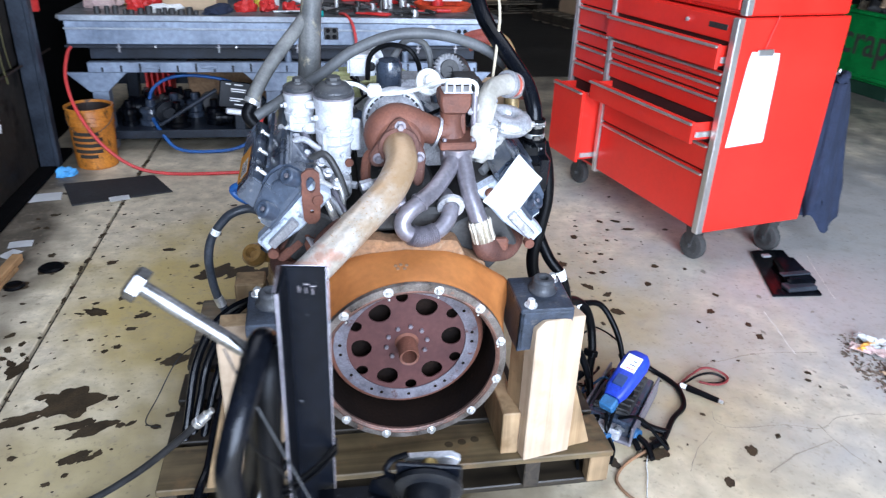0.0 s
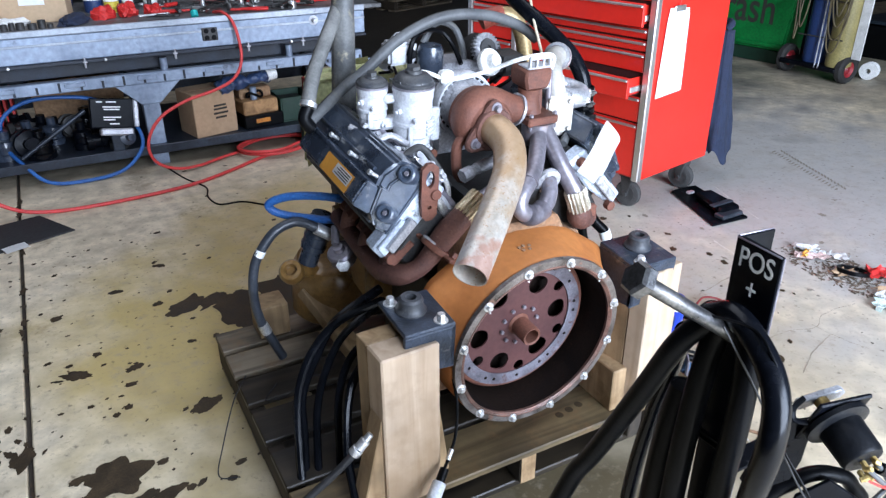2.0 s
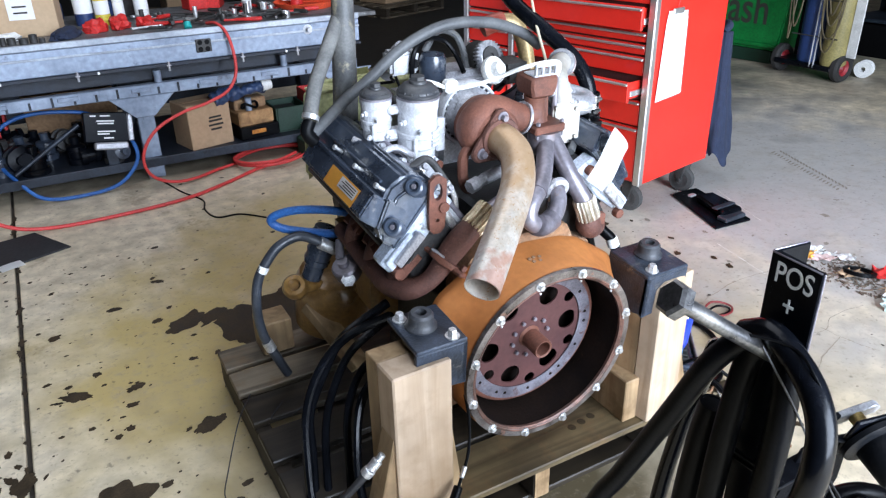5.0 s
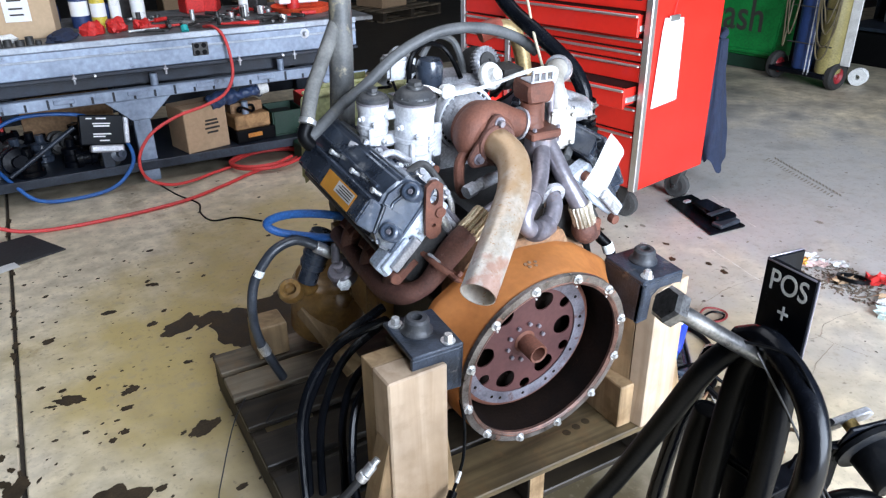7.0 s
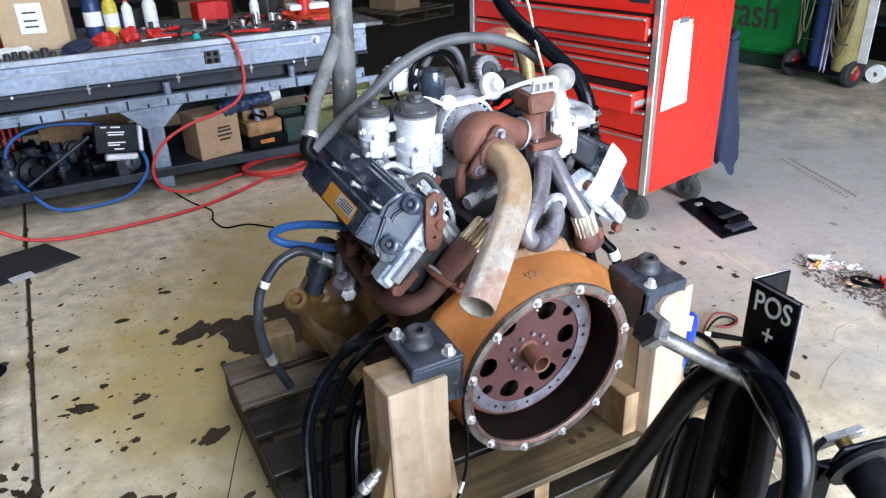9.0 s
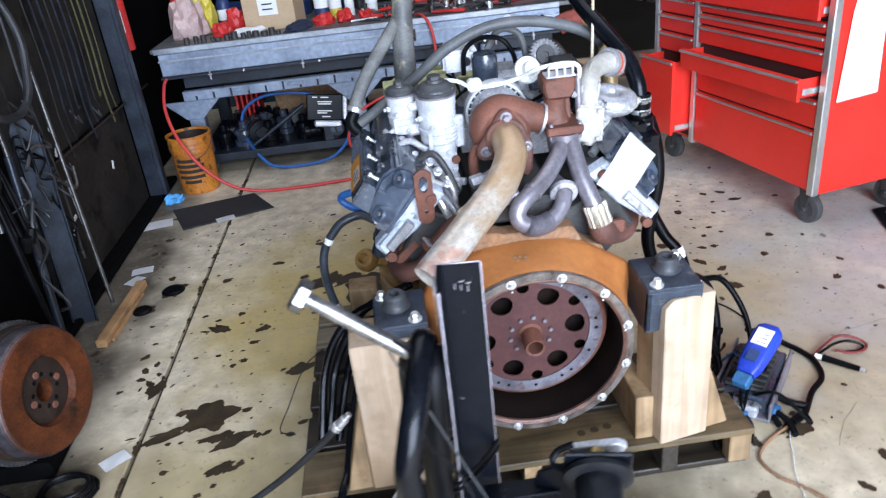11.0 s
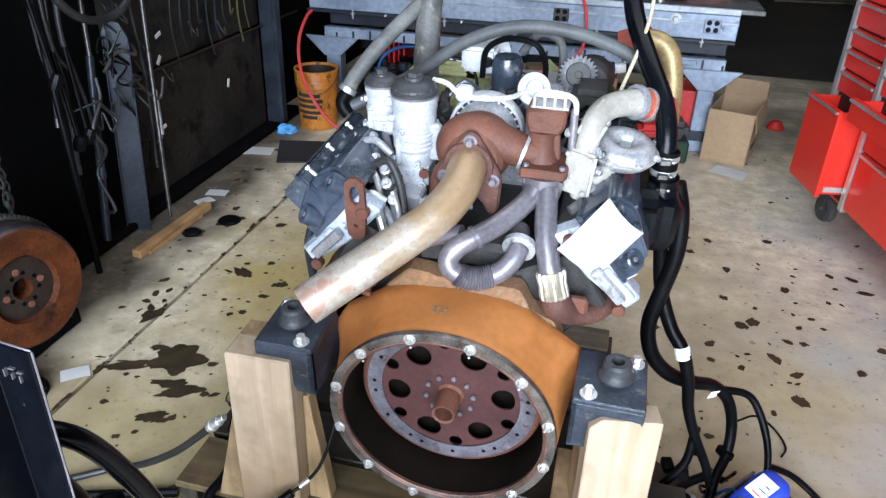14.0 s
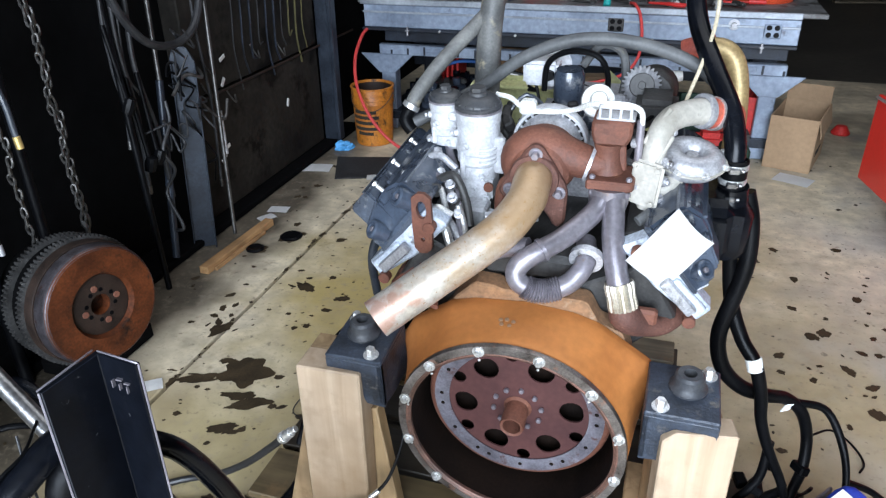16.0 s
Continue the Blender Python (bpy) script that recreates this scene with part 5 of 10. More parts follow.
bm = lathe([(0.026, -0.007), (0.040, -0.007), (0.042, 0.0), (0.040, 0.007), (0.026, 0.007)], (-0.212, 0.1575, 0.243), (0.65, 0.02, 0.76), 24, closed=True)
fm = Matrix.Translation((-0.212, 0.1575, 0.243)) @ Vector((0.65, 0.02, 0.76)).to_track_quat("Z", "Y").to_matrix().to_4x4()
box((-0.062, -0.020, -0.008), (0.062, 0.020, 0.004), 0.005, fm @ pose(0, 0, 0, 0, 0, 25), bm)
for u in (-0.05, 0.05):
    hexbolt(fm @ pose(0, 0, 0, 0, 0, 25) @ Vector((u, 0, 0.004)), (0.65, 0.02, 0.76), 0.008, 0.012, False, bm)
ep("manifold_flange", bm, M_CASTRUST, "rusted two-bolt manifold flange", lman)
ep("flange_tag", box((-0.02, -0.016, 0.0045), (0.016, 0.012, 0.011), 0.003, fm @ pose(0.0, 0.03, 0, 0, 0, 25)), M_ALU, "pale worn clamp face", lman)
ep("left_sleeve", pleated((-0.088, 0.172, 0.343), (-0.142, 0.162, 0.308), 0.0265), M_BRAID, "braided flexible sleeve")
ep("left_stub", tube([(-0.095, 0.165, 0.333), (-0.05, 0.17, 0.352), (0.0, 0.165, 0.362)], 0.021, 16), M_STEELPIPE)
ep("fitting", merge(lathe([(0, 0), (0.017, 0), (0.017, 0.03), (0.013, 0.034), (0.013, 0.06), (0, 0.06)], (-0.105, 0.235, 0.372), (0.9, 0.2, 0.15), 6), rod((-0.06, 0.245, 0.38), (0.0, 0.26, 0.385), 0.015)), M_ALU, "dull threaded fitting")

# charge-air duct and doughnut on the right
duct = ep("charge_duct", tube([(0.214, 0.300, 0.410), (0.214, 0.302, 0.455), (0.214, 0.318, 0.503), (0.220, 0.348, 0.545), (0.240, 0.386, 0.566), (0.275, 0.425, 0.567), (0.31, 0.455, 0.560)], lambda s: 0.0205 + 0.0075 * s, 24), M_ALUDUCT, "pale cast charge-air duct")
bm = box((-0.034, -0.006, -0.045), (0.034, 0.006, 0.045), 0.006, pose(0.206, 0.288, 0.466, -12, 0, -28), segments=2)
for u, v in ((-0.025, -0.034), (0.025, -0.034), (-0.025, 0.034), (0.025, 0.034)):
    hexbolt(pose(0.206, 0.288, 0.466, -12, 0, -28) @ Vector((u, -0.006, v)), pose(0, 0, 0, -12, 0, -28) @ Vector((0, -1, 0)), 0.006, 0.006, False, bm)
ep("duct_flange", bm, M_ALUDUCT, "cast flange plate with bolts", duct)
for p, q in (((0.214, 0.282, 0.420), (0.214, 0.292, 0.505)), ((0.192, 0.325, 0.535), (0.236, 0.372, 0.592)), ((0.222, 0.296, 0.508), (0.246, 0.345, 0.545))):
    ep("duct_rib", rod(p, q, 0.005, n=8), M_ALUDUCT, parent=duct)
ep("duct_ring", lathe([(0.028, -0.006), (0.036, -0.006), (0.037, 0.0), (0.036, 0.006), (0.028, 0.006)], (0.300, 0.447, 0.563), (1, 0.85, -0.2), 28, closed=True), M_ALU, "cast end ring", duct)
for p, d in (((0.238, 0.298, 0.470), (1, -0.6, 0)), ((0.240, 0.31, 0.505), (1, -0.6, 0)), ((0.195, 0.30, 0.455), (-0.6, -1, 0)), ((0.232, 0.292, 0.435), (0.6, -1, 0)), ((0.240, 0.365, 0.546), (1, -0.6, 0.2))):
    bm = rod(Vector(p) - 0.02 * Vector(d).normalized(), Vector(p) + 0.004 * Vector(d).normalized(), 0.011)
    ep("duct_bolt", hexbolt(Vector(p) + 0.004 * Vector(d).normalized(), d, 0.0065, 0.008, True, bm), M_ALU, "bolt boss with a zinc bolt", duct)
ep("hose_coupling", tube([(0.303, 0.450, 0.560), (0.335, 0.475, 0.548), (0.36, 0.51, 0.53)], 0.0315, 18), M_REDSIL, "red silicone coupling")
ep("coupling_clamp", lathe([(0.0315, -0.006), (0.035, -0.006), (0.035, 0.006), (0.0315, 0.006)], (0.322, 0.464, 0.553), (1, 0.85, -0.4), 28, closed=True), M_ZINC, "band clamp")
ep("gold_pipe", tube([(0.300, 0.76, 0.600), (0.335, 0.755, 0.600), (0.362, 0.745, 0.580), (0.378, 0.73, 0.535), (0.386, 0.715, 0.47), (0.388, 0.70, 0.40), (0.385, 0.69, 0.34)], 0.024, 18), M_GOLD, "tarnished gold-tinted charge pipe")
ep("pipe_coupling", tube([(0.25, 0.77, 0.585), (0.28, 0.765, 0.597), (0.315, 0.76, 0.602)], 0.028, 16), M_REDSIL, "red silicone coupling")
ax_d = Vector((0.06, -0.13, 0.99)).normalized()
ax_u = ax_d.cross(Vector((0, 1, 0))).normalized()
ax_v = ax_d.cross(ax_u)
ep("compressor_scroll", tube([Vector((0.288, 0.378, 0.487)) + (0.043 * math.cos(a)) * ax_u + (0.041 * math.sin(a)) * ax_v for a in [radians(-150 + 30 * i) for i in range(13)]], lambda s: 0.0215 + 0.0060 * math.sin(math.pi * s), 20), M_ALU, "silver cast compressor scroll")
ep("scroll_hub", lathe([(0, -0.022), (0.04, -0.022), (0.04, 0.000), (0.030, 0.004), (0.014, 0.002), (0.012, 0.012), (0, 0.013)], (0.288, 0.378, 0.487), ax_d, 28), M_ALU, "dished silver centre of the scroll")
ep("scroll_seam", lathe([(0.060, -0.004), (0.0705, -0.003), (0.0705, 0.001), (0.060, 0.002)], (0.288, 0.378, 0.487), ax_d, 40, closed=True), M_ALUDUCT, "raised casting seam round the scroll")
for k in range(7):
    a = radians(20 + 48 * k)
    ep("scroll_bolt", hexbolt(Vector((0.288, 0.378, 0.487)) + 0.069 * (math.cos(a) * ax_u + math.sin(a) * ax_v), ax_d, 0.0055, 0.007), M_ZINC, "small zinc bolt")
ep("scroll_neck", tube([(0.262, 0.345, 0.455), (0.245, 0.325, 0.445), (0.222, 0.312, 0.44)], 0.019, 14), M_ALUDUCT, parent=duct)
ep("duct_foot", box((0.19, 0.335, 0.375), (0.25, 0.40, 0.42), 0.012, segments=2), M_ALU)
ep("shroud", box((0.27, 0.30, 0.27), (0.405, 0.62, 0.425), 0.035, segments=3), M_BLACKGLOSS, "black plastic shroud")
ep("air_tank", lathe([(0, 0), (0.05, 0.004), (0.056, 0.02), (0.056, 0.10), (0.04, 0.125), (0.036, 0.16), (0, 0.16)], (0.374, 0.405, 0.265), (0, 0, 1), 28), M_BLACKGLOSS, "black moulded hose neck")

# things on top of the intake
ep("actuator_can", lathe([(0, 0), (0.034, 0), (0.036, 0.01), (0.036, 0.065), (0.03, 0.078), (0, 0.08)], (0.0, 0.615, 0.50), (0, 0, 1), 28), M_COVER, "black actuator can")
ep("breather_disc", lathe([(0, -0.02), (0.02, -0.02), (0.024, -0.012), (0.034, -0.008), (0.036, 0.0), (0.034, 0.008), (0.02, 0.012), (0.016, 0.03), (0, 0.03)], (0.086, 0.45, 0.568), (0.2, -1, 0.5), 32), M_WHITEPART, "white breather disc")
bm = bmesh.new()
pm = Matrix.Translation((0.165, 0.60, 0.555)) @ Vector((0.15, -1, 0.35)).to_track_quat("Z", "Y").to_matrix().to_4x4()
rim = [(0.044 if i % 4 in (0, 1) else 0.0375, 2 * math.pi * i / 104) for i in range(104)]
low = [bm.verts.new(pm @ Vector((r * math.cos(a), r * math.sin(a), -0.011))) for r, a in rim]
top = [bm.verts.new(pm @ Vector((r * math.cos(a), r * math.sin(a), 0.011))) for r, a in rim]
bm.faces.new(low[::-1])
bm.faces.new(top)
for i in range(104):
    j = (i + 1) % 104
    bm.faces.new((low[i], low[j], top[j], top[i]))
pul = ep("toothed_pulley", bm, M_ALU, "pale toothed pulley")
ep("pulley_face", lathe([(0, 0), (0.008, 0), (0.009, 0.004), (0.026, 0.004), (0.028, 0.0), (0.0, -0.002)], pm @ Vector((0, 0, 0.012)), (0.15, -1, 0.35), 28), M_BLOCKGREY, "dark pulley web", pul)
ep("alternator", merge(lathe([(0, 0), (0.05, 0), (0.055, 0.012), (0.055, 0.08), (0.045, 0.095), (0, 0.1)], (0.185, 0.62, 0.525), (0.1, 1, -0.1), 24), box((0.16, 0.5, 0.50), (0.25, 0.60, 0.555), 0.014, segments=2)), M_BLOCKGREY, "dark alternator body")
ep("white_line", tube([(-0.135, 0.45, 0.568), (-0.10, 0.44, 0.565), (-0.06, 0.41, 0.553), (0.0, 0.40, 0.556), (0.05, 0.375, 0.575), (0.085, 0.325, 0.608), (0.125, 0.300, 0.622), (0.165, 0.300, 0.620), (0.184, 0.308, 0.605), (0.186, 0.318, 0.575), (0.184, 0.320, 0.55)], 0.0055, 8), M_WHITEPART, "white fuel line")
bm = box((0.104, 0.293, 0.612), (0.170, 0.303, 0.620), 0.003)
box((0.100, 0.293, 0.590), (0.174, 0.340, 0.5945), 0.002, bm=bm)
for k in range(4):
    box((0.104 + 0.0195 * k, 0.293, 0.592), (0.1095 + 0.0195 * k, 0.302, 0.614), 0.0015, bm=bm)
ep("line_manifold", bm, M_ALUBRIGHT, "pale line bracket")
ep("line_clip", box((-0.075, 0.405, 0.54), (-0.04, 0.435, 0.572), 0.006), M_WHITEPART)
ep("sensor_wire", tube([(-0.06, 0.62, 0.52), (-0.055, 0.62, 0.58), (-0.03, 0.63, 0.605), (0.01, 0.65, 0.61), (0.06, 0.66, 0.595), (0.085, 0.64, 0.56), (0.09, 0.60, 0.52)], 0.007, 8), M_BLACK, "black sensor lead")
ep("grey_lead", tube([(0.02, 0.70, 0.56), (0.06, 0.70, 0.612), (0.11, 0.69, 0.60), (0.125, 0.66, 0.55), (0.12, 0.63, 0.5)], 0.010, 8), M_GREYHOSE, "grey breather hose")
ep("oil_filler", lathe([(0, 0), (0.03, 0), (0.03, 0.08), (0.036, 0.082), (0.036, 0.1), (0, 0.1)], (-0.075, 0.76, 0.50), (0.25, -0.5, 0.5), 24), M_ALUBRIGHT, "pale filler neck")
rnd = random.Random(11)
for k in range(16):
    x, y = rnd.uniform(-0.14, 0.2), rnd.uniform(0.42, 0.72)
    z = 0.455 + rnd.uniform(0, 0.05)
    m = pose(x, y, z, rnd.uniform(-30, 30), rnd.uniform(-30, 30), rnd.uniform(0, 180))
    bm = box((-0.02, -0.012, -0.012), (0.02, 0.012, 0.012), 0.004, m)
    rod(m @ Vector((0.018, 0, 0)), m @ Vector((0.036, 0, 0.004)), 0.007, n=10, bm=bm)
    ep("connector", bm, rnd.choice((M_COVER, M_BLOCKGREY, M_ALU, M_COVER)))
for k in range(9):
    x, y = rnd.uniform(-0.2, 0.2), rnd.uniform(0.4, 0.7)
    pts = [(x, y, 0.46)]
    for i in range(4):
        pts.append((pts[-1][0] + rnd.uniform(-0.05, 0.07), pts[-1][1] + rnd.uniform(-0.04, 0.05), 0.47 + rnd.uniform(0, 0.07)))
    ep("wire", tube(pts, rnd.choice((0.004, 0.005, 0.007)), 7, 4), rnd.choice((M_BLACK, M_BLACK, M_GREYHOSE, M_COVER)))
# fuel rail and linkages beside the left filter
for pts, r, mm in (([(-0.30, 0.46, 0.445), (-0.26, 0.40, 0.43), (-0.22, 0.33, 0.405), (-0.19, 0.27, 0.385)], 0.009, M_ALU), ([(-0.28, 0.36, 0.44), (-0.24, 0.35, 0.455), (-0.20, 0.34, 0.43)], 0.008, M_ALU),
                   ([(-0.23, 0.30, 0.42), (-0.19, 0.29, 0.44), (-0.16, 0.27, 0.40), (-0.14, 0.235, 0.35)], 0.009, M_BLOCKGREY), ([(-0.21, 0.26, 0.36), (-0.17, 0.23, 0.335), (-0.14, 0.2, 0.30)], 0.010, M_ALU),
                   ([(-0.25, 0.52, 0.46), (-0.24, 0.42, 0.445), (-0.2, 0.36, 0.40)], 0.009, M_STEELPIPE), ([(0.2, 0.25, 0.40), (0.24, 0.28, 0.42), (0.29, 0.31, 0.415), (0.33, 0.34, 0.40)], 0.011, M_GREYHOSE),
                   ([(0.21, 0.24, 0.36), (0.25, 0.26, 0.36), (0.30, 0.30, 0.36)], 0.012, M_BLOCKGREY)):
    ep("pipework", tube(pts, r, 10), mm)
for x, y, z in ((-0.235, 0.34, 0.415), (-0.20, 0.30, 0.41), (-0.185, 0.26, 0.40), (-0.26, 0.40, 0.435), (-0.165, 0.24, 0.375)):
    ep("linkage_nut", lathe([(0, 0), (0.012, 0), (0.012, 0.016), (0.007, 0.018), (0.007, 0.026), (0, 0.026)], (x, y, z), (0.1, -0.7, 0.6), 8), M_ALU)

for pts, r in (([(-0.255, 0.30, 0.405), (-0.215, 0.27, 0.415), (-0.195, 0.24, 0.385)], 0.007), ([(-0.24, 0.225, 0.378), (-0.205, 0.215, 0.402), (-0.175, 0.22, 0.385)], 0.006), ([(-0.195, 0.225, 0.36), (-0.18, 0.205, 0.33), (-0.165, 0.20, 0.295)], 0.010), ([(-0.165, 0.235, 0.40), (-0.15, 0.225, 0.36), (-0.148, 0.22, 0.325)], 0.0065)):
    ep("injector_pipe", tube(pts, r, 10), M_ZINC, "bright bent injector pipe")
ep("line_bracket", prism([(-0.258, 0.428), (-0.215, 0.428), (-0.205, 0.405), (-0.225, 0.395), (-0.235, 0.410), (-0.258, 0.410)], 0.262, 0.270, 0.002), M_BLOCKGREY, "dark line bracket")

# fan behind the front cover
bm = rod((-0.02, 0.93, 0.22), (-0.02, 0.98, 0.22), 0.06)
for k in range(8):
    a0 = 2 * math.pi * k / 8 + 0.3
    vs = []
    for r, w, tw in ((0.05, 0.12, 0.02), (0.15, 0.3, 0.03), (0.25, 0.34, 0.03)):
        for sgn in (-1, 1):
            a = a0 + sgn * w / 2
            vs.append(bm.verts.new((-0.02 + r * math.cos(a), 0.955 + sgn * tw, 0.22 + r * math.sin(a))))
    for i in (0, 2):
        bm.faces.new((vs[i], vs[i + 1], vs[i + 3], vs[i + 2]))
ep("cooling_fan", bm, M_FAN, "yellowed plastic cooling fan")

ep("sump_bowl", lathe([(0, -0.23), (0.100, -0.23), (0.114, -0.215), (0.117, -0.10), (0.115, -0.055), (0.104, -0.030), (0.084, -0.020), (0.0, -0.016)], (-0.265, 0.745, -0.07), (0.06, -0.1, 1), 44), M_OILPAN, "oily brown sump bowl")
ep("sump_upper", box((-0.26, 0.45, -0.12), (-0.05, 0.76, 0.12), 0.03, segments=2), M_OILPAN, "oily brown upper sump")
f0, f1 = Vector((-0.312, 0.65, 0.112)), Vector((-0.372, 0.652, -0.04))
bm = rod(f0, f0.lerp(f1, 0.7), 0.036, n=28)
rod(f0.lerp(f1, 0.68), f1, 0.029, n=24, bm=bm)
for k in range(4):
    lathe([(0.034, -0.004), (0.0385, -0.003), (0.0385, 0.003), (0.034, 0.004)], f0.lerp(f1, 0.1 + 0.17 * k), f1 - f0, 28, bm, closed=True)
ep("spin_on_filter", bm, M_COVER, "blue-black spin-on filter")
ep("drain_valve", merge(lathe([(0, -0.03), (0.022, -0.03), (0.036, -0.012), (0.038, 0.01), (0.030, 0.026), (0.018, 0.028), (0.014, 0.005), (0, 0.005)], (-0.418, 0.66, -0.065), (-0.3, -0.6, 0.75), 24), rod((-0.41, 0.67, -0.075), (-0.33, 0.70, -0.105), 0.018)), M_OILPAN, "oily brass-brown drain valve")

ep("fan_shroud", merge(prism([(-0.30, 0.20), (-0.29, 0.44), (-0.24, 0.475), (-0.04, 0.475), (0.02, 0.44), (0.02, 0.20)], 0.83, 0.845, 0.004), box((-0.29, 0.78, 0.455), (0.01, 0.83, 0.465), 0.003)), M_FAN, "yellowed plastic fan shroud")
whb = ep("relay_box", box((-0.115, 0.63, 0.525), (-0.03, 0.69, 0.585), 0.008, segments=2), M_ALUBRIGHT, "pale relay box")
ep("relay_knob", lathe([(0, 0), (0.014, 0), (0.012, 0.012), (0, 0.012)], (-0.05, 0.63, 0.555), (0, -1, 0.1), 8), M_BLACK, "black knob", whb)

# ---- hoses on the engine ----
ep("coolant_hose", tube([(-0.376, 0.543, 0.478), (-0.365, 0.56, 0.505), (-0.335, 0.60, 0.55), (-0.294, 0.64, 0.598), (-0.198, 0.744, 0.70), (-0.165, 0.79, 0.77), (-0.15, 0.82, 0.86)], 0.0185, 16), M_PALEHOSE, "dusty grey coolant hose")
ep("hose_elbow", tube([(-0.372, 0.535, 0.425), (-0.384, 0.536, 0.440), (-0.388, 0.539, 0.457), (-0.376, 0.545, 0.478)], 0.0165, 16), M_BLACK, "black moulded hose elbow")
ep("elbow_collar", lathe([(0.0175, -0.006), (0.0215, -0.006), (0.0215, 0.006), (0.0175, 0.006)], (-0.374, 0.545, 0.485), (0.4, 0.35, 0.7), 24, closed=True), M_ZINC, "zinc hose clip")
ep("hanging_hose", tube([(-0.225, 0.70, 0.36), (-0.222, 0.695, 0.45), (-0.218, 0.70, 0.56), (-0.212, 0.71, 0.66), (-0.20, 0.74, 0.76), (-0.185, 0.78, 0.84), (-0.15, 0.82, 0.88)], lambda s: 0.036 - 0.012 * s, 18), M_PALEHOSE, "wide grey bypass hose")
ep("arch_hose", tube([(-0.37, 0.55, 0.44), (-0.31, 0.58, 0.468), (-0.25, 0.60, 0.502), (-0.19, 0.60, 0.540), (-0.109, 0.60, 0.602), (-0.011, 0.60, 0.645), (0.08, 0.60, 0.656), (0.181, 0.60, 0.643), (0.274, 0.60, 0.609), (0.33, 0.59, 0.57)], 0.0148, 14), M_GREYHOSE, "long grey breather hose arched over the engine")
ep("radiator_hose", tube([(0.376, 0.405, 0.36), (0.374, 0.40, 0.42), (0.372, 0.402, 0.47), (0.368, 0.42, 0.515), (0.352, 0.465, 0.565), (0.31, 0.55, 0.625), (0.272, 0.65, 0.682), (0.255, 0.72, 0.75), (0.25, 0.76, 0.86), (0.25, 0.78, 1.0)], 0.0215, 16), M_BLACKGLOSS, "shiny black radiator hose")
for z in (0.472, 0.440, 0.408):
    clamp = ep("band_clamp", lathe([(0.0235, -0.005), (0.0275, -0.006), (0.0285, 0.0), (0.0275, 0.006), (0.0235, 0.005)], (0.374, 0.400, z), (0, 0.03, 1), 24, closed=True), M_ZINC, "bright band clamp")
    ep("worm_screw", merge(box((-0.011, -0.006, -0.006), (0.011, 0.004, 0.006), 0.002, pose(0.372, 0.370, z, 0, 0, 8)), rod((0.384, 0.372, z), (0.392, 0.373, z), 0.0045)), M_BOLTSTEEL, "worm screw housing", clamp)
ep("hose_sleeve", lathe([(0.0225, -0.05), (0.0265, -0.048), (0.0265, 0.046), (0.0225, 0.048)], (0.3745, 0.401, 0.437), (0, 0.03, 1), 28, closed=True), M_BLACK, "thick black hose sleeve")
ep("cream_wire", tube([(0.26, 0.46, 0.565), (0.29, 0.56, 0.64), (0.305, 0.62, 0.71), (0.30, 0.68, 0.80), (0.29, 0.7, 0.92)], 0.0042, 8), M_CREAM, "cream vacuum line")
for pts, r in (([(0.41, 0.43, 0.40), (0.43, 0.42, 0.33), (0.435, 0.40, 0.24), (0.42, 0.385, 0.15), (0.405, 0.37, 0.06), (0.425, 0.36, -0.02), (0.475, 0.37, -0.08), (0.54, 0.40, -0.12), (0.595, 0.44, -0.155), (0.640, 0.45, -0.20), (0.665, 0.44, -0.27), (0.665, 0.40, -0.34), (0.64, 0.34, -0.375), (0.62, 0.26, -0.395)], 0.0185),
               ([(0.385, 0.42, 0.36), (0.40, 0.41, 0.25), (0.42, 0.40, 0.14), (0.455, 0.37, 0.06), (0.49, 0.345, 0.015), (0.515, 0.335, -0.06), (0.53, 0.33, -0.14), (0.56, 0.32, -0.22), (0.60, 0.31, -0.30), (0.62, 0.30, -0.355)], 0.0165),
               ([(0.62, 0.45, -0.17), (0.70, 0.47, -0.20), (0.75, 0.42, -0.28), (0.76, 0.36, -0.36), (0.72, 0.3, -0.40)], 0.010),
               ([(0.56, 0.33, -0.20), (0.55, 0.30, -0.30), (0.50, 0.27, -0.37), (0.47, 0.22, -0.40)], 0.011)):
    ep("wiring_loom", tube(pts, lambda s, r=r: r * (1.0 - 0.38 * max(0.0, s - 0.45) / 0.55), 12), M_BLACK, "black corrugated wiring loom")
ep("loom_tape", rod((0.484, 0.349, 0.027), (0.494, 0.341, -0.002), 0.0185), M_WHITEPART, "white marker tape")
ep("loom_tag", box((-0.012, -0.002, -0.016), (0.012, 0.002, 0.016), 0.001, pose(0.60, 0.43, -0.175, 20, 0, 30)), M_PAPER, "white loom tag")
for x, y, z in ((0.55, 0.30, -0.33), (0.50, 0.24, -0.375), (0.58, 0.36, -0.30), (0.66, 0.40, -0.34), (0.52, 0.34, -0.36)):
    ep("loom_plug", box((-0.022, -0.014, -0.012), (0.022, 0.014, 0.012), 0.004, pose(x, y, z, 20 * x * 50 % 40, 10, 300 * y)), M_BLACK, "black loom plug")

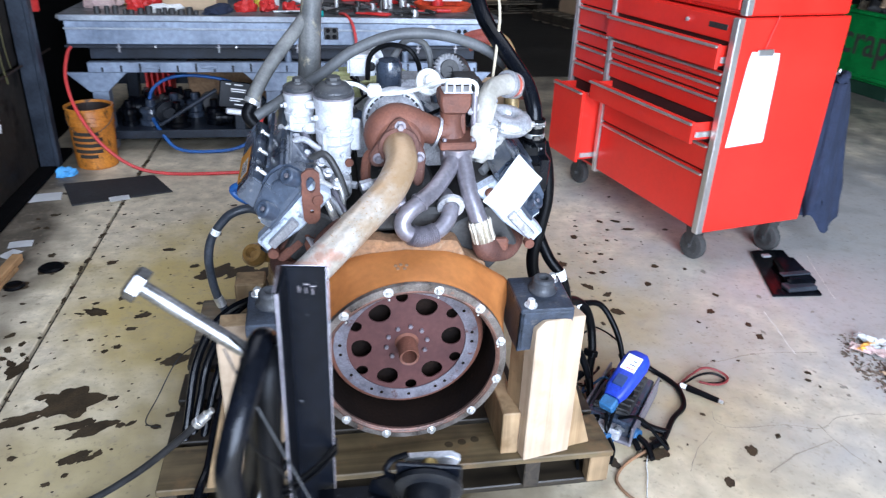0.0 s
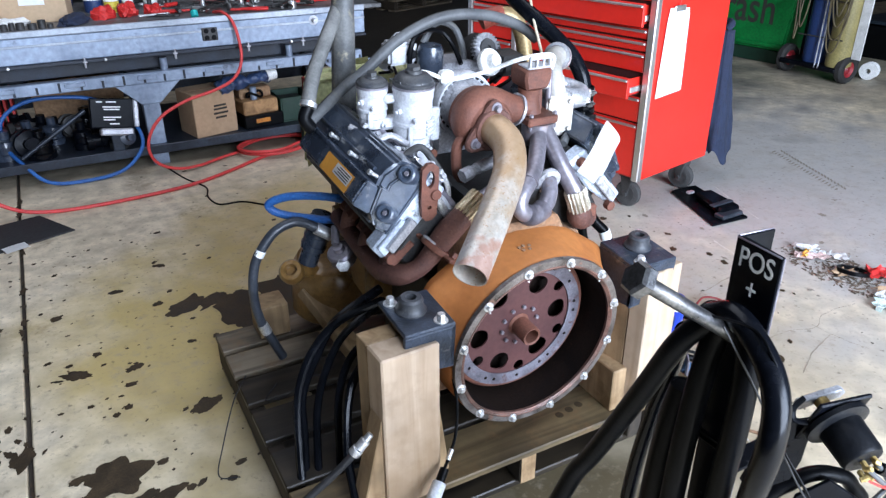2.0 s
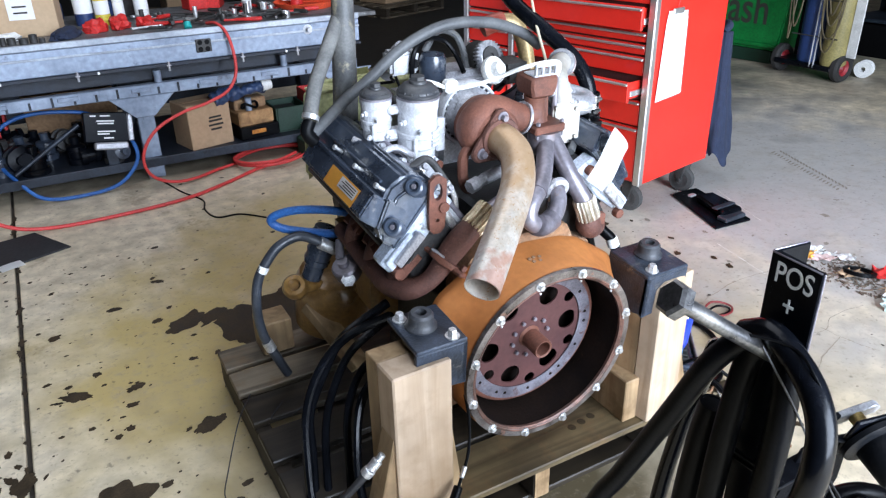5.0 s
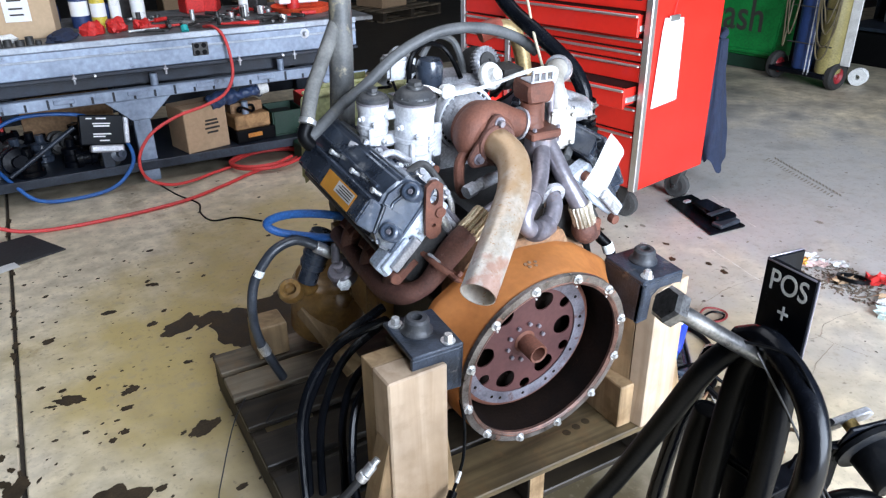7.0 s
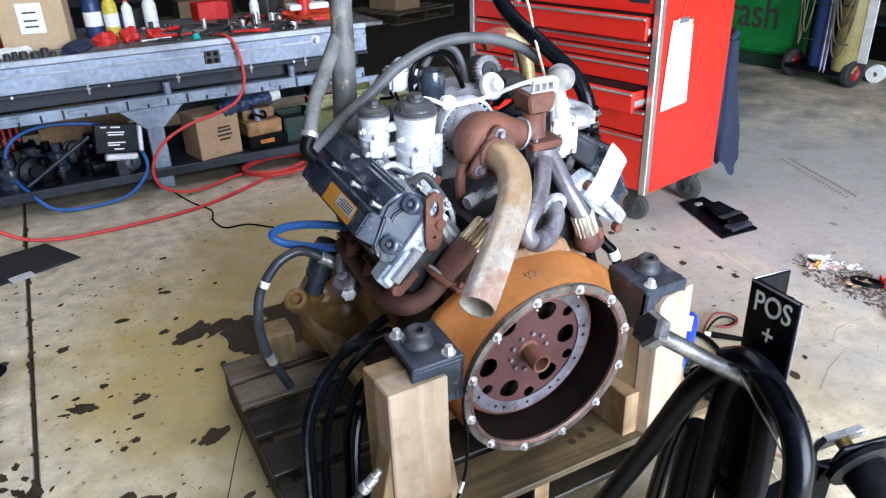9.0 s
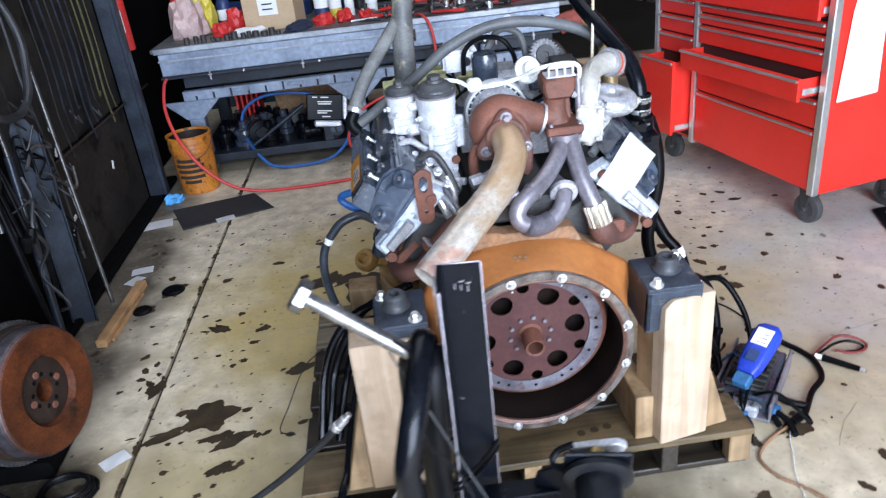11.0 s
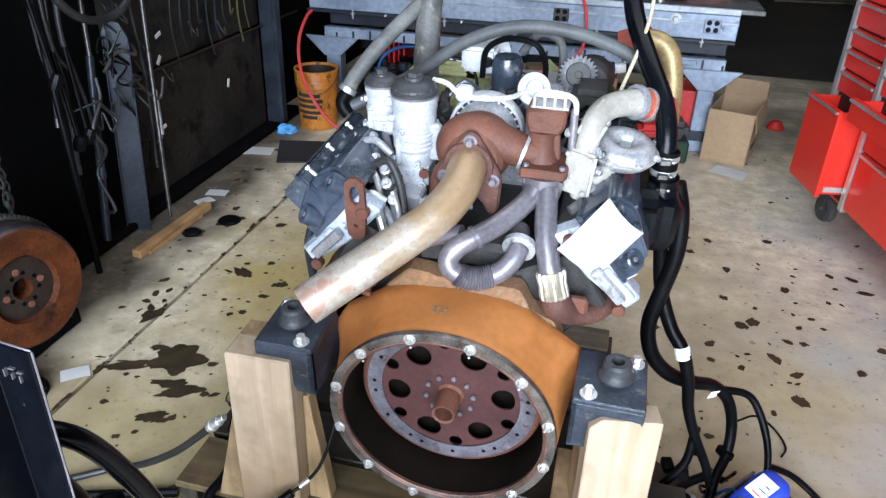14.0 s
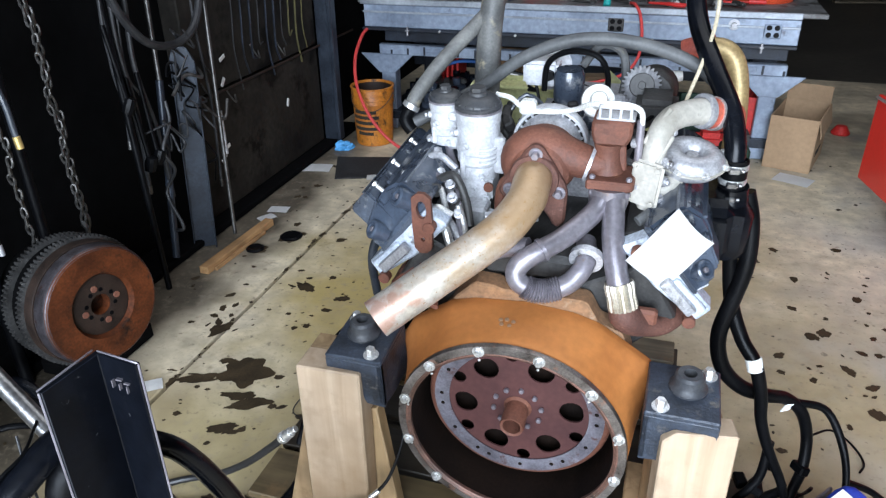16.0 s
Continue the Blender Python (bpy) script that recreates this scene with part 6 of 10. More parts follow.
# paper taped to the right valve cover
bm = bmesh.new()
rows = []
c1, c2, c3, c4 = Vector((0.188, 0.165, 0.361)), Vector((0.265, 0.178, 0.301)), Vector((0.345, 0.195, 0.402)), Vector((0.272, 0.176, 0.478))
for i in range(9):
    rows.append([])
    for j in range(9):
        u, v = i / 8, j / 8
        p = c1.lerp(c2, u).lerp(c4.lerp(c3, u), v)
        p.y -= 0.012 * math.sin(math.pi * u) * (0.4 + v) + 0.004 * math.sin(5 * v)
        rows[-1].append(bm.verts.new(p))
for i in range(8):
    for j in range(8):
        bm.faces.new((rows[i][j], rows[i + 1][j], rows[i + 1][j + 1], rows[i][j + 1]))
bmesh.ops.solidify(bm, geom=bm.faces[:], thickness=0.0008)
sheet = part("paper_sheet", bm, M_PAPER)
sheet.matrix_world = engine.matrix_world
tagged(sheet, "blank white paper sheet taped to the valve cover", "paper")

# ---- pallet and timber blocks ----
pallet = thing("pallet", pose(0.165, 2.02, 0), "weathered oil-stained wooden pallet under the engine", "pallet")
for k, (y0, y1) in enumerate(((-0.585, -0.425), (-0.41, -0.27), (-0.225, -0.09), (-0.05, 0.075), (0.10, 0.22), (0.245, 0.36))):
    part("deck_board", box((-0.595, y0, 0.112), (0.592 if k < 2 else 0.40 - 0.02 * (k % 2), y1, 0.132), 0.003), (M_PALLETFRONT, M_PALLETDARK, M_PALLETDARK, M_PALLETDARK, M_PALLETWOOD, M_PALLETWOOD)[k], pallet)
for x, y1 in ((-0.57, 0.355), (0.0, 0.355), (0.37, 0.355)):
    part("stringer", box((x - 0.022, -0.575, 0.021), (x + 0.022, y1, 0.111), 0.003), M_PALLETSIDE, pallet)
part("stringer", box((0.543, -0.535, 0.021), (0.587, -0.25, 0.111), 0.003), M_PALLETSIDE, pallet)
part("end_block", box((0.530, -0.578, 0.021), (0.589, -0.536, 0.111), 0.003), M_POSTOLD, pallet, "pale sawn block at the pallet corner")
part("end_block", box((-0.02, -0.578, 0.021), (0.025, -0.5755, 0.111), 0.001), M_POSTOLD, pallet, "pale sawn end of the middle stringer")
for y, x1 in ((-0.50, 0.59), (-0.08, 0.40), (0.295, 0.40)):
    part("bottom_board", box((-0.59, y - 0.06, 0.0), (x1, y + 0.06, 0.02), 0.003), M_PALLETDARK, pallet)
for k in range(3):
    part("nail_hole", lathe([(0, 0), (0.011, 0), (0.012, 0.0008), (0, 0.0012)], (0.150 + 0.037 * k, -0.505 + 0.006 * k, 0.132), (0, 0, 1), 12), M_OIL, pallet)

post_l = thing("timber_post", pose(-0.172, 1.425, 0.132, 0, 0, 2), "pale sawn timber post under the engine mount", "timber post", "timber posts")
part("post_face", box((-0.071, 0.0, 0), (0.071, 0.075, 0.424), 0.004), M_POSTSOAKED, post_l, "pale board with oil marks")
part("post_back", box((-0.0705, 0.0755, 0), (0.065, 0.13, 0.423), 0.002), M_POSTOLD, post_l, "darker brown board")
part("shim", box((0.01, 0.06, 0.4245), (0.055, 0.11, 0.4475), 0.002), M_PALLETWOOD, post_l)
part("gusset", prism([(-0.0715, 0.0), (-0.0715, 0.265), (-0.135, 0.0)], 0.008, 0.068, 0.003), M_POSTOLD, post_l, "sloping brown gusset")
part("side_board", prism([(0.0715, 0.0), (0.0715, 0.30), (0.085, 0.30), (0.125, 0.0)], 0.05, 0.09, 0.003), M_OFFCUT, post_l)
post_r = thing("timber_post", pose(0.566, 1.44, 0.132, 0, 0, 11), "pale sawn timber post under the engine mount", "timber post", "timber posts")
bm = prism([(-0.067, 0), (0.067, 0), (0.067, 0.425), (-0.045, 0.425), (-0.067, 0.405)], 0, 0.055, 0.003)
part("post_face", bm, M_POSTWOOD, post_r)
part("post_back", box((-0.066, 0.0555, 0), (0.05, 0.13, 0.425), 0.003), M_POSTOLD, post_r, "darker brown board")
part("shim", box((-0.05, 0.05, 0.4255), (0.03, 0.12, 0.4445), 0.002), M_PALLETWOOD, post_r)
part("gusset", prism([(0.0675, 0.0), (0.0675, 0.22), (0.14, 0.0)], 0.012, 0.05, 0.003), M_POSTOLD, post_r)
tagged(part("timber_block", box((0.445, 1.46, 0.132), (0.492, 1.66, 0.265), 0.003), M_POSTOLD), "short tan timber block beside the post", "timber block")
tagged(part("timber_block", box((0.06, 1.82, 0.132), (0.34, 2.12, 0.198), 0.004), M_PALLETWOOD), "oily timber block under the sump", "timber block")
tagged(part("timber_block", box((-0.305, 2.275, 0.1325), (-0.205, 2.375, 0.243), 0.004), M_OFFCUT), "oil-stained brown timber block on the back of the pallet", "timber block")
tagged(part("timber_strut", box((-0.03, -0.125, -0.019), (0.03, 0.125, 0.019), 0.003, pose(-0.115, 2.135, 0.2305, 42, 0, 28)), M_OFFCUT), "sloping timber strut leaning on the sump", "timber strut")
# hydraulic line beside the block
hyd = thing("hydraulic_hose", pose(0, 0, 0), "black rubber hose with crimped steel ends hanging off the engine", "hose")
part("hose_body", tube([(-0.135, 2.05, 0.568), (-0.17, 2.06, 0.595), (-0.21, 2.08, 0.607), (-0.265, 2.08, 0.592), (-0.303, 2.08, 0.555), (-0.332, 2.08, 0.51), (-0.346, 2.08, 0.45), (-0.346, 2.09, 0.38), (-0.335, 2.09, 0.31), (-0.310, 2.09, 0.24), (-0.285, 2.09, 0.175)], 0.0135, 12), M_HYDHOSE, hyd)
part("ferrule", rod((-0.160, 2.053, 0.588), (-0.118, 2.045, 0.558), 0.017), M_ZINC, hyd, "zinc crimp ferrule")
part("end_fitting", rod((-0.118, 2.045, 0.558), (-0.07, 2.04, 0.53), 0.010), M_ZINC, hyd, "zinc end fitting")
part("ferrule", rod((-0.334, 2.09, 0.305), (-0.322, 2.09, 0.272), 0.0155), M_ZINC, hyd, "zinc crimp ferrule")
part("white_band", rod((-0.311, 2.08, 0.543), (-0.322, 2.08, 0.526), 0.0148), M_WHITEPART, hyd, "white marker band")
ep("pressure_sender", merge(lathe([(0, -0.026), (0.031, -0.026), (0.038, -0.016), (0.039, 0.016), (0.034, 0.022), (0.016, 0.024), (0.014, 0.038), (0, 0.038)], (-0.318, 0.50, 0.058), (-0.35, -0.15, 0.8), 28), rod((-0.335, 0.505, 0.095), (-0.320, 0.54, 0.130), 0.012)), M_STEELPIPE, "dull metal pressure sender")
ep("sender_face", lathe([(0, 0), (0.020, 0), (0.020, 0.004), (0, 0.006)], (-0.330, 0.463, 0.050), (-0.3, -0.9, 0.3), 6), M_ZINC, "bright hexagon nut")
inv = engine.matrix_world.inverted()
ep("blue_loop", tube([inv @ Vector(p) for p in ((-0.02, 1.98, 0.655), (-0.12, 2.05, 0.675), (-0.21, 2.11, 0.672), (-0.262, 2.14, 0.648), (-0.235, 2.13, 0.618), (-0.15, 2.09, 0.600), (-0.06, 2.02, 0.600))], 0.0115, 10), M_BLUEHOSE, "loop of blue air hose")

# bundle of black hoses hanging behind the left post
for k, pts in enumerate((
        [(-0.08, 1.80, 0.50), (-0.215, 1.775, 0.455), (-0.28, 1.76, 0.38), (-0.33, 1.75, 0.28), (-0.35, 1.70, 0.20), (-0.38, 1.62, 0.09), (-0.42, 1.50, 0.015), (-0.46, 1.40, 0.013)],
        [(-0.08, 1.77, 0.48), (-0.20, 1.75, 0.43), (-0.26, 1.735, 0.36), (-0.30, 1.72, 0.26), (-0.33, 1.66, 0.16), (-0.36, 1.57, 0.05), (-0.40, 1.46, 0.013)],
        [(-0.10, 1.74, 0.50), (-0.22, 1.74, 0.475), (-0.30, 1.73, 0.41), (-0.35, 1.71, 0.31), (-0.375, 1.66, 0.19), (-0.40, 1.58, 0.06), (-0.44, 1.48, 0.014)],
        [(-0.12, 1.70, 0.44), (-0.21, 1.69, 0.40), (-0.26, 1.67, 0.30), (-0.285, 1.62, 0.17), (-0.32, 1.54, 0.05), (-0.38, 1.40, 0.013)],
        [(-0.12, 1.68, 0.42), (-0.23, 1.64, 0.36), (-0.285, 1.56, 0.24), (-0.305, 1.47, 0.165), (-0.325, 1.40, 0.135), (-0.34, 1.33, 0.04), (-0.37, 1.22, 0.012), (-0.40, 1.08, 0.012)])):
    tagged(part("rubber_hose", tube(pts, (0.0125, 0.0105, 0.0115, 0.010, 0.011)[k], 10), M_BLACKGLOSS), "black rubber hose draped beside the timber post", "hose", "black hoses beside the post")
air = thing("air_line", pose(0, 0, 0), "black air line with a chrome coupler propped against the post", "air line")
part("line", tube([(-0.30, 1.437, 0.338), (-0.36, 1.455, 0.27), (-0.47, 1.50, 0.15), (-0.60, 1.53, 0.045), (-0.72, 1.5, 0.013), (-0.95, 1.30, 0.013), (-1.2, 0.9, 0.013)], 0.0092, 10), M_WALLHOSE, air)
part("coupler", merge(merge(rod((-0.300, 1.437, 0.338), (-0.282, 1.436, 0.356), 0.012), rod((-0.284, 1.436, 0.354), (-0.270, 1.436, 0.368), 0.008)), rod((-0.312, 1.441, 0.325), (-0.30, 1.437, 0.338), 0.014)), M_ZINC, air, "chrome quick coupler")
tagged(part("thin_wire", tube([(-0.25, 4.47, 0.004), (-0.19, 4.23, 0.004), (-0.12, 4.05, 0.004), (-0.14, 3.91, 0.004), (-0.11, 3.78, 0.004), (0.0, 3.76, 0.004), (0.10, 3.65, 0.004)], 0.0045, 7), M_BLACK), "thin black wire snaking over the floor by the bench", "wire", "stray wires")
# pull solenoid in front of the post
sol = thing("pull_solenoid", pose(0, 0, 0), "silver cylinder with a thin cable lying across the pallet edge", "solenoid")
d0, d1 = Vector((-0.195, 1.335, 0.150)), Vector((-0.105, 1.402, 0.222))
part("barrel", rod(d0, d0.lerp(d1, 0.75), 0.0165, n=24), M_ALUBRIGHT, sol)
part("neck", rod(d0.lerp(d1, 0.75), d1, 0.011), M_BLACK, sol)
part("red_boot", rod(d0.lerp(d1, -0.5), d0, 0.013), M_REDPLASTIC, sol, "red rubber boot")
part("cable", tube([d1, d1.lerp(d0, -0.25), (-0.055, 1.44, 0.275), (-0.035, 1.47, 0.34), (-0.03, 1.50, 0.40)], 0.004, 8), M_BLACK, sol)
part("ball_link", rod(d1.lerp(d0, -0.15), d1.lerp(d0, -0.36), 0.006), M_ZINC, sol, "zinc ball link")
part("tail", tube([d0.lerp(d1, -0.5), (-0.27, 1.30, 0.09), (-0.33, 1.25, 0.02), (-0.4, 1.15, 0.012)], 0.005, 8), M_REDPLASTIC, sol)
for pts in ([(-0.40, 2.1, 0.138), (-0.46, 2.0, 0.14), (-0.52, 1.93, 0.05), (-0.55, 1.87, 0.006), (-0.50, 1.84, 0.006)], [(-0.2, 2.0, 0.138), (-0.27, 1.92, 0.2), (-0.33, 1.9, 0.18), (-0.38, 1.96, 0.138), (-0.33, 2.02, 0.138)]):
    tagged(part("thin_wire", tube(pts, 0.0018, 7), M_WALLHOSE), "thin grey wire straggling over the pallet", "wire", "stray wires")

# ---- test stand in the foreground ----
stand = thing("test_stand", pose(0, 0, 0), "black painted angle-iron test stand with battery cables hung on a bolt", "test stand")
ax, ay, az = -0.049, 0.778, 1.075
part("angle_post", prism([(ax, ay), (ax + 0.052, ay - 0.005), (ax + 0.052, ay - 0.011), (ax + 0.006, ay - 0.0065), (ax + 0.0, ay - 0.068), (ax - 0.006, ay - 0.068)], 0.012, az, 0.0008, "z"), M_BLACKPAINT, stand, "scuffed black angle-iron post")
for p, q in (((ax - 0.006, ay - 0.068, az), (ax - 0.003, ay - 0.002, az)), ((ax + 0.001, ay - 0.002, az), (ax + 0.052, ay - 0.008, az)), ((ax - 0.003, ay - 0.0685, az), (ax - 0.003, ay - 0.0685, 0.45)), ((ax + 0.0525, ay - 0.008, az), (ax + 0.0525, ay - 0.008, 0.45))):
    part("worn_edge", rod(p, q, 0.0011, n=6), M_STEELPIPE, stand, "edge rubbed through to bare steel")
part("foot_plate", box((-0.22, 0.62, 0.0), (0.22, 0.9, 0.012), 0.003), M_BLACKPAINT, stand)
lettering("painted_sign", "POS\n+", Matrix(((0, 0.0, -1, ax - 0.0068), (-1, 0, 0, ay - 0.037), (0, 1.30, 0, az - 0.031), (0, 0, 0, 1))), 0.0275, M_CHALK, stand, 0.0002, "hand-painted white POS plus sign", 0.0002)
for k, (u, v, hgt) in enumerate(((0.019, 0.024, 0.008), (0.025, 0.021, 0.0015), (0.0265, 0.027, 0.0065), (0.033, 0.024, 0.0015), (0.0345, 0.028, 0.008))):
    part("scratch_mark", box((ax + u, ay - 0.0135 + 0.0018, az - v - hgt), (ax + u + (0.0012 if hgt > 0.002 else 0.006), ay - 0.0080, az - v), 0), M_STEELPIPE, stand, "paint-marker scratch")
bh, be = Vector((-0.206, 0.766, 1.062)), Vector((-0.0585, 0.7376, 0.9548))
bd = (be - bh).normalized()
bolt = part("cable_bolt", rod(bh, be, 0.0092, n=24), M_BOLTSTEEL, stand, "long worn plated bolt")
part("bolt_head", lathe([(0, -0.004), (0.017, -0.004), (0.021, 0.0), (0.021, 0.012), (0, 0.014)], bh - bd * 0.008, bd, 6), M_BOLTSTEEL, bolt, "hexagon bolt head")
bx, by, bz = bh.lerp(be, 0.70)
for pts, r, mm in (
        ([(-0.070, 0.752, 0.985), (-0.082, 0.775, 0.965), (-0.096, 0.798, 0.925), (-0.100, 0.833, 0.842), (-0.106, 0.869, 0.756), (-0.118, 0.904, 0.669), (-0.131, 0.934, 0.597), (-0.16, 0.96, 0.45), (-0.19, 0.97, 0.2), (-0.2, 0.96, 0.03)], 0.0150, M_BLACK),
        ([(-0.074, 0.775, 0.975), (-0.076, 0.745, 0.992), (-0.082, 0.711, 0.987), (-0.092, 0.67, 0.965), (-0.103, 0.645, 0.934), (-0.112, 0.636, 0.888), (-0.105, 0.646, 0.82), (-0.082, 0.664, 0.76), (-0.055, 0.68, 0.69), (-0.03, 0.69, 0.5), (-0.03, 0.69, 0.03)], 0.0155, M_BLACKGLOSS),
        ([(-0.066, 0.745, 0.968), (-0.070, 0.762, 0.955), (-0.076, 0.770, 0.88), (-0.082, 0.775, 0.72), (-0.085, 0.775, 0.4), (-0.08, 0.77, 0.03)], 0.0160, M_BLACK),
        ([(-0.060, 0.752, 0.962), (-0.064, 0.735, 0.972), (-0.070, 0.715, 0.95), (-0.074, 0.708, 0.86), (-0.076, 0.712, 0.72), (-0.08, 0.715, 0.4), (-0.08, 0.715, 0.03)], 0.0155, M_BLACK)):
    part("battery_cable", tube(pts, r, 14), mm, stand, "thick black rubber battery cable")
part("cable_sleeve", tube([(-0.026, 0.836, 0.812), (-0.030, 0.842, 0.74), (-0.035, 0.845, 0.6), (-0.04, 0.845, 0.3), (-0.04, 0.845, 0.03)], lambda s: 0.0185 + 0.010 * s, 16, hollow=0.8), M_BLACK, stand, "open end of a black cable sleeve")
part("battery_cable", tube([(-0.085, 0.80, 0.94), (-0.04, 0.838, 0.90), (-0.014, 0.875, 0.80), (-0.012, 0.895, 0.72), (-0.022, 0.91, 0.553), (-0.03, 0.91, 0.3), (-0.03, 0.9, 0.03)], 0.0125, 14), M_BLACKGLOSS, stand, "thick black rubber battery cable")
for z in (0.80, 0.79, 0.60):
    part("cable_tie", tube([(ax - 0.012, ay - 0.075, z), (ax - 0.012, ay + 0.006, z + 0.004), (ax + 0.056, ay + 0.002, z + 0.006), (ax + 0.03, ay - 0.04, z + 0.002), (ax - 0.012, ay - 0.075, z)], 0.003, 6, 3), M_BLACK, stand, "black cable tie")
part("thin_lead", tube([(bx - 0.01, by, bz + 0.014), (-0.09, 0.705, 1.0), (-0.095, 0.67, 0.985), (-0.085, 0.64, 0.93), (-0.055, 0.665, 0.86), (-0.02, 0.63, 0.78), (0.01, 0.60, 0.70), (0.03, 0.6, 0.5), (0.0, 0.65, 0.03)], 0.0017, 7), M_BLACK, stand, "thin grey lead")
part("switch_arm", box((-0.02, 0.728, 0.735), (0.125, 0.760, 0.740), 0.001), M_BLACKPAINT, stand)
# keyed isolator switch on the stand
sd = Vector((-0.2, -0.93, -0.33)).normalized()
s0 = Vector((0.1265, 0.722, 0.796))
sw = part("switch_body", lathe([(0, 0), (0.028, 0), (0.030, 0.004), (0.0285, 0.050), (0.026, 0.055), (0.018, 0.058), (0, 0.058)], s0 + sd * 0.03, sd, 28), M_SWITCH, stand, "round black isolator switch")
bm = box((-0.042, -0.042, -0.003), (0.042, 0.042, 0.003), 0.002, Matrix.Translation(s0 + sd * 0.018) @ sd.to_track_quat("Z", "Y").to_matrix().to_4x4())
part("switch_plate", bm, M_BLACKPAINT, sw, "square black mounting plate")
part("switch_collar", lathe([(0, 0), (0.040, 0), (0.044, 0.003), (0.044, 0.010), (0.036, 0.014), (0, 0.014)], s0 + sd * 0.0215, sd, 36), M_SWITCH, sw, "round grey switch rim")
part("lever_guard", tube([s0 + sd * 0.016 + Vector((-0.040, 0.004, 0.0)), s0 + sd * 0.004 + Vector((-0.056, 0.006, -0.002)), s0 - sd * 0.012 + Vector((-0.052, 0.0, 0.004)), s0 - sd * 0.016 + Vector((-0.030, 0.0, 0.008))], 0.0042, 8, 4, flat=0.5), M_BLACKPAINT, sw, "bent black lever guard")
bm = prism([(-0.03, 0.672), (-0.008, 0.762), (0.02, 0.780), (0.052, 0.788), (0.049, 0.713), (0.040, 0.676), (0.0, 0.655)], -0.003, 0.003, 0.001)
bmesh.ops.transform(bm, matrix=pose(0.06, 0.744, 0, 0, 0, -29.8), verts=bm.verts)
part("switch_bracket", bm, M_BLACKPAINT, stand, "folded black bracket behind the switch")
bm = prism([(0.030, 0.655), (0.072, 0.686), (0.134, 0.640), (0.120, 0.50), (0.020, 0.50)], -0.003, 0.003, 0.001)
bmesh.ops.transform(bm, matrix=pose(0.07, 0.725, 0, 0, 0, -29.8), verts=bm.verts)
part("gusset_plate", bm, M_BLACKPAINT, stand, "black steel gusset below the switch")
part("battery_cable", tube([(0.035, 0.77, 0.03), (0.05, 0.765, 0.40), (0.070, 0.752, 0.59), (0.090, 0.741, 0.635), (0.108, 0.731, 0.653), (0.130, 0.718, 0.672), (0.158, 0.702, 0.674), (0.190, 0.686, 0.65), (0.215, 0.67, 0.55), (0.22, 0.66, 0.03)], 0.0115, 12), M_BLACK, stand, "thick black rubber battery cable")
part("thin_lead", tube([(-0.115, 0.722, 1.0), (-0.100, 0.709, 0.967), (-0.074, 0.694, 0.916), (-0.040, 0.675, 0.842), (-0.005, 0.655, 0.77), (0.032, 0.633, 0.698), (0.06, 0.62, 0.6), (0.08, 0.62, 0.03)], 0.0013, 8), M_WALLHOSE, stand, "thin grey lead")
part("switch_spindle", rod(s0 - sd * 0.012, s0 + sd * 0.018, 0.010), M_BRASS, sw, "dull brass spindle")
bm = prism([(-0.036, -0.006), (-0.03, -0.011), (0.0, -0.009), (0.034, -0.012), (0.04, 0.0), (0.03, 0.011), (0.0, 0.011), (-0.034, 0.008)], -0.005, 0.005, 0.0015, "z")
bmesh.ops.transform(bm, matrix=Matrix.Translation(s0 - sd * 0.014) @ sd.to_track_quat("Z", "Y").to_matrix().to_4x4() @ pose(0, 0, 0, 0, 0, 10), verts=bm.verts)
part("switch_lever", bm, M_ALU, sw, "worn grey switch lever")
s1 = s0 + sd * 0.088
for k in range(5):
    a = 2 * math.pi * k / 5
    q = s1 + Vector((0.014 * math.cos(a), 0, 0.014 * math.sin(a)))
    part("terminal", rod(q, q + sd * 0.016, 0.0036, n=8), M_BRASS, sw, "brass terminal")
for k, (mid, low, r, mm, lb) in enumerate((((0.222, 0.628, 0.712), (0.279, 0.592, 0.625), 0.0088, M_BLACKGLOSS, "thick black switch cable"), ((0.190, 0.640, 0.690), (0.166, 0.656, 0.611), 0.0034, M_GREYHOSE, "grey switch wire"), ((0.200, 0.638, 0.685), (0.190, 0.645, 0.611), 0.0034, M_GREYHOSE, "grey switch wire"), ((0.214, 0.630, 0.690), (0.224, 0.621, 0.618), 0.0017, M_REDPLASTIC, "thin red switch wire"), ((0.216, 0.628, 0.688), (0.234, 0.619, 0.618), 0.0015, M_REDPLASTIC, "thin red switch wire"))):
    a = 2 * math.pi * k / 5
    q = s1 + Vector((0.014 * math.cos(a), 0, 0.014 * math.sin(a)))
    mid, low = Vector(mid), Vector(low)
    part("switch_wire", tube([q + sd * 0.013, (q + sd * 0.03).lerp(mid, 0.4), mid, mid.lerp(low, 0.5) + Vector((0.006 if r > 0.004 else 0.0, 0, 0.008)), low, low + Vector((0.0, 0.0, -0.2)), (low.x, low.y + 0.02, 0.012)], r, 8), mm, sw, lb)
    part("wire_lug", box((-0.006, -0.004, -0.003), (0.006, 0.004, 0.003), 0.001, Matrix.Translation(q + sd * 0.012) @ pose(0, 0, 0, 20 * k, 30, 50 * k)), M_BRASS, sw, "brass wire lug")

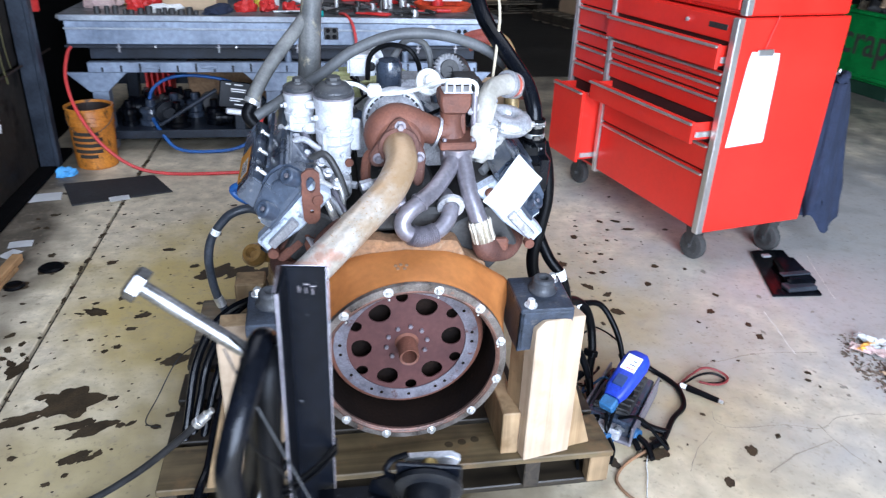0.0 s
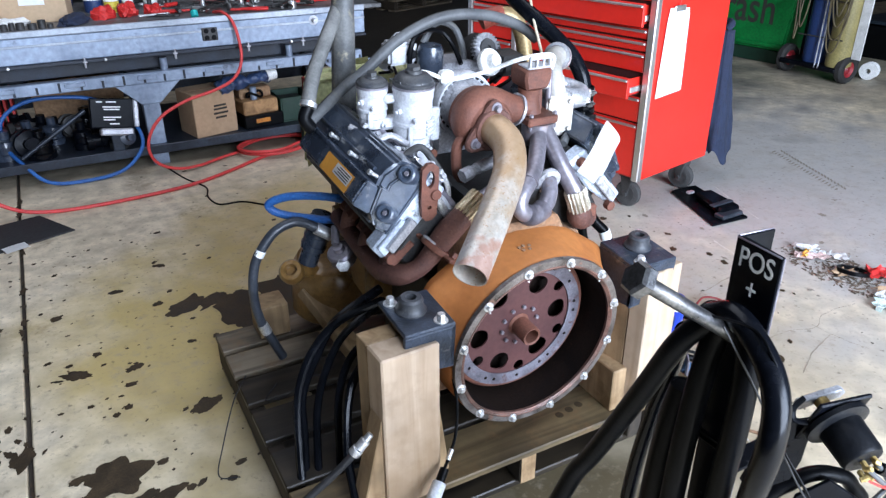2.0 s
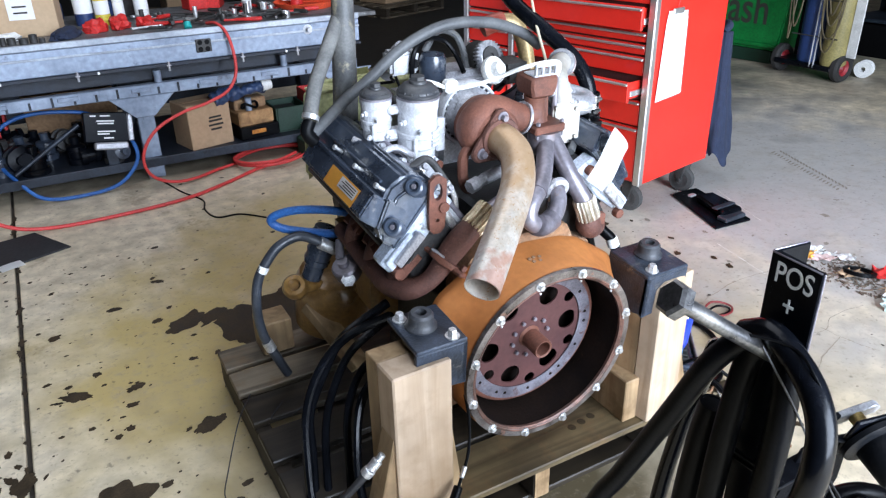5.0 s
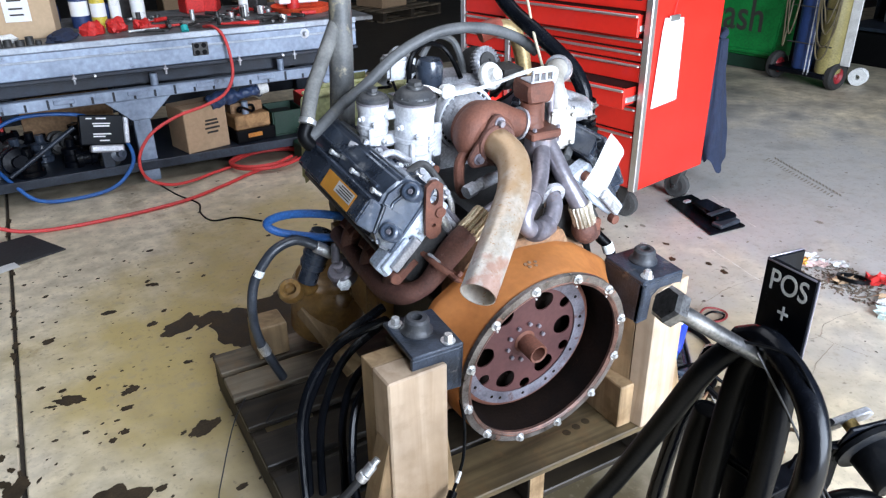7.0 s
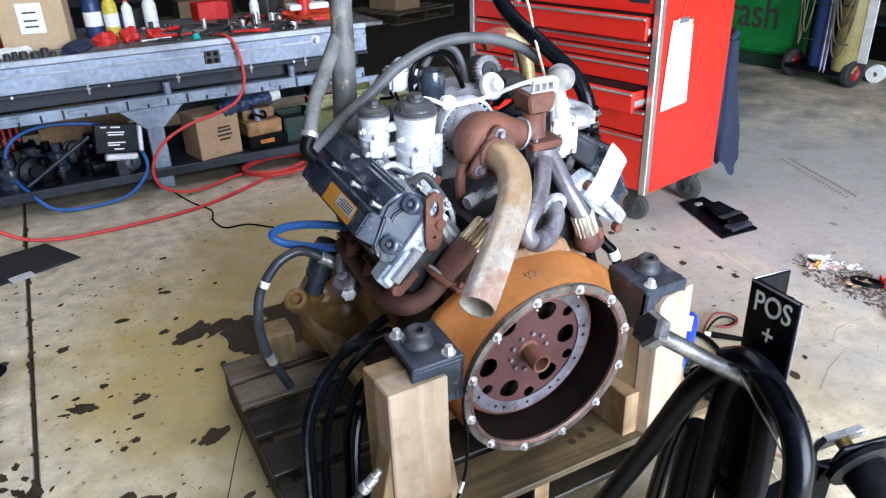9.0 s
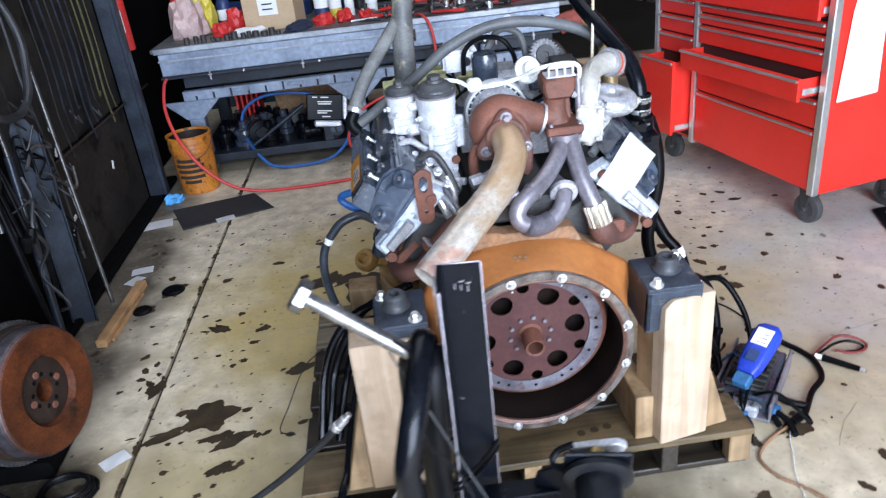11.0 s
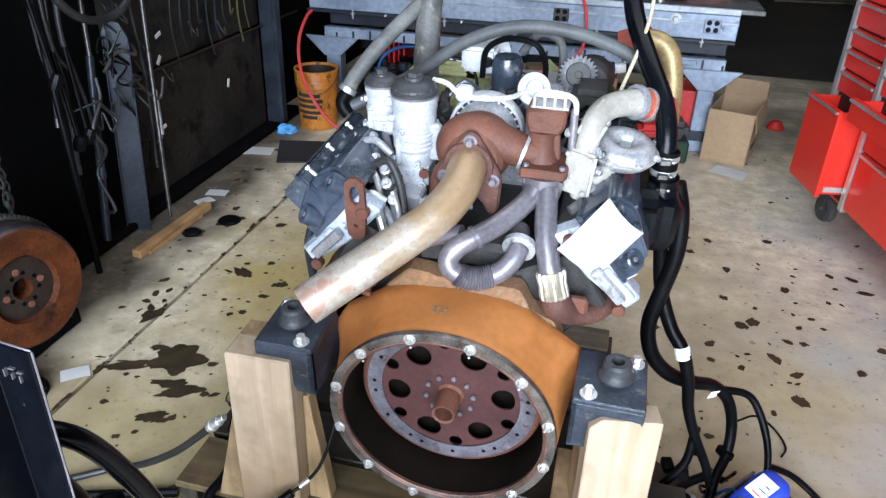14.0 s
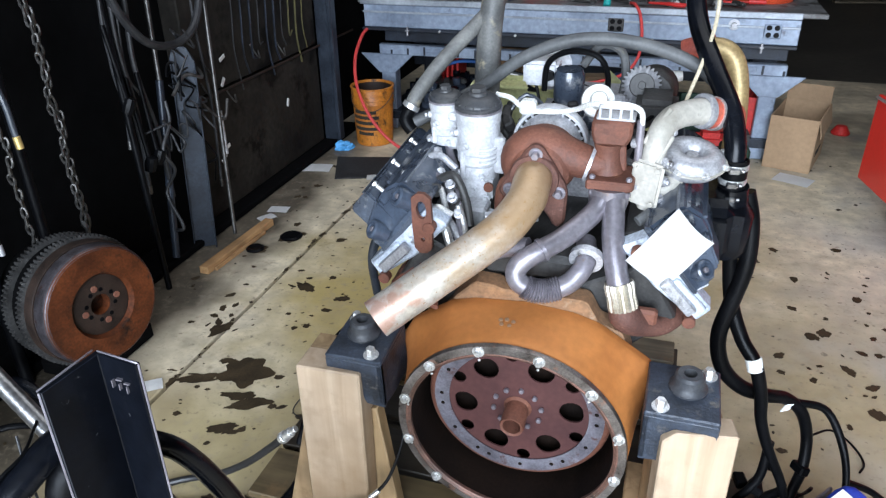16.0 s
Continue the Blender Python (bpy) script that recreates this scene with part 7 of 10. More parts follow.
# ---- engine computer and plugs on the floor ----
ecm = thing("control_unit", pose(0.915, 1.755, 0.0, 0, 0, 51), "black engine control unit in an aluminium tray on the floor", "control unit")
part("rim", box((-0.155, -0.085, 0.0), (0.155, 0.085, 0.012), 0.004), M_STEELPIPE, ecm, "bare aluminium tray")
for y0, y1 in ((-0.085, -0.077), (0.077, 0.085)):
    part("tray_wall", box((-0.155, y0, 0.0125), (0.155, y1, 0.07), 0.003), M_STEELPIPE, ecm, "bare aluminium tray wall")
part("case", box((-0.135, -0.072, 0.0125), (0.135, 0.072, 0.066), 0.006), M_COVER, ecm)
part("lid", box((-0.11, -0.055, 0.0665), (0.12, 0.06, 0.078), 0.006), M_BLOCKGREY, ecm)
for k in range(7):
    part("fin", box((-0.1 + 0.03 * k, -0.05, 0.0785), (-0.092 + 0.03 * k, 0.055, 0.086), 0.002), M_BLOCKGREY, ecm)
part("header", box((-0.175, -0.05, 0.02), (-0.136, 0.05, 0.058), 0.006), M_ALU, ecm, "pale connector header")
bl = thing("blue_module", pose(0.895, 1.70, 0.175, 0, -27, 38), "bright blue plastic adapter with a white label on the control unit", "adapter")
bm = bmesh.new()
rows = []
for x, w, h0 in ((-0.085, 0.026, 0.018), (-0.06, 0.034, 0.024), (-0.01, 0.037, 0.028), (0.05, 0.040, 0.029), (0.075, 0.036, 0.025), (0.088, 0.024, 0.016)):
    rows.append([bm.verts.new((x, w * math.copysign(abs(math.cos(a)) ** 0.55, math.cos(a)), h0 * math.copysign(abs(math.sin(a)) ** 0.55, math.sin(a)))) for a in [2 * math.pi * i / 24 for i in range(24)]])
for u, v in zip(rows, rows[1:]):
    for i in range(24):
        bm.faces.new((u[i], u[(i + 1) % 24], v[(i + 1) % 24], v[i]))
bm.faces.new(rows[0])
bm.faces.new(rows[-1])
bmesh.ops.recalc_face_normals(bm, faces=bm.faces)
part("body", bm, M_BLUE, bl)
part("label_patch", box((0.005, -0.024, 0.0265), (0.062, 0.024, 0.0305), 0.001), M_PAPER, bl, "white label with unreadable print")
for k in range(3):
    part("print_bar", box((0.012 + 0.014 * k, -0.017, 0.0306), (0.0145 + 0.014 * k, 0.008 - 0.006 * k, 0.0312), 0), M_RED if k == 0 else M_CYLBLUE, bl, "bar of unreadable print")
part("window", box((-0.052, -0.017, 0.022), (-0.012, 0.017, 0.0285), 0.002), M_CYLBLUE, bl, "dark window")
part("nose", box((-0.125, -0.024, -0.018), (-0.086, 0.024, 0.016), 0.005), M_CYANPLUG, bl, "teal connector")
part("prop", tube([(-0.09, 0.0, -0.01), (-0.05, 0.01, -0.05), (0.0, 0.0, -0.08)], 0.02, 12), M_BLACK, bl, "black connector boot")
for x, y, z, yaw, mm in ((0.818, 1.630, 0.024, 97, M_CYANPLUG), (0.900, 1.628, 0.024, 121, M_CYANPLUG), (0.86, 1.67, 0.024, 130, M_BLACK), (0.775, 1.72, 0.024, 80, M_CYANPLUG), (0.76, 1.80, 0.026, 30, M_BLACK)):
    pl = thing("cable_plug", pose(x, y, z, 0, 0, yaw), "blue and grey multi-pin cable plug on the floor", "plug", "plugs beside the control unit")
    part("shell", rod((-0.03, 0, 0), (0.03, 0, 0), 0.021, n=16), mm, pl)
    part("collar", rod((0.03, 0, 0), (0.045, 0, 0), 0.0165, n=16), M_ALU, pl, "grey metal collar")
    part("tail", tube([(-0.03, 0, 0), (-0.07, 0.01, -0.004), (-0.11, 0.04, -0.01)], 0.009, 8), M_BLACK, pl)
for k, pts in enumerate(([(0.80, 1.70, 0.05), (0.86, 1.74, 0.09), (0.92, 1.72, 0.06), (0.96, 1.66, 0.02), (1.02, 1.62, 0.012)], [(0.82, 1.86, 0.08), (0.76, 1.82, 0.06), (0.73, 1.74, 0.03), (0.77, 1.66, 0.02), (0.80, 1.62, 0.02)], [(0.98, 1.93, 0.09), (1.05, 1.955, 0.05), (1.111, 1.935, 0.015), (1.146, 1.872, 0.012), (1.154, 1.814, 0.012), (1.129, 1.737, 0.012), (1.065, 1.68, 0.012), (0.992, 1.591, 0.012), (0.945, 1.566, 0.012)], [(0.84, 1.80, 0.04), (0.90, 1.84, 0.06), (0.98, 1.90, 0.05), (1.06, 1.88, 0.02)])):
    tagged(part("loom_branch", tube(pts, (0.011, 0.012, 0.009, 0.008)[k], 10), M_BLACK), "black taped loom branch on the floor", "cable", "loose looms")
rnd = random.Random(31)
for k in range(12):
    x, y = rnd.uniform(0.72, 0.86), rnd.uniform(1.60, 1.95)
    pts = [(x, y, 0.012)]
    for i in range(5):
        pts.append((min(1.0, max(0.68, pts[-1][0] + rnd.uniform(-0.07, 0.09))), pts[-1][1] + rnd.uniform(-0.07, 0.06), rnd.uniform(0.010, 0.09)))
    pts[-1] = (pts[-1][0], pts[-1][1], 0.01)
    tagged(part("loose_wire", tube(pts, rnd.choice((0.004, 0.005, 0.008)), 8, 4), rnd.choice((M_BLACK, M_BLACK, M_BLACKGLOSS, M_GREYHOSE, M_CYANPLUG))), "loose tangled wire beside the control unit", "wire", "tangled wires")
lead = thing("jumper_lead", pose(0, 0, 0), "red and black clip leads looped on the floor", "clip lead")
part("red_wire", tube([(1.160, 1.84, 0.012), (1.198, 1.872, 0.012), (1.24, 1.895, 0.02), (1.286, 1.908, 0.03), (1.335, 1.900, 0.02), (1.356, 1.868, 0.012), (1.330, 1.842, 0.010), (1.287, 1.838, 0.010), (1.245, 1.858, 0.012)], 0.0042, 8), M_REDDARKWIRE, lead)
part("black_wire", tube([(1.150, 1.83, 0.012), (1.205, 1.862, 0.014), (1.26, 1.882, 0.022), (1.31, 1.886, 0.020), (1.342, 1.865, 0.010), (1.318, 1.848, 0.008), (1.27, 1.85, 0.008)], 0.0042, 8), M_BLACK, lead)
part("clip", rod((1.186, 1.829, 0.014), (1.258, 1.748, 0.014), 0.0115, 0.009), M_BLACK, lead, "black plug body")
part("clip_collar", rod((1.170, 1.846, 0.014), (1.188, 1.827, 0.014), 0.0085), M_WHITEPART, lead, "pale plug collar")
part("clip_tip", rod((1.258, 1.748, 0.014), (1.268, 1.737, 0.014), 0.006), M_ZINC, lead, "metal plug tip")
tagged(part("mains_cord", tube([(0.935, 1.562, 0.008), (0.86, 1.525, 0.006), (0.809, 1.484, 0.006), (0.789, 1.446, 0.006), (0.802, 1.39, 0.006), (0.85, 1.33, 0.006), (0.90, 1.25, 0.006)], 0.0045, 8), M_RUSTPLATE), "brown cord trailing on the floor", "cord")
tagged(part("twisted_wire", tube([(0.93, 1.555, 0.006), (0.900, 1.50, 0.006), (0.886, 1.461, 0.006), (0.862, 1.41, 0.006), (0.847, 1.372, 0.006), (0.83, 1.30, 0.006), (0.80, 1.22, 0.006)], 0.0018, 8, 8, ripple=0.3), M_PAPERDIRTY), "thin pale twisted wire on the floor", "wire")
tagged(part("thin_wire", tube([(0.93, 2.14, 0.05), (0.985, 2.19, 0.04), (1.03, 2.19, 0.02), (1.062, 2.155, 0.006), (1.068, 2.11, 0.006), (1.05, 2.07, 0.01)], 0.0032, 8), M_BLACK), "thin black wire arching beside the looms", "wire", "stray wires")

# black rubber mat piece and floor sweepings
vent = thing("mud_flap", pose(2.02, 2.595, 0.0, 0, 0, 3), "black moulded plastic vent cover lying on the floor", "vent cover")
part("base", prism([(-0.175, -0.19), (0.045, -0.215), (0.15, 0.20), (0.02, 0.215), (-0.02, 0.21)], 0.0, 0.012, 0.003, "z"), M_BLACKGLOSS, vent)
part("hump", prism([(-0.08, -0.15), (0.055, -0.16), (0.10, 0.06), (0.0, 0.08)], 0.012, 0.05, 0.012, "z"), M_BLACKGLOSS, vent)
# Bluish reflection on the black plastic is painted as the step colour.
part("step", box((-0.10, -0.19, 0.012), (0.04, -0.13, 0.034), 0.006), M_HYDHOSE, vent, "step with a bluish reflection put into its colour")
part("step", box((-0.085, -0.115, 0.050), (0.055, -0.085, 0.058), 0.003), M_HYDHOSE, vent, "slat with a bluish reflection put into its colour")
part("clip", box((-0.06, 0.06, 0.050), (-0.02, 0.085, 0.062), 0.004), M_ALU, vent, "pale metal clip")
rnd = random.Random(21)
bm = bmesh.new()
for k in range(620):
    a, r = rnd.uniform(0, 2 * math.pi), rnd.random() ** 0.6
    u, v = 0.13 * r * math.cos(a), 0.30 * r * math.sin(a)
    x, y = 1.985 + u - 0.02 * v, 1.80 + v + 0.1 * u
    s = 0.0015 + 0.0065 * rnd.random() ** 2
    box((-s * 1.6, -s * 0.5, 0), (s * 1.6, s * 0.5, s * rnd.uniform(0.2, 0.7)), 0, pose(x, y, 0.001, rnd.uniform(-15, 15), rnd.uniform(-15, 15), rnd.uniform(0, 180)), bm)
tagged(part("floor_sweepings", bm, M_DEBRIS), "heap of brown dirt, chips and rubbish swept together", "sweepings", kind="stuff")
def wrapper(x, y, sx, sy, yaw, mm, lb, seed, rise=0.02):
    """A crumpled sheet: creased facets, uneven outline."""
    q = random.Random(seed)
    b = bmesh.new()
    vs = [[b.verts.new((sx * (i / 7 - 0.5) + q.uniform(-0.09, 0.09) * sx, sy * (j / 5 - 0.5) + q.uniform(-0.12, 0.12) * sy, 0.002 + rise * q.random() ** 1.5)) for j in range(6)] for i in range(8)]
    for i in range(7):
        for j in range(5):
            if (i in (0, 6)) and (j in (0, 4)) and q.random() < 0.6:
                continue
            b.faces.new((vs[i][j], vs[i + 1][j], vs[i + 1][j + 1], vs[i][j + 1]))
    for v in [v for v in b.verts if not v.link_faces]:
        b.verts.remove(v)
    bmesh.ops.triangulate(b, faces=b.faces[:])
    bmesh.ops.solidify(b, geom=b.faces[:], thickness=0.0015)
    bmesh.ops.transform(b, matrix=pose(x, y, 0.008, 0, 0, yaw), verts=b.verts)
    tagged(part("litter", b, mm, angle=0.2), lb, "litter", "litter in the sweepings")


M_TEALTISSUE = mat("pale_teal_tissue", (0.46, 0.66, 0.60), (0.62, 0.70, 0.66), 18, 0.7, 0.0, 0.2, (0.20, 0.42, 0.38), 20, 0.60)
for k, (x, y, sx, sy, yaw, mm, lb) in enumerate((
        (2.03, 2.03, 0.10, 0.05, -35, M_PAPERDIRTY, "crumpled white wrapper in the sweepings"), (1.985, 1.955, 0.14, 0.045, -42, M_BAG, "torn red and white packet in the sweepings"),
        (2.03, 1.955, 0.09, 0.035, -30, M_PAPERDIRTY, "crumpled white wrapper in the sweepings"), (2.085, 1.90, 0.06, 0.06, 15, M_PAPERDIRTY, "crumpled white wrapper in the sweepings"),
        (1.975, 1.985, 0.08, 0.03, 20, M_LABELORANGE, "torn yellow card in the sweepings"), (1.96, 1.80, 0.10, 0.05, -25, M_CARTON, "torn yellow-brown card in the sweepings"),
        (2.084, 1.712, 0.11, 0.075, -30, M_REDPLASTIC, "crumpled red wrapper in the sweepings"), (2.03, 1.575, 0.22, 0.035, -38, M_CARTON, "tan card strip in the sweepings"),
        (1.885, 1.535, 0.13, 0.085, -55, M_TEALTISSUE, "pale teal crumpled tissue beside the sweepings"), (1.93, 1.60, 0.06, 0.05, 10, M_PAPERDIRTY, "scrap of pale tissue beside the sweepings"))):
    wrapper(x, y, sx, sy, yaw, mm, lb, 70 + k, 0.035 if mm is M_REDPLASTIC else 0.02)
tagged(part("tape_roll", lathe([(0.050, 0), (0.063, 0), (0.063, 0.015), (0.050, 0.015)], (1.995, 1.78, 0.014), (0.2, 0.1, 1), 28, closed=True), M_BLACK), "black ring lying in the sweepings", "ring")

# ---- red tool cabinet ----
cab = thing("tool_cabinet", pose(1.628, 2.679, 0, 0, 0, 11.5), "glossy red roller tool cabinet with aluminium trim and drawers ajar", "tool cabinet")
W, D, Z0, Z1 = 1.21, 0.57, 0.172, 1.085
part("carcass", box((0.012, 0.0, Z0), (D, W, Z1), 0.006), M_RED, cab)
part("top_chest", box((0.03, 0.0, Z1 + 0.006), (D - 0.02, W - 0.01, 1.56), 0.008), M_RED, cab)
part("front_recess", box((0.006, 0.02, Z0 + 0.02), (0.0125, W - 0.02, Z1 - 0.01), 0), M_REDDARK, cab)
for y0, y1 in ((-0.003, 0.034), (0.838, 0.872), (W - 0.032, W + 0.003)):
    part("corner_trim", box((-0.014, y0, Z0 - 0.002), (0.02, y1, Z1), 0.004), M_CHROME, cab, "aluminium corner trim")
for y0, y1 in ((-0.003, 0.034), (W - 0.042, W - 0.007)):
    part("corner_trim", box((0.012, y0, Z1 + 0.008), (0.045, y1, 1.56), 0.004), M_CHROME, cab, "aluminium corner trim")


def drawer(y0, y1, z0, z1, out, lock=False):
    x = -0.008 - out
    d = part("drawer", box((x, y0 + 0.003, z0 + 0.003), (x + 0.016, y1 - 0.003, z1 - 0.003), 0.003), M_RED, cab)
    part("drawer_rail", box((x - 0.012, y0 + 0.003, z1 - 0.02), (x + 0.001, y1 - 0.003, z1 - 0.008), 0.004), M_CHROME, d, "aluminium drawer rail")
    if out > 0.02:
        for a, b in ((y0 + 0.02, y0 + 0.026), (y1 - 0.026, y1 - 0.02)):
            part("drawer_side", box((x + 0.016, a, z0 + 0.012), (0.02, b, z1 - 0.012), 0.001), M_RED, d)
        part("drawer_floor", box((x + 0.016, y0 + 0.02, z0 + 0.01), (0.02, y1 - 0.02, z0 + 0.014), 0), M_REDDARK, d)
        part("slide", box((x + 0.03, y0 + 0.008, z0 + 0.025), (0.02, y0 + 0.018, z0 + 0.05), 0.002), M_ZINC, d, "zinc drawer slide")


for y0, y1, z0, z1, out in ((0.036, 0.836, 0.185, 0.448, 0.0), (0.036, 0.836, 0.452, 0.572, 0.0), (0.036, 0.836, 0.576, 0.675, 0.10), (0.036, 0.836, 0.680, 0.768, 0.0), (0.036, 0.836, 0.772, 0.822, 0.0), (0.036, 0.836, 0.826, 0.875, 0.0), (0.036, 0.836, 0.880, 0.985, 0.045),
                            (0.874, 1.176, 0.215, 0.60, 0.11), (0.874, 1.176, 0.605, 0.70, 0.0), (0.874, 1.176, 0.705, 0.79, 0.0), (0.874, 1.176, 0.795, 0.875, 0.0), (0.874, 1.176, 0.88, 0.985, 0.0)):
    drawer(y0, y1, z0, z1, out)
part("front_rail", box((-0.008, 0.036, 0.99), (0.012, 1.176, 1.08), 0.003), M_RED, cab)
part("badge", box((-0.0105, 0.06, 1.03), (-0.0075, 0.17, 1.052), 0.002), M_BLOCKGREY, cab, "dark maker's badge as a plain bar")
part("lock", rod((-0.02, 0.30, 1.04), (-0.008, 0.30, 1.04), 0.009), M_ZINC, cab)
for z0, z1 in ((1.11, 1.2), (1.205, 1.3), (1.305, 1.42)):
    part("chest_drawer", box((0.012, 0.04, z0), (0.031, W - 0.05, z1), 0.003), M_RED, cab)
    part("chest_rail", box((0.002, 0.04, z1 - 0.02), (0.013, W - 0.05, z1 - 0.008), 0.004), M_CHROME, cab, "aluminium drawer rail")
for x, y in ((0.075, 0.10), (D - 0.09, 0.07), (0.075, W - 0.09), (D - 0.09, W - 0.09)):
    c = part("caster", merge(box((x - 0.035, y - 0.04, 0.155), (x + 0.035, y + 0.04, 0.172), 0.003), prism([(y - 0.035, 0.155), (y + 0.035, 0.155), (y + 0.018, 0.055), (y - 0.005, 0.055)], x - 0.03, x + 0.03, 0.003, "x")), M_BLOCKGREY, cab, "grey swivel caster fork")
    part("wheel", lathe([(0, -0.02), (0.045, -0.02), (0.062, -0.017), (0.066, -0.01), (0.066, 0.01), (0.062, 0.017), (0.045, 0.02), (0, 0.02)], (x, y, 0.066), (1, 0.15, 0), 32), M_TYRE, c, "black rubber caster wheel")
    part("hub", merge(rod((x - 0.036, y, 0.066), (x + 0.036, y, 0.066), 0.011), lathe([(0.024, -0.0225), (0.042, -0.0225), (0.042, 0.0225), (0.024, 0.0225)], (x, y, 0.066), (1, 0.15, 0), 24, closed=True)), M_BLOCKGREY, c, "dark wheel hub")
clip = thing("clipboard", cab.matrix_world @ pose(0.135, -0.006, 0.0), "white papers on a clipboard hanging on the cabinet side", "clipboard")
part("board", prism([(-0.06, 0.958), (0.085, 0.948), (0.098, 0.575), (-0.095, 0.565), (-0.07, 0.905)], -0.004, 0.0, 0.001), M_PAPER, clip)
part("top_sheet", prism([(-0.058, 0.925), (0.083, 0.925), (0.096, 0.58), (-0.093, 0.572)], -0.0085, -0.005, 0.001), M_PAPER, clip)
part("clip", box((-0.035, -0.012, 0.94), (0.045, -0.004, 0.966), 0.003), M_CHROME, clip, "metal clip")
part("string", tube([(0.0, -0.006, 0.966), (0.02, -0.004, 1.03), (0.04, -0.004, 1.095)], 0.002, 6), M_REDHOSE, clip)

# jacket hung on the back corner of the cabinet
jacket = thing("jacket", cab.matrix_world @ pose(D + 0.03, 0.03, 0), "navy work jacket hanging on the cabinet corner", "jacket")


def cloth(cx, cy, z1, z0, w0, w1, d0, d1, seed, lean=0.0):
    """A hanging tube of cloth with vertical folds and an uneven hem."""
    b = bmesh.new()
    grid = []
    for i in range(31):
        v = i / 30
        w, d = w0 + (w1 - w0) * min(1, 1.6 * v) ** 0.7, d0 + (d1 - d0) * v
        row = []
        for k in range(56):
            a = 2 * math.pi * k / 56
            f = 1 + 0.30 * noise.noise(Vector((2.2 * math.cos(a) + seed, 2.2 * math.sin(a), 1.1 * v))) + 0.05 * v * math.sin(5 * a + 2.5 * math.sin(3 * v + seed)) + 0.10 * noise.noise(Vector((4.5 * math.cos(a), 4.5 * math.sin(a) + seed, 7 * v)))
            hem = 0.045 * v * v * math.sin(2 * a + seed) + 0.02 * v * math.sin(5 * a)
            row.append(b.verts.new((cx + lean * v + w * math.cos(a) * f, cy + d * math.sin(a) * f, z1 + (z0 - z1) * v + hem)))
        grid.append(row)
    for u, v in zip(grid, grid[1:]):
        for k in range(56):
            b.faces.new((u[k], u[(k + 1) % 56], v[(k + 1) % 56], v[k]))
    b.faces.new(grid[0])
    bmesh.ops.recalc_face_normals(b, faces=b.faces)
    return b


part("body", cloth(0.075, 0.04, 0.82, 0.15, 0.035, 0.12, 0.03, 0.08, 1.3, 0.06), M_NAVY, jacket, angle=2.0)
part("sleeve", cloth(0.03, -0.01, 0.80, 0.24, 0.03, 0.05, 0.03, 0.05, 4.1, 0.02), M_NAVY, jacket, angle=2.0)
part("collar", tube([(0.03, 0.0, 0.80), (0.05, -0.01, 0.825), (0.08, 0.02, 0.83), (0.09, 0.06, 0.815)], 0.018, 10), M_NAVY, jacket)
part("coat_hook", merge(rod((D - 0.002, 0.05, 0.825), (D + 0.09, 0.07, 0.83), 0.006), rod((D + 0.09, 0.07, 0.83), (D + 0.095, 0.07, 0.85), 0.006)), M_ZINC, cab, "zinc coat hook")

# ---- bins and gas cart in the background ----
def bin_box(m, words, size):
    b = thing("rubbish_bin", m, "bright green steel rubbish bin with hand-painted black lettering", "rubbish bin", "green bins")
    part("tub", prism([(-0.62, 0.98), (-0.56, 0.16), (0.50, 0.16), (0.62, 0.98), (0.58, 0.98), (0.47, 0.19), (-0.53, 0.19), (-0.58, 0.98)], -0.5, 0.5, 0.006, "x"), M_GREEN, b)
    part("end_wall", prism([(-0.61, 0.97), (-0.55, 0.17), (0.49, 0.17), (0.61, 0.97)], -0.515, -0.47, 0.006, "x"), M_GREEN, b)
    part("end_wall", prism([(-0.61, 0.97), (-0.55, 0.17), (0.49, 0.17), (0.61, 0.97)], 0.47, 0.515, 0.006, "x"), M_GREEN, b)
    part("lip", box((-0.54, -0.66, 0.95), (-0.49, 0.66, 1.0), 0.01), M_GREEN, b)
    part("rib", box((-0.535, -0.60, 0.20), (-0.515, 0.53, 0.25), 0.006), M_GREEN, b)
    part("skid", box((-0.5, -0.5, 0.0), (-0.42, 0.5, 0.16), 0.006), M_DARKGREEN, b)
    part("skid", box((0.42, -0.5, 0.0), (0.5, 0.5, 0.16), 0.006), M_DARKGREEN, b)
    lettering("painted_word", words, Matrix(((0, 0, -1, -0.5165), (-0.68, 0, 0, 0.0), (0, 1, 0, 0.475), (0, 0, 0, 1))), size, M_INK, b, 0.0008, "hand-painted black word " + words, 0.004)
    for k in range(14):
        q = random.Random(k + len(words))
        part("rubbish", box((-0.1, -0.06, -0.04), (0.1, 0.06, 0.04), 0.012, pose(q.uniform(-0.35, 0.35), q.uniform(-0.45, 0.45), 0.95 + q.uniform(0, 0.1), q.uniform(-40, 40), q.uniform(-40, 40), q.uniform(0, 180))), (M_CARTON, M_BLOCKGREY, M_DARKWALL, M_PALLETWOOD)[k % 4], b)
    part("fill", box((-0.46, -0.5, 0.6), (0.46, 0.5, 0.9), 0.02), M_DARKWALL, b, "dark rubbish in the bin")


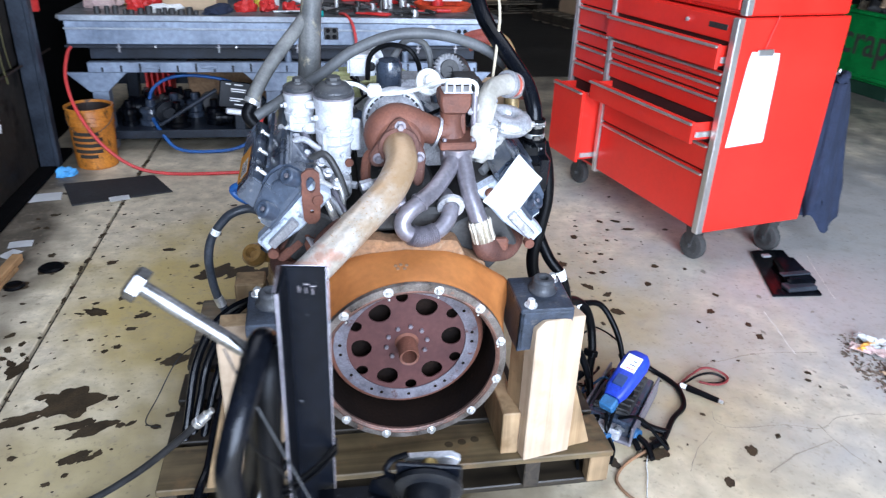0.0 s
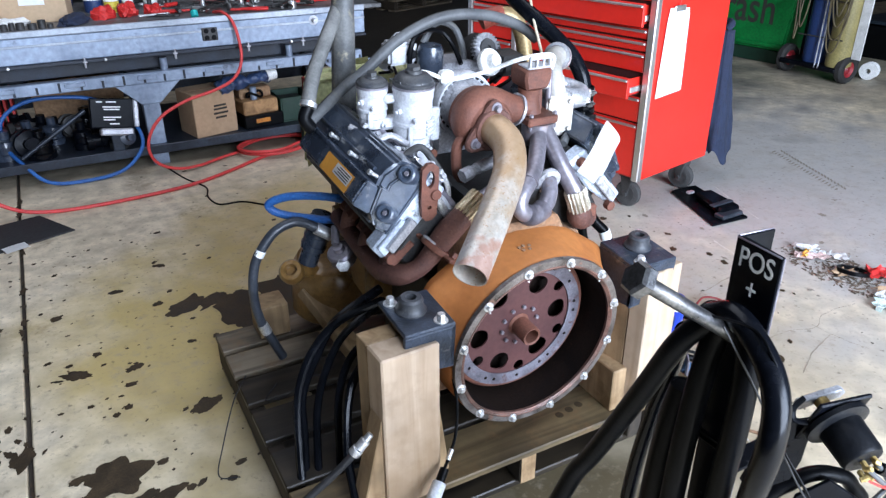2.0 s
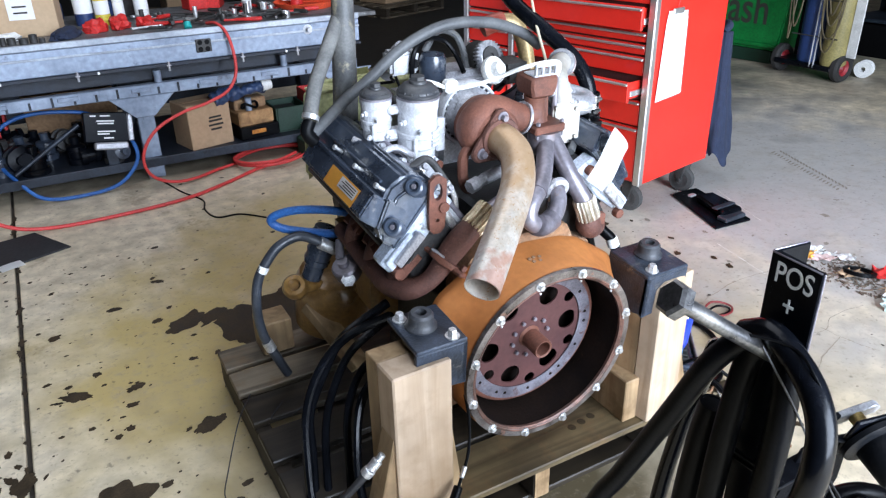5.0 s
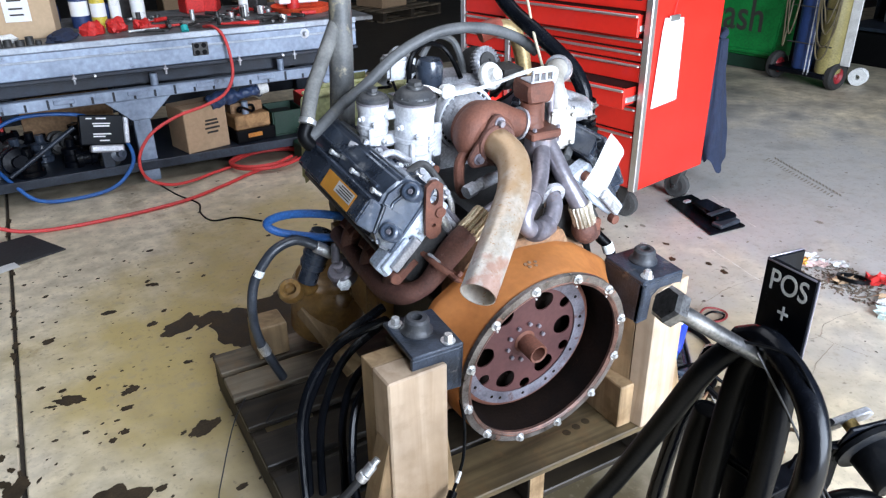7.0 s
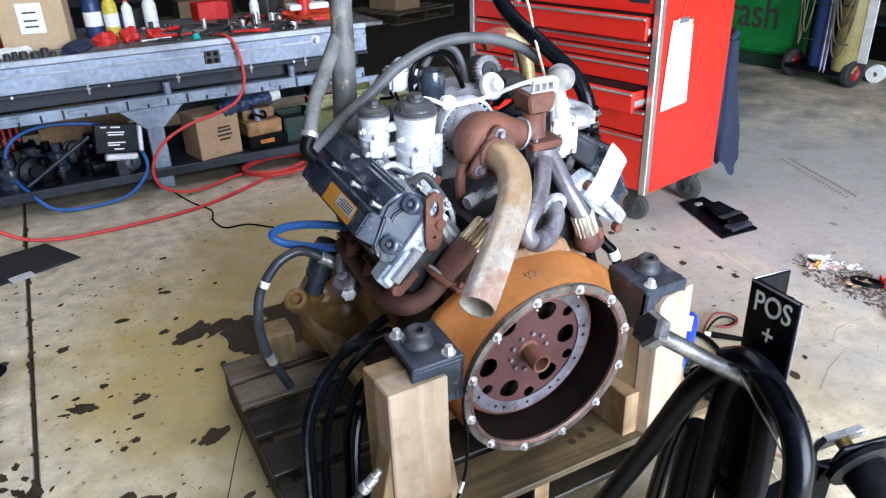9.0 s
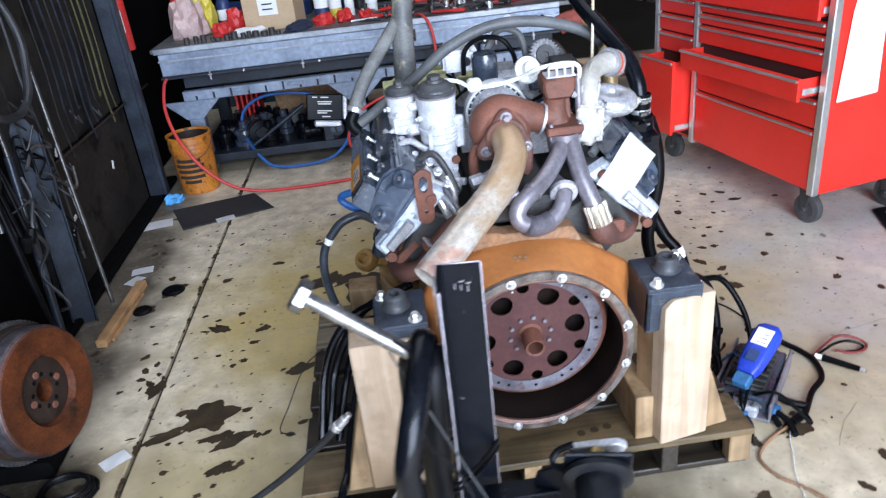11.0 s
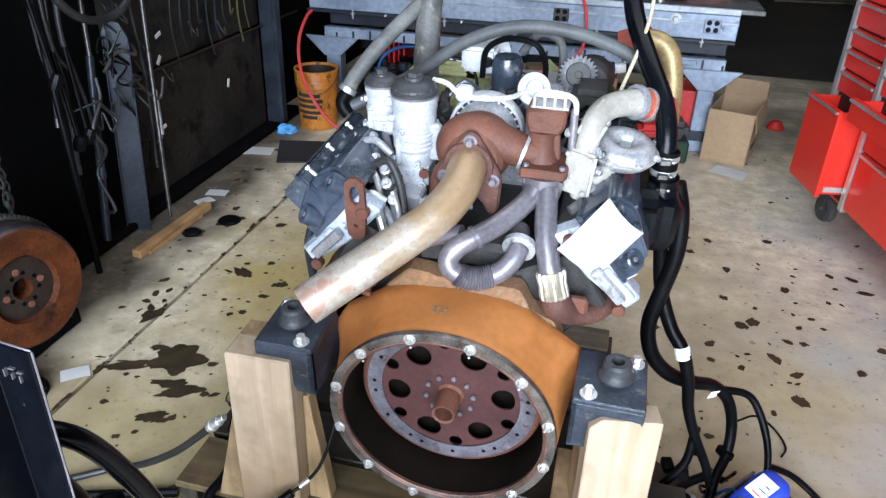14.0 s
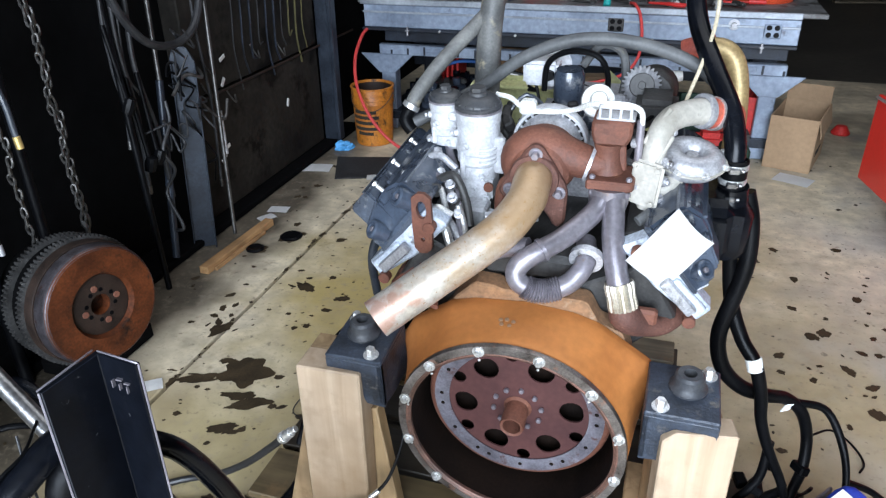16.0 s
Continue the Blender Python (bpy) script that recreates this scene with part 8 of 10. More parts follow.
bin_box(pose(5.38, 5.086, 0, 0, 0, 8) @ Matrix.Diagonal((1, 0.84, 0.70, 1)), "Trash", 0.535)
bin_box(pose(5.258, 5.965, 0, 0, 0, 8) @ Matrix.Diagonal((1, 0.84, 0.70, 1)), "Scrap", 0.535)
cart = thing("gas_cart", pose(4.84, 4.14, 0, 0, 0, 0), "welding gas cart with blue and yellow bottles on red-rimmed wheels", "gas cart")
part("base", box((-0.12, -0.26, 0.085), (0.14, 0.26, 0.125), 0.008), M_BLACKPAINT, cart)
for y in (-0.275, 0.27):
    wl = part("wheel", lathe([(0.062, -0.032), (0.098, -0.036), (0.112, -0.018), (0.112, 0.018), (0.098, 0.036), (0.062, 0.032)], (0, y, 0.112), (0, 1, 0), 32, closed=True), M_CARTTYRE, cart, "black rubber tyre")
    part("rim", lathe([(0, -0.02), (0.016, -0.028), (0.04, -0.010), (0.063, -0.026), (0.063, 0.026), (0.04, 0.010), (0.016, 0.028), (0, 0.02)], (0, y, 0.112), (0, 1, 0), 24), M_REDWHEEL, wl, "dark red wheel rim")
part("gas_bottle", lathe([(0, 0), (0.088, 0), (0.093, 0.02), (0.093, 1.1), (0.06, 1.24), (0.03, 1.28), (0, 1.28)], (0.0, 0.02, 0.126), (0, 0, 1), 32), M_CYLBLUE, cart, "blue gas bottle")
part("gas_bottle", lathe([(0, 0), (0.092, 0), (0.097, 0.02), (0.097, 0.85), (0.07, 0.98), (0.03, 1.02), (0, 1.02)], (-0.01, -0.205, 0.126), (0, 0, 1), 32), M_CYLYELLOW, cart, "yellow gas bottle")
part("notice", box((-0.02, -0.385, 0.20), (-0.008, -0.305, 0.74), 0.003), M_PAPERDIRTY, cart, "white notice panel with unreadable print")
part("notice_arm", box((-0.006, -0.38, 0.44), (0.002, -0.25, 0.48), 0.002), M_BLACKPAINT, cart)
for y in (-0.075, -0.108):
    part("rail", rod((-0.115, y, 0.10), (-0.115, y, 1.1), 0.006), M_ALU, cart, "bare metal rail between the bottles")
for z in (0.34, 0.62, 0.86):
    part("rail_bar", rod((-0.112, -0.27, z), (-0.112, 0.13, z), 0.005), M_BLOCKGREY, cart)
for y in (-0.27, 0.24):
    part("frame_tube", tube([(0.13, y, 0.10), (0.14, y, 0.7), (0.15, y, 1.2), (0.2, y, 1.3)], 0.015, 10), M_BLACKPAINT, cart)
part("crossbar", rod((0.14, -0.27, 0.9), (0.14, 0.24, 0.9), 0.012), M_BLACKPAINT, cart)
for k, (ya, yb, low) in enumerate(((0.16, 0.12, 0.30), (0.14, 0.06, 0.40), (-0.14, -0.27, 0.24), (-0.13, -0.29, 0.34), (-0.15, -0.28, 0.44), (-0.16, -0.26, 0.52))):
    part("gas_hose", tube([(-0.10, ya, 1.0 + 0.03 * k), (-0.13, ya + 0.02, 0.72), (-0.145, ya - 0.01, low + 0.10), (-0.15, 0.5 * (ya + yb), low), (-0.145, yb + 0.01, low + 0.12), (-0.13, yb, 0.75), (-0.10, yb, 1.02)], 0.0065, 8), M_HOSEOLIVE, cart, "looped olive-brown gas hose")
part("tool_tray", box((-0.14, -0.06, 1.02), (0.02, 0.26, 1.14), 0.01), M_DARKGREEN, cart, "dark green tool tray")
part("tray_label", box((-0.146, 0.10, 1.05), (-0.141, 0.18, 1.10), 0.001), M_YELLOW, cart, "yellow label")
tagged(part("wire_reel", lathe([(0.02, -0.04), (0.068, -0.04), (0.068, -0.028), (0.04, -0.024), (0.04, 0.024), (0.068, 0.028), (0.068, 0.04), (0.02, 0.04)], (5.15, 3.86, 0.068), (1, 0.3, 0), 28, closed=True), M_WHITEPART), "pale wire reel on the floor", "wire reel")
rack = thing("parts_rack", pose(6.25, 3.5, 0, 0, 0, 5), "dark cluttered parts rack in the shade", "rack")
part("plinth", box((-0.28, -1.05, 0.0), (0.28, 1.05, 0.28), 0.01), M_DARKWALL, rack, "black boxed-in rack foot")
part("back_sheet", box((0.31, -1.1, 0.0), (0.33, 1.1, 1.9), 0.003), M_DARKWALL, rack)
for z in (0.3, 0.9, 1.5):
    part("shelf", box((-0.3, -1.1, z), (0.3, 1.1, z + 0.03), 0.004), M_BENCHDARK, rack)
for x, y in ((-0.29, -1.08), (0.29, -1.08), (-0.29, 1.08), (0.29, 1.08)):
    part("upright", box((x - 0.02, y - 0.02, 0), (x + 0.02, y + 0.02, 1.9), 0.003), M_BENCHDARK, rack)
rnd = random.Random(31)
for k in range(26):
    s = rnd.uniform(0.08, 0.2)
    x, y, z = rnd.uniform(-0.18, 0.18), rnd.uniform(-0.95, 0.95), rnd.choice((0.33, 0.93, 1.53))
    b = box((-s, -s * 0.8, 0), (s, s * 0.8, s * rnd.uniform(0.6, 1.7)), 0.015, rack.matrix_world @ pose(x, y, z, 0, 0, rnd.uniform(0, 90)))
    tagged(part("parts_carton" if k % 2 else "machine_part", b, (M_BLOCKGREY, M_BENCHDARK, M_DARKWALL, M_BLOCKGREY)[k % 4]), "dark greasy machine part on the rack" if k % 2 == 0 else "dusty dark parts box on the rack", "part" if k % 2 == 0 else "box", "clutter on the rack")
for k, (x, y) in enumerate(((1.2, 10.4), (2.6, 10.9), (3.6, 9.6))):
    pl = thing("pallet_stack", pose(x, y, 0, 0, 0, 10 * k), "grey timber pallet with boxes far back in the shade", "pallet", "pallets at the back")
    for z in (0.12, 0.0):
        for i in range(5):
            part("deck_board", box((-0.55, -0.5 + 0.22 * i, z), (0.55, -0.38 + 0.22 * i, z + 0.02), 0.002), M_PALLETWOOD, pl)
    for i in (-0.52, 0.0, 0.52):
        part("stringer", box((i - 0.03, -0.5, 0.021), (i + 0.03, 0.5, 0.119), 0.002), M_PALLETSIDE, pl)
    part("carton", box((-0.35, -0.3, 0.141), (0.1, 0.2, 0.141 + 0.25 + 0.1 * k), 0.01), M_CARTON, pl)
    part("drum", rod((0.3, 0.1, 0.141), (0.3, 0.1, 0.5), 0.15), M_BLOCKGREY, pl)

# ---- workbench ----
bench = thing("workbench", pose(0, 0, 0), "long blue-grey steel workbench with a lower shelf", "workbench")
BY = 4.52
part("bench_top", box((-1.42, BY - 0.01, 0.775), (1.14, BY + 0.95, 0.80), 0.004), M_BENCHTOP, bench, "worn steel bench top")
part("top_edge", box((-1.40, BY - 0.03, 0.770), (1.02, BY - 0.012, 0.803), 0.004), M_BENCHEDGE, bench, "rubbed front edge with its highlight put into the colour")
part("apron", box((-1.38, BY - 0.018, 0.640), (1.02, BY + 0.03, 0.769), 0.004), M_BENCH, bench)
part("apron_lip", box((-1.39, BY - 0.035, 0.622), (1.02, BY + 0.03, 0.639), 0.003), M_BENCHDARK, bench)
part("lower_beam", box((-1.30, BY + 0.0, 0.475), (1.0, BY + 0.05, 0.535), 0.004), M_BENCH, bench)
part("apron_fold", box((-1.385, BY - 0.026, 0.722), (1.02, BY - 0.0185, 0.734), 0.002), M_BENCHEDGE, bench)
for k in range(22):
    x = -1.22 + 0.105 * k
    part("beam_slot", box((x - 0.006, BY - 0.004, 0.48), (x + 0.006, BY + 0.002, 0.505 + 0.012 * (k % 3)), 0), M_BENCHDARK, bench)
for x in (-1.1, -0.55, -0.1, 0.3, 0.62, 0.85):
    part("clamp_bolt", merge(rod((x, BY - 0.04, 0.600), (x, BY - 0.04, 0.65), 0.006), box((x - 0.012, BY - 0.05, 0.625), (x + 0.012, BY - 0.02, 0.632), 0.002)), M_ALU, bench, "small clamp bolt under the apron")
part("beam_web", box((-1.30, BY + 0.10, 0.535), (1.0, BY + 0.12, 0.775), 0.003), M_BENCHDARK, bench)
for x in (-0.95, -0.62, -0.26, 0.1, 0.45, 0.8):
    part("bracket", box((x - 0.05, BY - 0.008, 0.498), (x + 0.05, BY + 0.001, 0.522), 0.003), M_BENCH, bench)
    if x in (-0.26, 0.45):
        part("stud", rod((x + 0.1, BY + 0.03, 0.535), (x + 0.1, BY + 0.03, 0.60), 0.02), M_BENCH, bench)
for x in (-1.26, -0.26, 0.93):
    leg = part("leg", box((x - 0.045, BY + 0.03, 0.0), (x + 0.045, BY + 0.12, 0.475), 0.005), M_BENCH, bench)
    part("gusset", prism([(x - 0.17, 0.474), (x + 0.17, 0.474), (x + 0.05, 0.36), (x - 0.05, 0.36)], BY + 0.01, BY + 0.03, 0.003), M_BENCH, leg)
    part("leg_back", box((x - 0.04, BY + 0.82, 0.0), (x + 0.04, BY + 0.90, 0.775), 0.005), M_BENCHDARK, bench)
part("lower_shelf", box((-1.30, BY + 0.0, 0.085), (1.0, BY + 0.9, 0.125), 0.004), M_BENCHDARK, bench, "steel lower shelf, coloured dark for the shade under the bench")
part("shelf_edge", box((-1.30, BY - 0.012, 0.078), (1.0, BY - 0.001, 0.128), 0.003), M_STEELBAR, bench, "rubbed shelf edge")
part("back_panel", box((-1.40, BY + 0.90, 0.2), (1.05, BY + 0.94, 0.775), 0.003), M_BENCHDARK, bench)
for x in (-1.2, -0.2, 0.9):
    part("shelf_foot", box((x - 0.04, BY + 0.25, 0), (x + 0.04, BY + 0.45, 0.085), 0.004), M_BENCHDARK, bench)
for x, w in ((0.10, 0.042), (0.89, 0.042)):
    o = part("power_outlet", box((x - w, BY - 0.03, 0.675), (x + w, BY - 0.0175, 0.745), 0.004), M_BLOCKGREY if x < 0.5 else M_BENCH, bench, "double power outlet")
    for i in (-1, 1):
        for j in (0.692, 0.728):
            part("socket", rod((x + i * 0.019, BY - 0.0325, j), (x + i * 0.019, BY - 0.029, j), 0.0135), M_BLACK, o, "black socket face")
part("air_coupler", merge(rod((0.70, BY - 0.06, 0.735), (0.70, BY - 0.017, 0.735), 0.014), rod((0.70, BY - 0.019, 0.735), (0.70, BY - 0.017, 0.735), 0.028)), M_ALUBRIGHT, bench, "round pale air coupler")
for x in (-0.9, -0.45, 0.25, 0.55):
    part("hook", rod((x, BY - 0.05, 0.632), (x, BY - 0.03, 0.632), 0.007), M_ZINC, bench)

# hoses round the bench
tagged(part("red_air_hose", tube([(-1.36, BY - 0.02, 0.63), (-1.36, BY - 0.12, 0.60), (-1.34, BY - 0.28, 0.50), (-1.27, BY - 0.42, 0.36), (-1.16, BY - 0.48, 0.20), (-1.02, BY - 0.48, 0.07), (-0.85, BY - 0.46, 0.014), (-0.55, BY - 0.47, 0.012), (-0.2, BY - 0.42, 0.012), (0.05, BY - 0.30, 0.012), (0.28, BY - 0.16, 0.012), (0.50, BY - 0.10, 0.014), (0.62, BY + 0.02, 0.02), (0.52, BY + 0.13, 0.022), (0.34, BY + 0.13, 0.024), (0.19, BY + 0.02, 0.026), (0.20, BY - 0.12, 0.030), (0.36, BY - 0.20, 0.03), (0.54, BY - 0.14, 0.03), (0.64, BY - 0.01, 0.036), (0.50, BY + 0.10, 0.045), (0.32, BY + 0.10, 0.050), (0.17, BY - 0.02, 0.048), (0.22, BY - 0.15, 0.048), (0.38, BY - 0.18, 0.045), (0.52, BY - 0.10, 0.045)], 0.0092, 10), M_REDHOSE), "red rubber air hose trailing over the floor", "air hose")
tagged(part("red_air_hose", tube([(0.16, BY + 0.1, 0.806), (0.19, BY + 0.0, 0.815), (0.225, BY - 0.05, 0.77), (0.245, BY - 0.07, 0.66), (0.235, BY - 0.09, 0.55), (0.17, BY - 0.12, 0.47), (0.05, BY - 0.15, 0.43), (-0.10, BY - 0.17, 0.40), (-0.24, BY - 0.19, 0.34), (-0.32, BY - 0.2, 0.25), (-0.34, BY - 0.21, 0.16), (-0.30, BY - 0.2, 0.08), (-0.2, BY - 0.18, 0.03), (-0.08, BY - 0.14, 0.016), (0.06, BY - 0.06, 0.014), (0.2, BY + 0.0, 0.014)], 0.0085, 10), M_REDHOSE), "red rubber air hose looping down off the bench", "air hose")
tagged(part("blue_air_hose", tube([(-0.42, BY + 0.16, 0.33), (-0.6, BY + 0.18, 0.40), (-0.85, BY + 0.2, 0.41), (-1.0, BY + 0.2, 0.33), (-1.02, BY + 0.16, 0.2), (-0.95, BY + 0.02, 0.12), (-0.85, BY - 0.06, 0.03), (-0.68, BY - 0.08, 0.012), (-0.48, BY - 0.06, 0.03), (-0.36, BY - 0.01, 0.12), (-0.35, BY + 0.03, 0.22), (-0.42, BY + 0.16, 0.33)], 0.0105, 10), M_BLUEHOSE), "blue air hose coiled round the lower shelf", "air hose")

# things on the lower shelf
rnd = random.Random(5)
SH = 0.125
for k in range(34):
    x, y = rnd.uniform(-1.18, -0.40), rnd.uniform(BY + 0.06, BY + 0.55)
    r = rnd.uniform(0.035, 0.075)
    lean = rnd.choice(((0, 0, 1), (1, 0.2, 0), (0.3, -1, 0.2)))
    z = SH + (0 if lean[2] == 1 else r)
    p = Vector((x, y, z))
    b = lathe([(0, 0), (r, 0), (r, 0.03), (r * 0.8, 0.035), (r * 0.8, 0.07), (r * 0.95, 0.075), (r * 0.9, 0.10), (r * 0.4, 0.11), (r * 0.4, 0.15), (0, 0.15)], p, lean, 20)
    tagged(part("pump", b, rnd.choice((M_BLACKPAINT, M_BLACKPAINT, M_COVER, M_BLACKGLOSS, M_COVER, M_BLOCKGREY))), "greasy dark pump unit on the lower shelf", "pump", "pumps on the shelf")
cu = thing("control_box", pose(-0.47, BY + 0.03, 0.325, -14, 9, 6), "black electronic control box with white print bars tipped on the shelf", "control box")
part("case", box((-0.115, -0.02, -0.075), (0.105, 0.02, 0.085), 0.006), M_BLACKPAINT, cu)
for z, x0, w in ((0.062, -0.08, 0.03), (0.062, -0.03, 0.05), (0.035, -0.05, 0.09), (0.022, -0.045, 0.08), (-0.02, -0.05, 0.09), (-0.033, -0.05, 0.06), (-0.055, -0.02, 0.05)):
    part("print_bar", box((x0, -0.0215, z), (x0 + w, -0.0202, z + 0.007), 0), M_PAPER, cu, "bar of unreadable white print")
part("heat_sink", box((-0.07, -0.035, -0.115), (0.10, 0.02, -0.0755), 0.008), M_ALU, cu)
part("connector_strip", box((0.106, -0.02, -0.07), (0.135, 0.02, 0.08), 0.006), M_ALU, cu)
tagged(part("support_bar", box((-0.50, BY + 0.0, SH), (-0.44, BY + 0.05, 0.235), 0.004), M_STEELBAR), "short blue-grey steel bar under the control box", "bar")
tagged(part("pry_bar", rod((-0.95, BY + 0.02, 0.15), (-0.60, BY + 0.05, 0.36), 0.012), M_STEELBAR), "grey pry bar leaning across the shelf", "pry bar")
bxm = thing("carton", pose(0.055, BY + 0.13, SH, 0, 0, 14), "closed brown cardboard carton with black print", "carton")
part("body", box((-0.13, -0.10, 0), (0.13, 0.12, 0.255), 0.004), M_CARTON, bxm)
part("flap_seam", box((-0.128, 0.006, 0.2545), (0.128, 0.012, 0.2565), 0), M_CARTONIN, bxm)
for k, (z, w) in enumerate(((0.165, 0.05), (0.145, 0.055), (0.12, 0.06), (0.095, 0.045))):
    part("print_bar", box((0.03 - w * 0.7, -0.1025, z), (0.03 + w * 0.8, -0.1, z + 0.011), 0), M_INK, bxm, "bar of unreadable black print")
crate = thing("tool_case", pose(0.35, BY + 0.14, SH, 0, 0, 8), "open brown box of parts with a black and orange case", "tool case")
part("lower_case", box((-0.12, -0.09, 0), (0.13, 0.1, 0.075), 0.006), M_BLACK, crate)
part("tray", box((-0.11, -0.07, 0.075), (0.11, 0.1, 0.16), 0.008), M_PLANK, crate)
part("lid", box((-0.10, 0.0, 0.16), (0.1, 0.1, 0.22), 0.008), M_CARTONIN, crate)
part("badge", box((-0.05, -0.0935, 0.03), (0.04, -0.0905, 0.055), 0.001), M_ORANGE, crate, "orange badge as a plain bar")
part("coil", tube([(0.05 * math.cos(a) - 0.02, -0.03 + 0.02 * math.sin(a), 0.19 + 0.015 * math.sin(2 * a)) for a in [radians(30 * i) for i in range(13)]], 0.008, 8), M_BLACK, crate)
roll = thing("cloth_roll", pose(0.28, BY + 0.10, 0.40, 0, 0, 10), "blue rag roll wedged under the bench", "cloth roll")
bm = tube([(-0.16, 0, -0.03), (-0.1, 0, 0.0), (0, 0, 0.0), (0.1, 0, 0.01), (0.15, 0, 0.02)], lambda s: 0.038 + 0.010 * math.sin(7 * s), 22, 8)
for v in bm.verts:
    v.co += 0.020 * Vector((0.4 * noise.noise(v.co * 23), noise.noise(v.co * 27 + Vector((4, 0, 0))), noise.noise(v.co * 31 + Vector((0, 9, 0)))))
part("rag", bm, mat("creased_blue_wrap", (0.045, 0.075, 0.16), (0.02, 0.034, 0.075), 14, 0.25, 0, 0.3, (0.30, 0.36, 0.46), 18, 0.63), roll, angle=0.3)
part("bottle_end", rod((0.14, 0, 0.02), (0.2, 0, 0.03), 0.042), M_WHITEPART, roll, "white bottle end")
part("tie", rod((0.05, 0, -0.04), (0.05, 0, -0.15), 0.02), M_BENCH, roll)
for k, (x, mm, lb) in enumerate(((0.58, M_DARKGREEN, "dark green plastic crate on the shelf"), (0.80, M_REDPLASTIC, "red plastic crate on the shelf"))):
    cr = thing("crate", pose(x, BY + 0.2, SH), lb, "crate", "crates on the shelf")
    part("base", box((-0.1, -0.12, 0), (0.1, 0.12, 0.01), 0.002), mm, cr)
    for a, b in (((-0.1, -0.12), (-0.09, 0.12)), ((0.09, -0.12), (0.1, 0.12)), ((-0.089, -0.12), (0.089, -0.11)), ((-0.089, 0.11), (0.089, 0.12))):
        part("side", box((a[0], a[1], 0.011), (b[0], b[1], 0.15 + 0.06 * k), 0.002), mm, cr)
    part("contents", box((-0.085, -0.1, 0.011), (0.085, 0.1, 0.12), 0.02), M_BLOCKGREY, cr)
for k in range(5):
    tagged(part("red_fin", box((-1.1 + 0.035 * k, BY + 0.5, SH), (-1.085 + 0.035 * k, BY + 0.7, 0.40), 0.002, ), M_REDPLASTIC), "red grille slat standing behind the pumps", "grille", "red slats")
tagged(part("parts_box", box((-0.85, BY + 0.6, SH), (-0.35, BY + 0.85, 0.42), 0.006), M_CARTONIN), "long brown box at the back of the shelf", "box")

# things on the bench top
BT = 0.80
big_box = thing("carton", pose(-0.71, BY + 0.36, BT, 0, 0, -8), "tan cardboard carton with a white shipping label", "carton")
part("body", box((-0.16, -0.13, 0), (0.16, 0.15, 0.27), 0.004), mat("tan_cardboard", (0.55, 0.4, 0.25), (0.5, 0.36, 0.22), 4, 0.85, 0, 0.08, None, fine=0.05), big_box)
part("label_patch", box((-0.06, -0.1335, 0.09), (0.06, -0.1305, 0.24), 0), M_PAPER, big_box, "white shipping label")
for z in (0.12, 0.15, 0.19):
    part("print_bar", box((-0.035, -0.1345, z), (0.03, -0.1336, z + 0.008), 0), M_INK, big_box, "bar of unreadable print")


def crumple(name, x, y, sx, sy, sz, mm, label, cat, seed, group=""):
    b = bmesh.new()
    bmesh.ops.create_icosphere(b, subdivisions=3, radius=1)
    for v in b.verts:
        k = 1 + 0.32 * noise.noise(v.co * 1.8 + Vector((seed * 3.3, seed, 0))) + 0.2 * noise.noise(v.co * 5 + Vector((seed, 0, seed)))
        v.co = Vector((v.co.x * sx * k, v.co.y * sy * k, (max(-0.35, v.co.z) + 0.35) * sz * k))
    bmesh.ops.transform(b, matrix=pose(x, y, BT, 0, 0, seed * 40), verts=b.verts)
    return tagged(part(name, b, mm, angle=0.4), label, cat, group)


for i, (x, y, sx, sy, sz) in enumerate(((-0.40, BY + 0.20, 0.07, 0.05, 0.05), (-0.27, BY + 0.26, 0.09, 0.05, 0.05), (-0.14, BY + 0.24, 0.06, 0.04, 0.04), (-1.02, BY + 0.2, 0.07, 0.05, 0.06), (-0.95, BY + 0.34, 0.06, 0.05, 0.10))):
    crumple("work_glove", x, y, sx, sy, sz, M_REDPLASTIC, "crumpled red work glove on the bench", "glove", i + 1, "red gloves")
crumple("plastic_bag", -1.24, BY + 0.32, 0.11, 0.1, 0.18, M_BAG, "crinkled pinkish plastic bag of parts", "bag", 9)
crumple("plastic_bag", -1.2, BY + 0.5, 0.12, 0.1, 0.24, M_YELLOW, "yellow plastic bag on the bench", "bag", 12)
crumple("rag", -0.86, BY + 0.16, 0.11, 0.05, 0.03, M_WHITEPART, "white rag on the bench edge", "rag", 14, "rags")
crumple("rag", -0.55, BY + 0.12, 0.12, 0.06, 0.035, M_NAVY, "dark rag on the bench edge", "rag", 15, "rags")


def bottle(x, y, r, h, mm, cap, label):
    b = thing("bottle", pose(x, y, BT), label, "bottle", "bottles on the bench")
    part("body", lathe([(0, 0), (r, 0), (r, h * 0.7), (r * 0.85, h * 0.8), (r * 0.4, h * 0.88), (r * 0.4, h * 0.92), (0, h * 0.92)], (0, 0, 0), (0, 0, 1), 24), mm, b)
    part("cap", rod((0, 0, h * 0.92), (0, 0, h), r * 0.45), cap, b)
    part("label_band", lathe([(r * 1.005, h * 0.25), (r * 1.01, h * 0.25), (r * 1.01, h * 0.55), (r * 1.005, h * 0.55)], (0, 0, 0), (0, 0, 1), 24, closed=True), M_PAPER, b, "white label band")


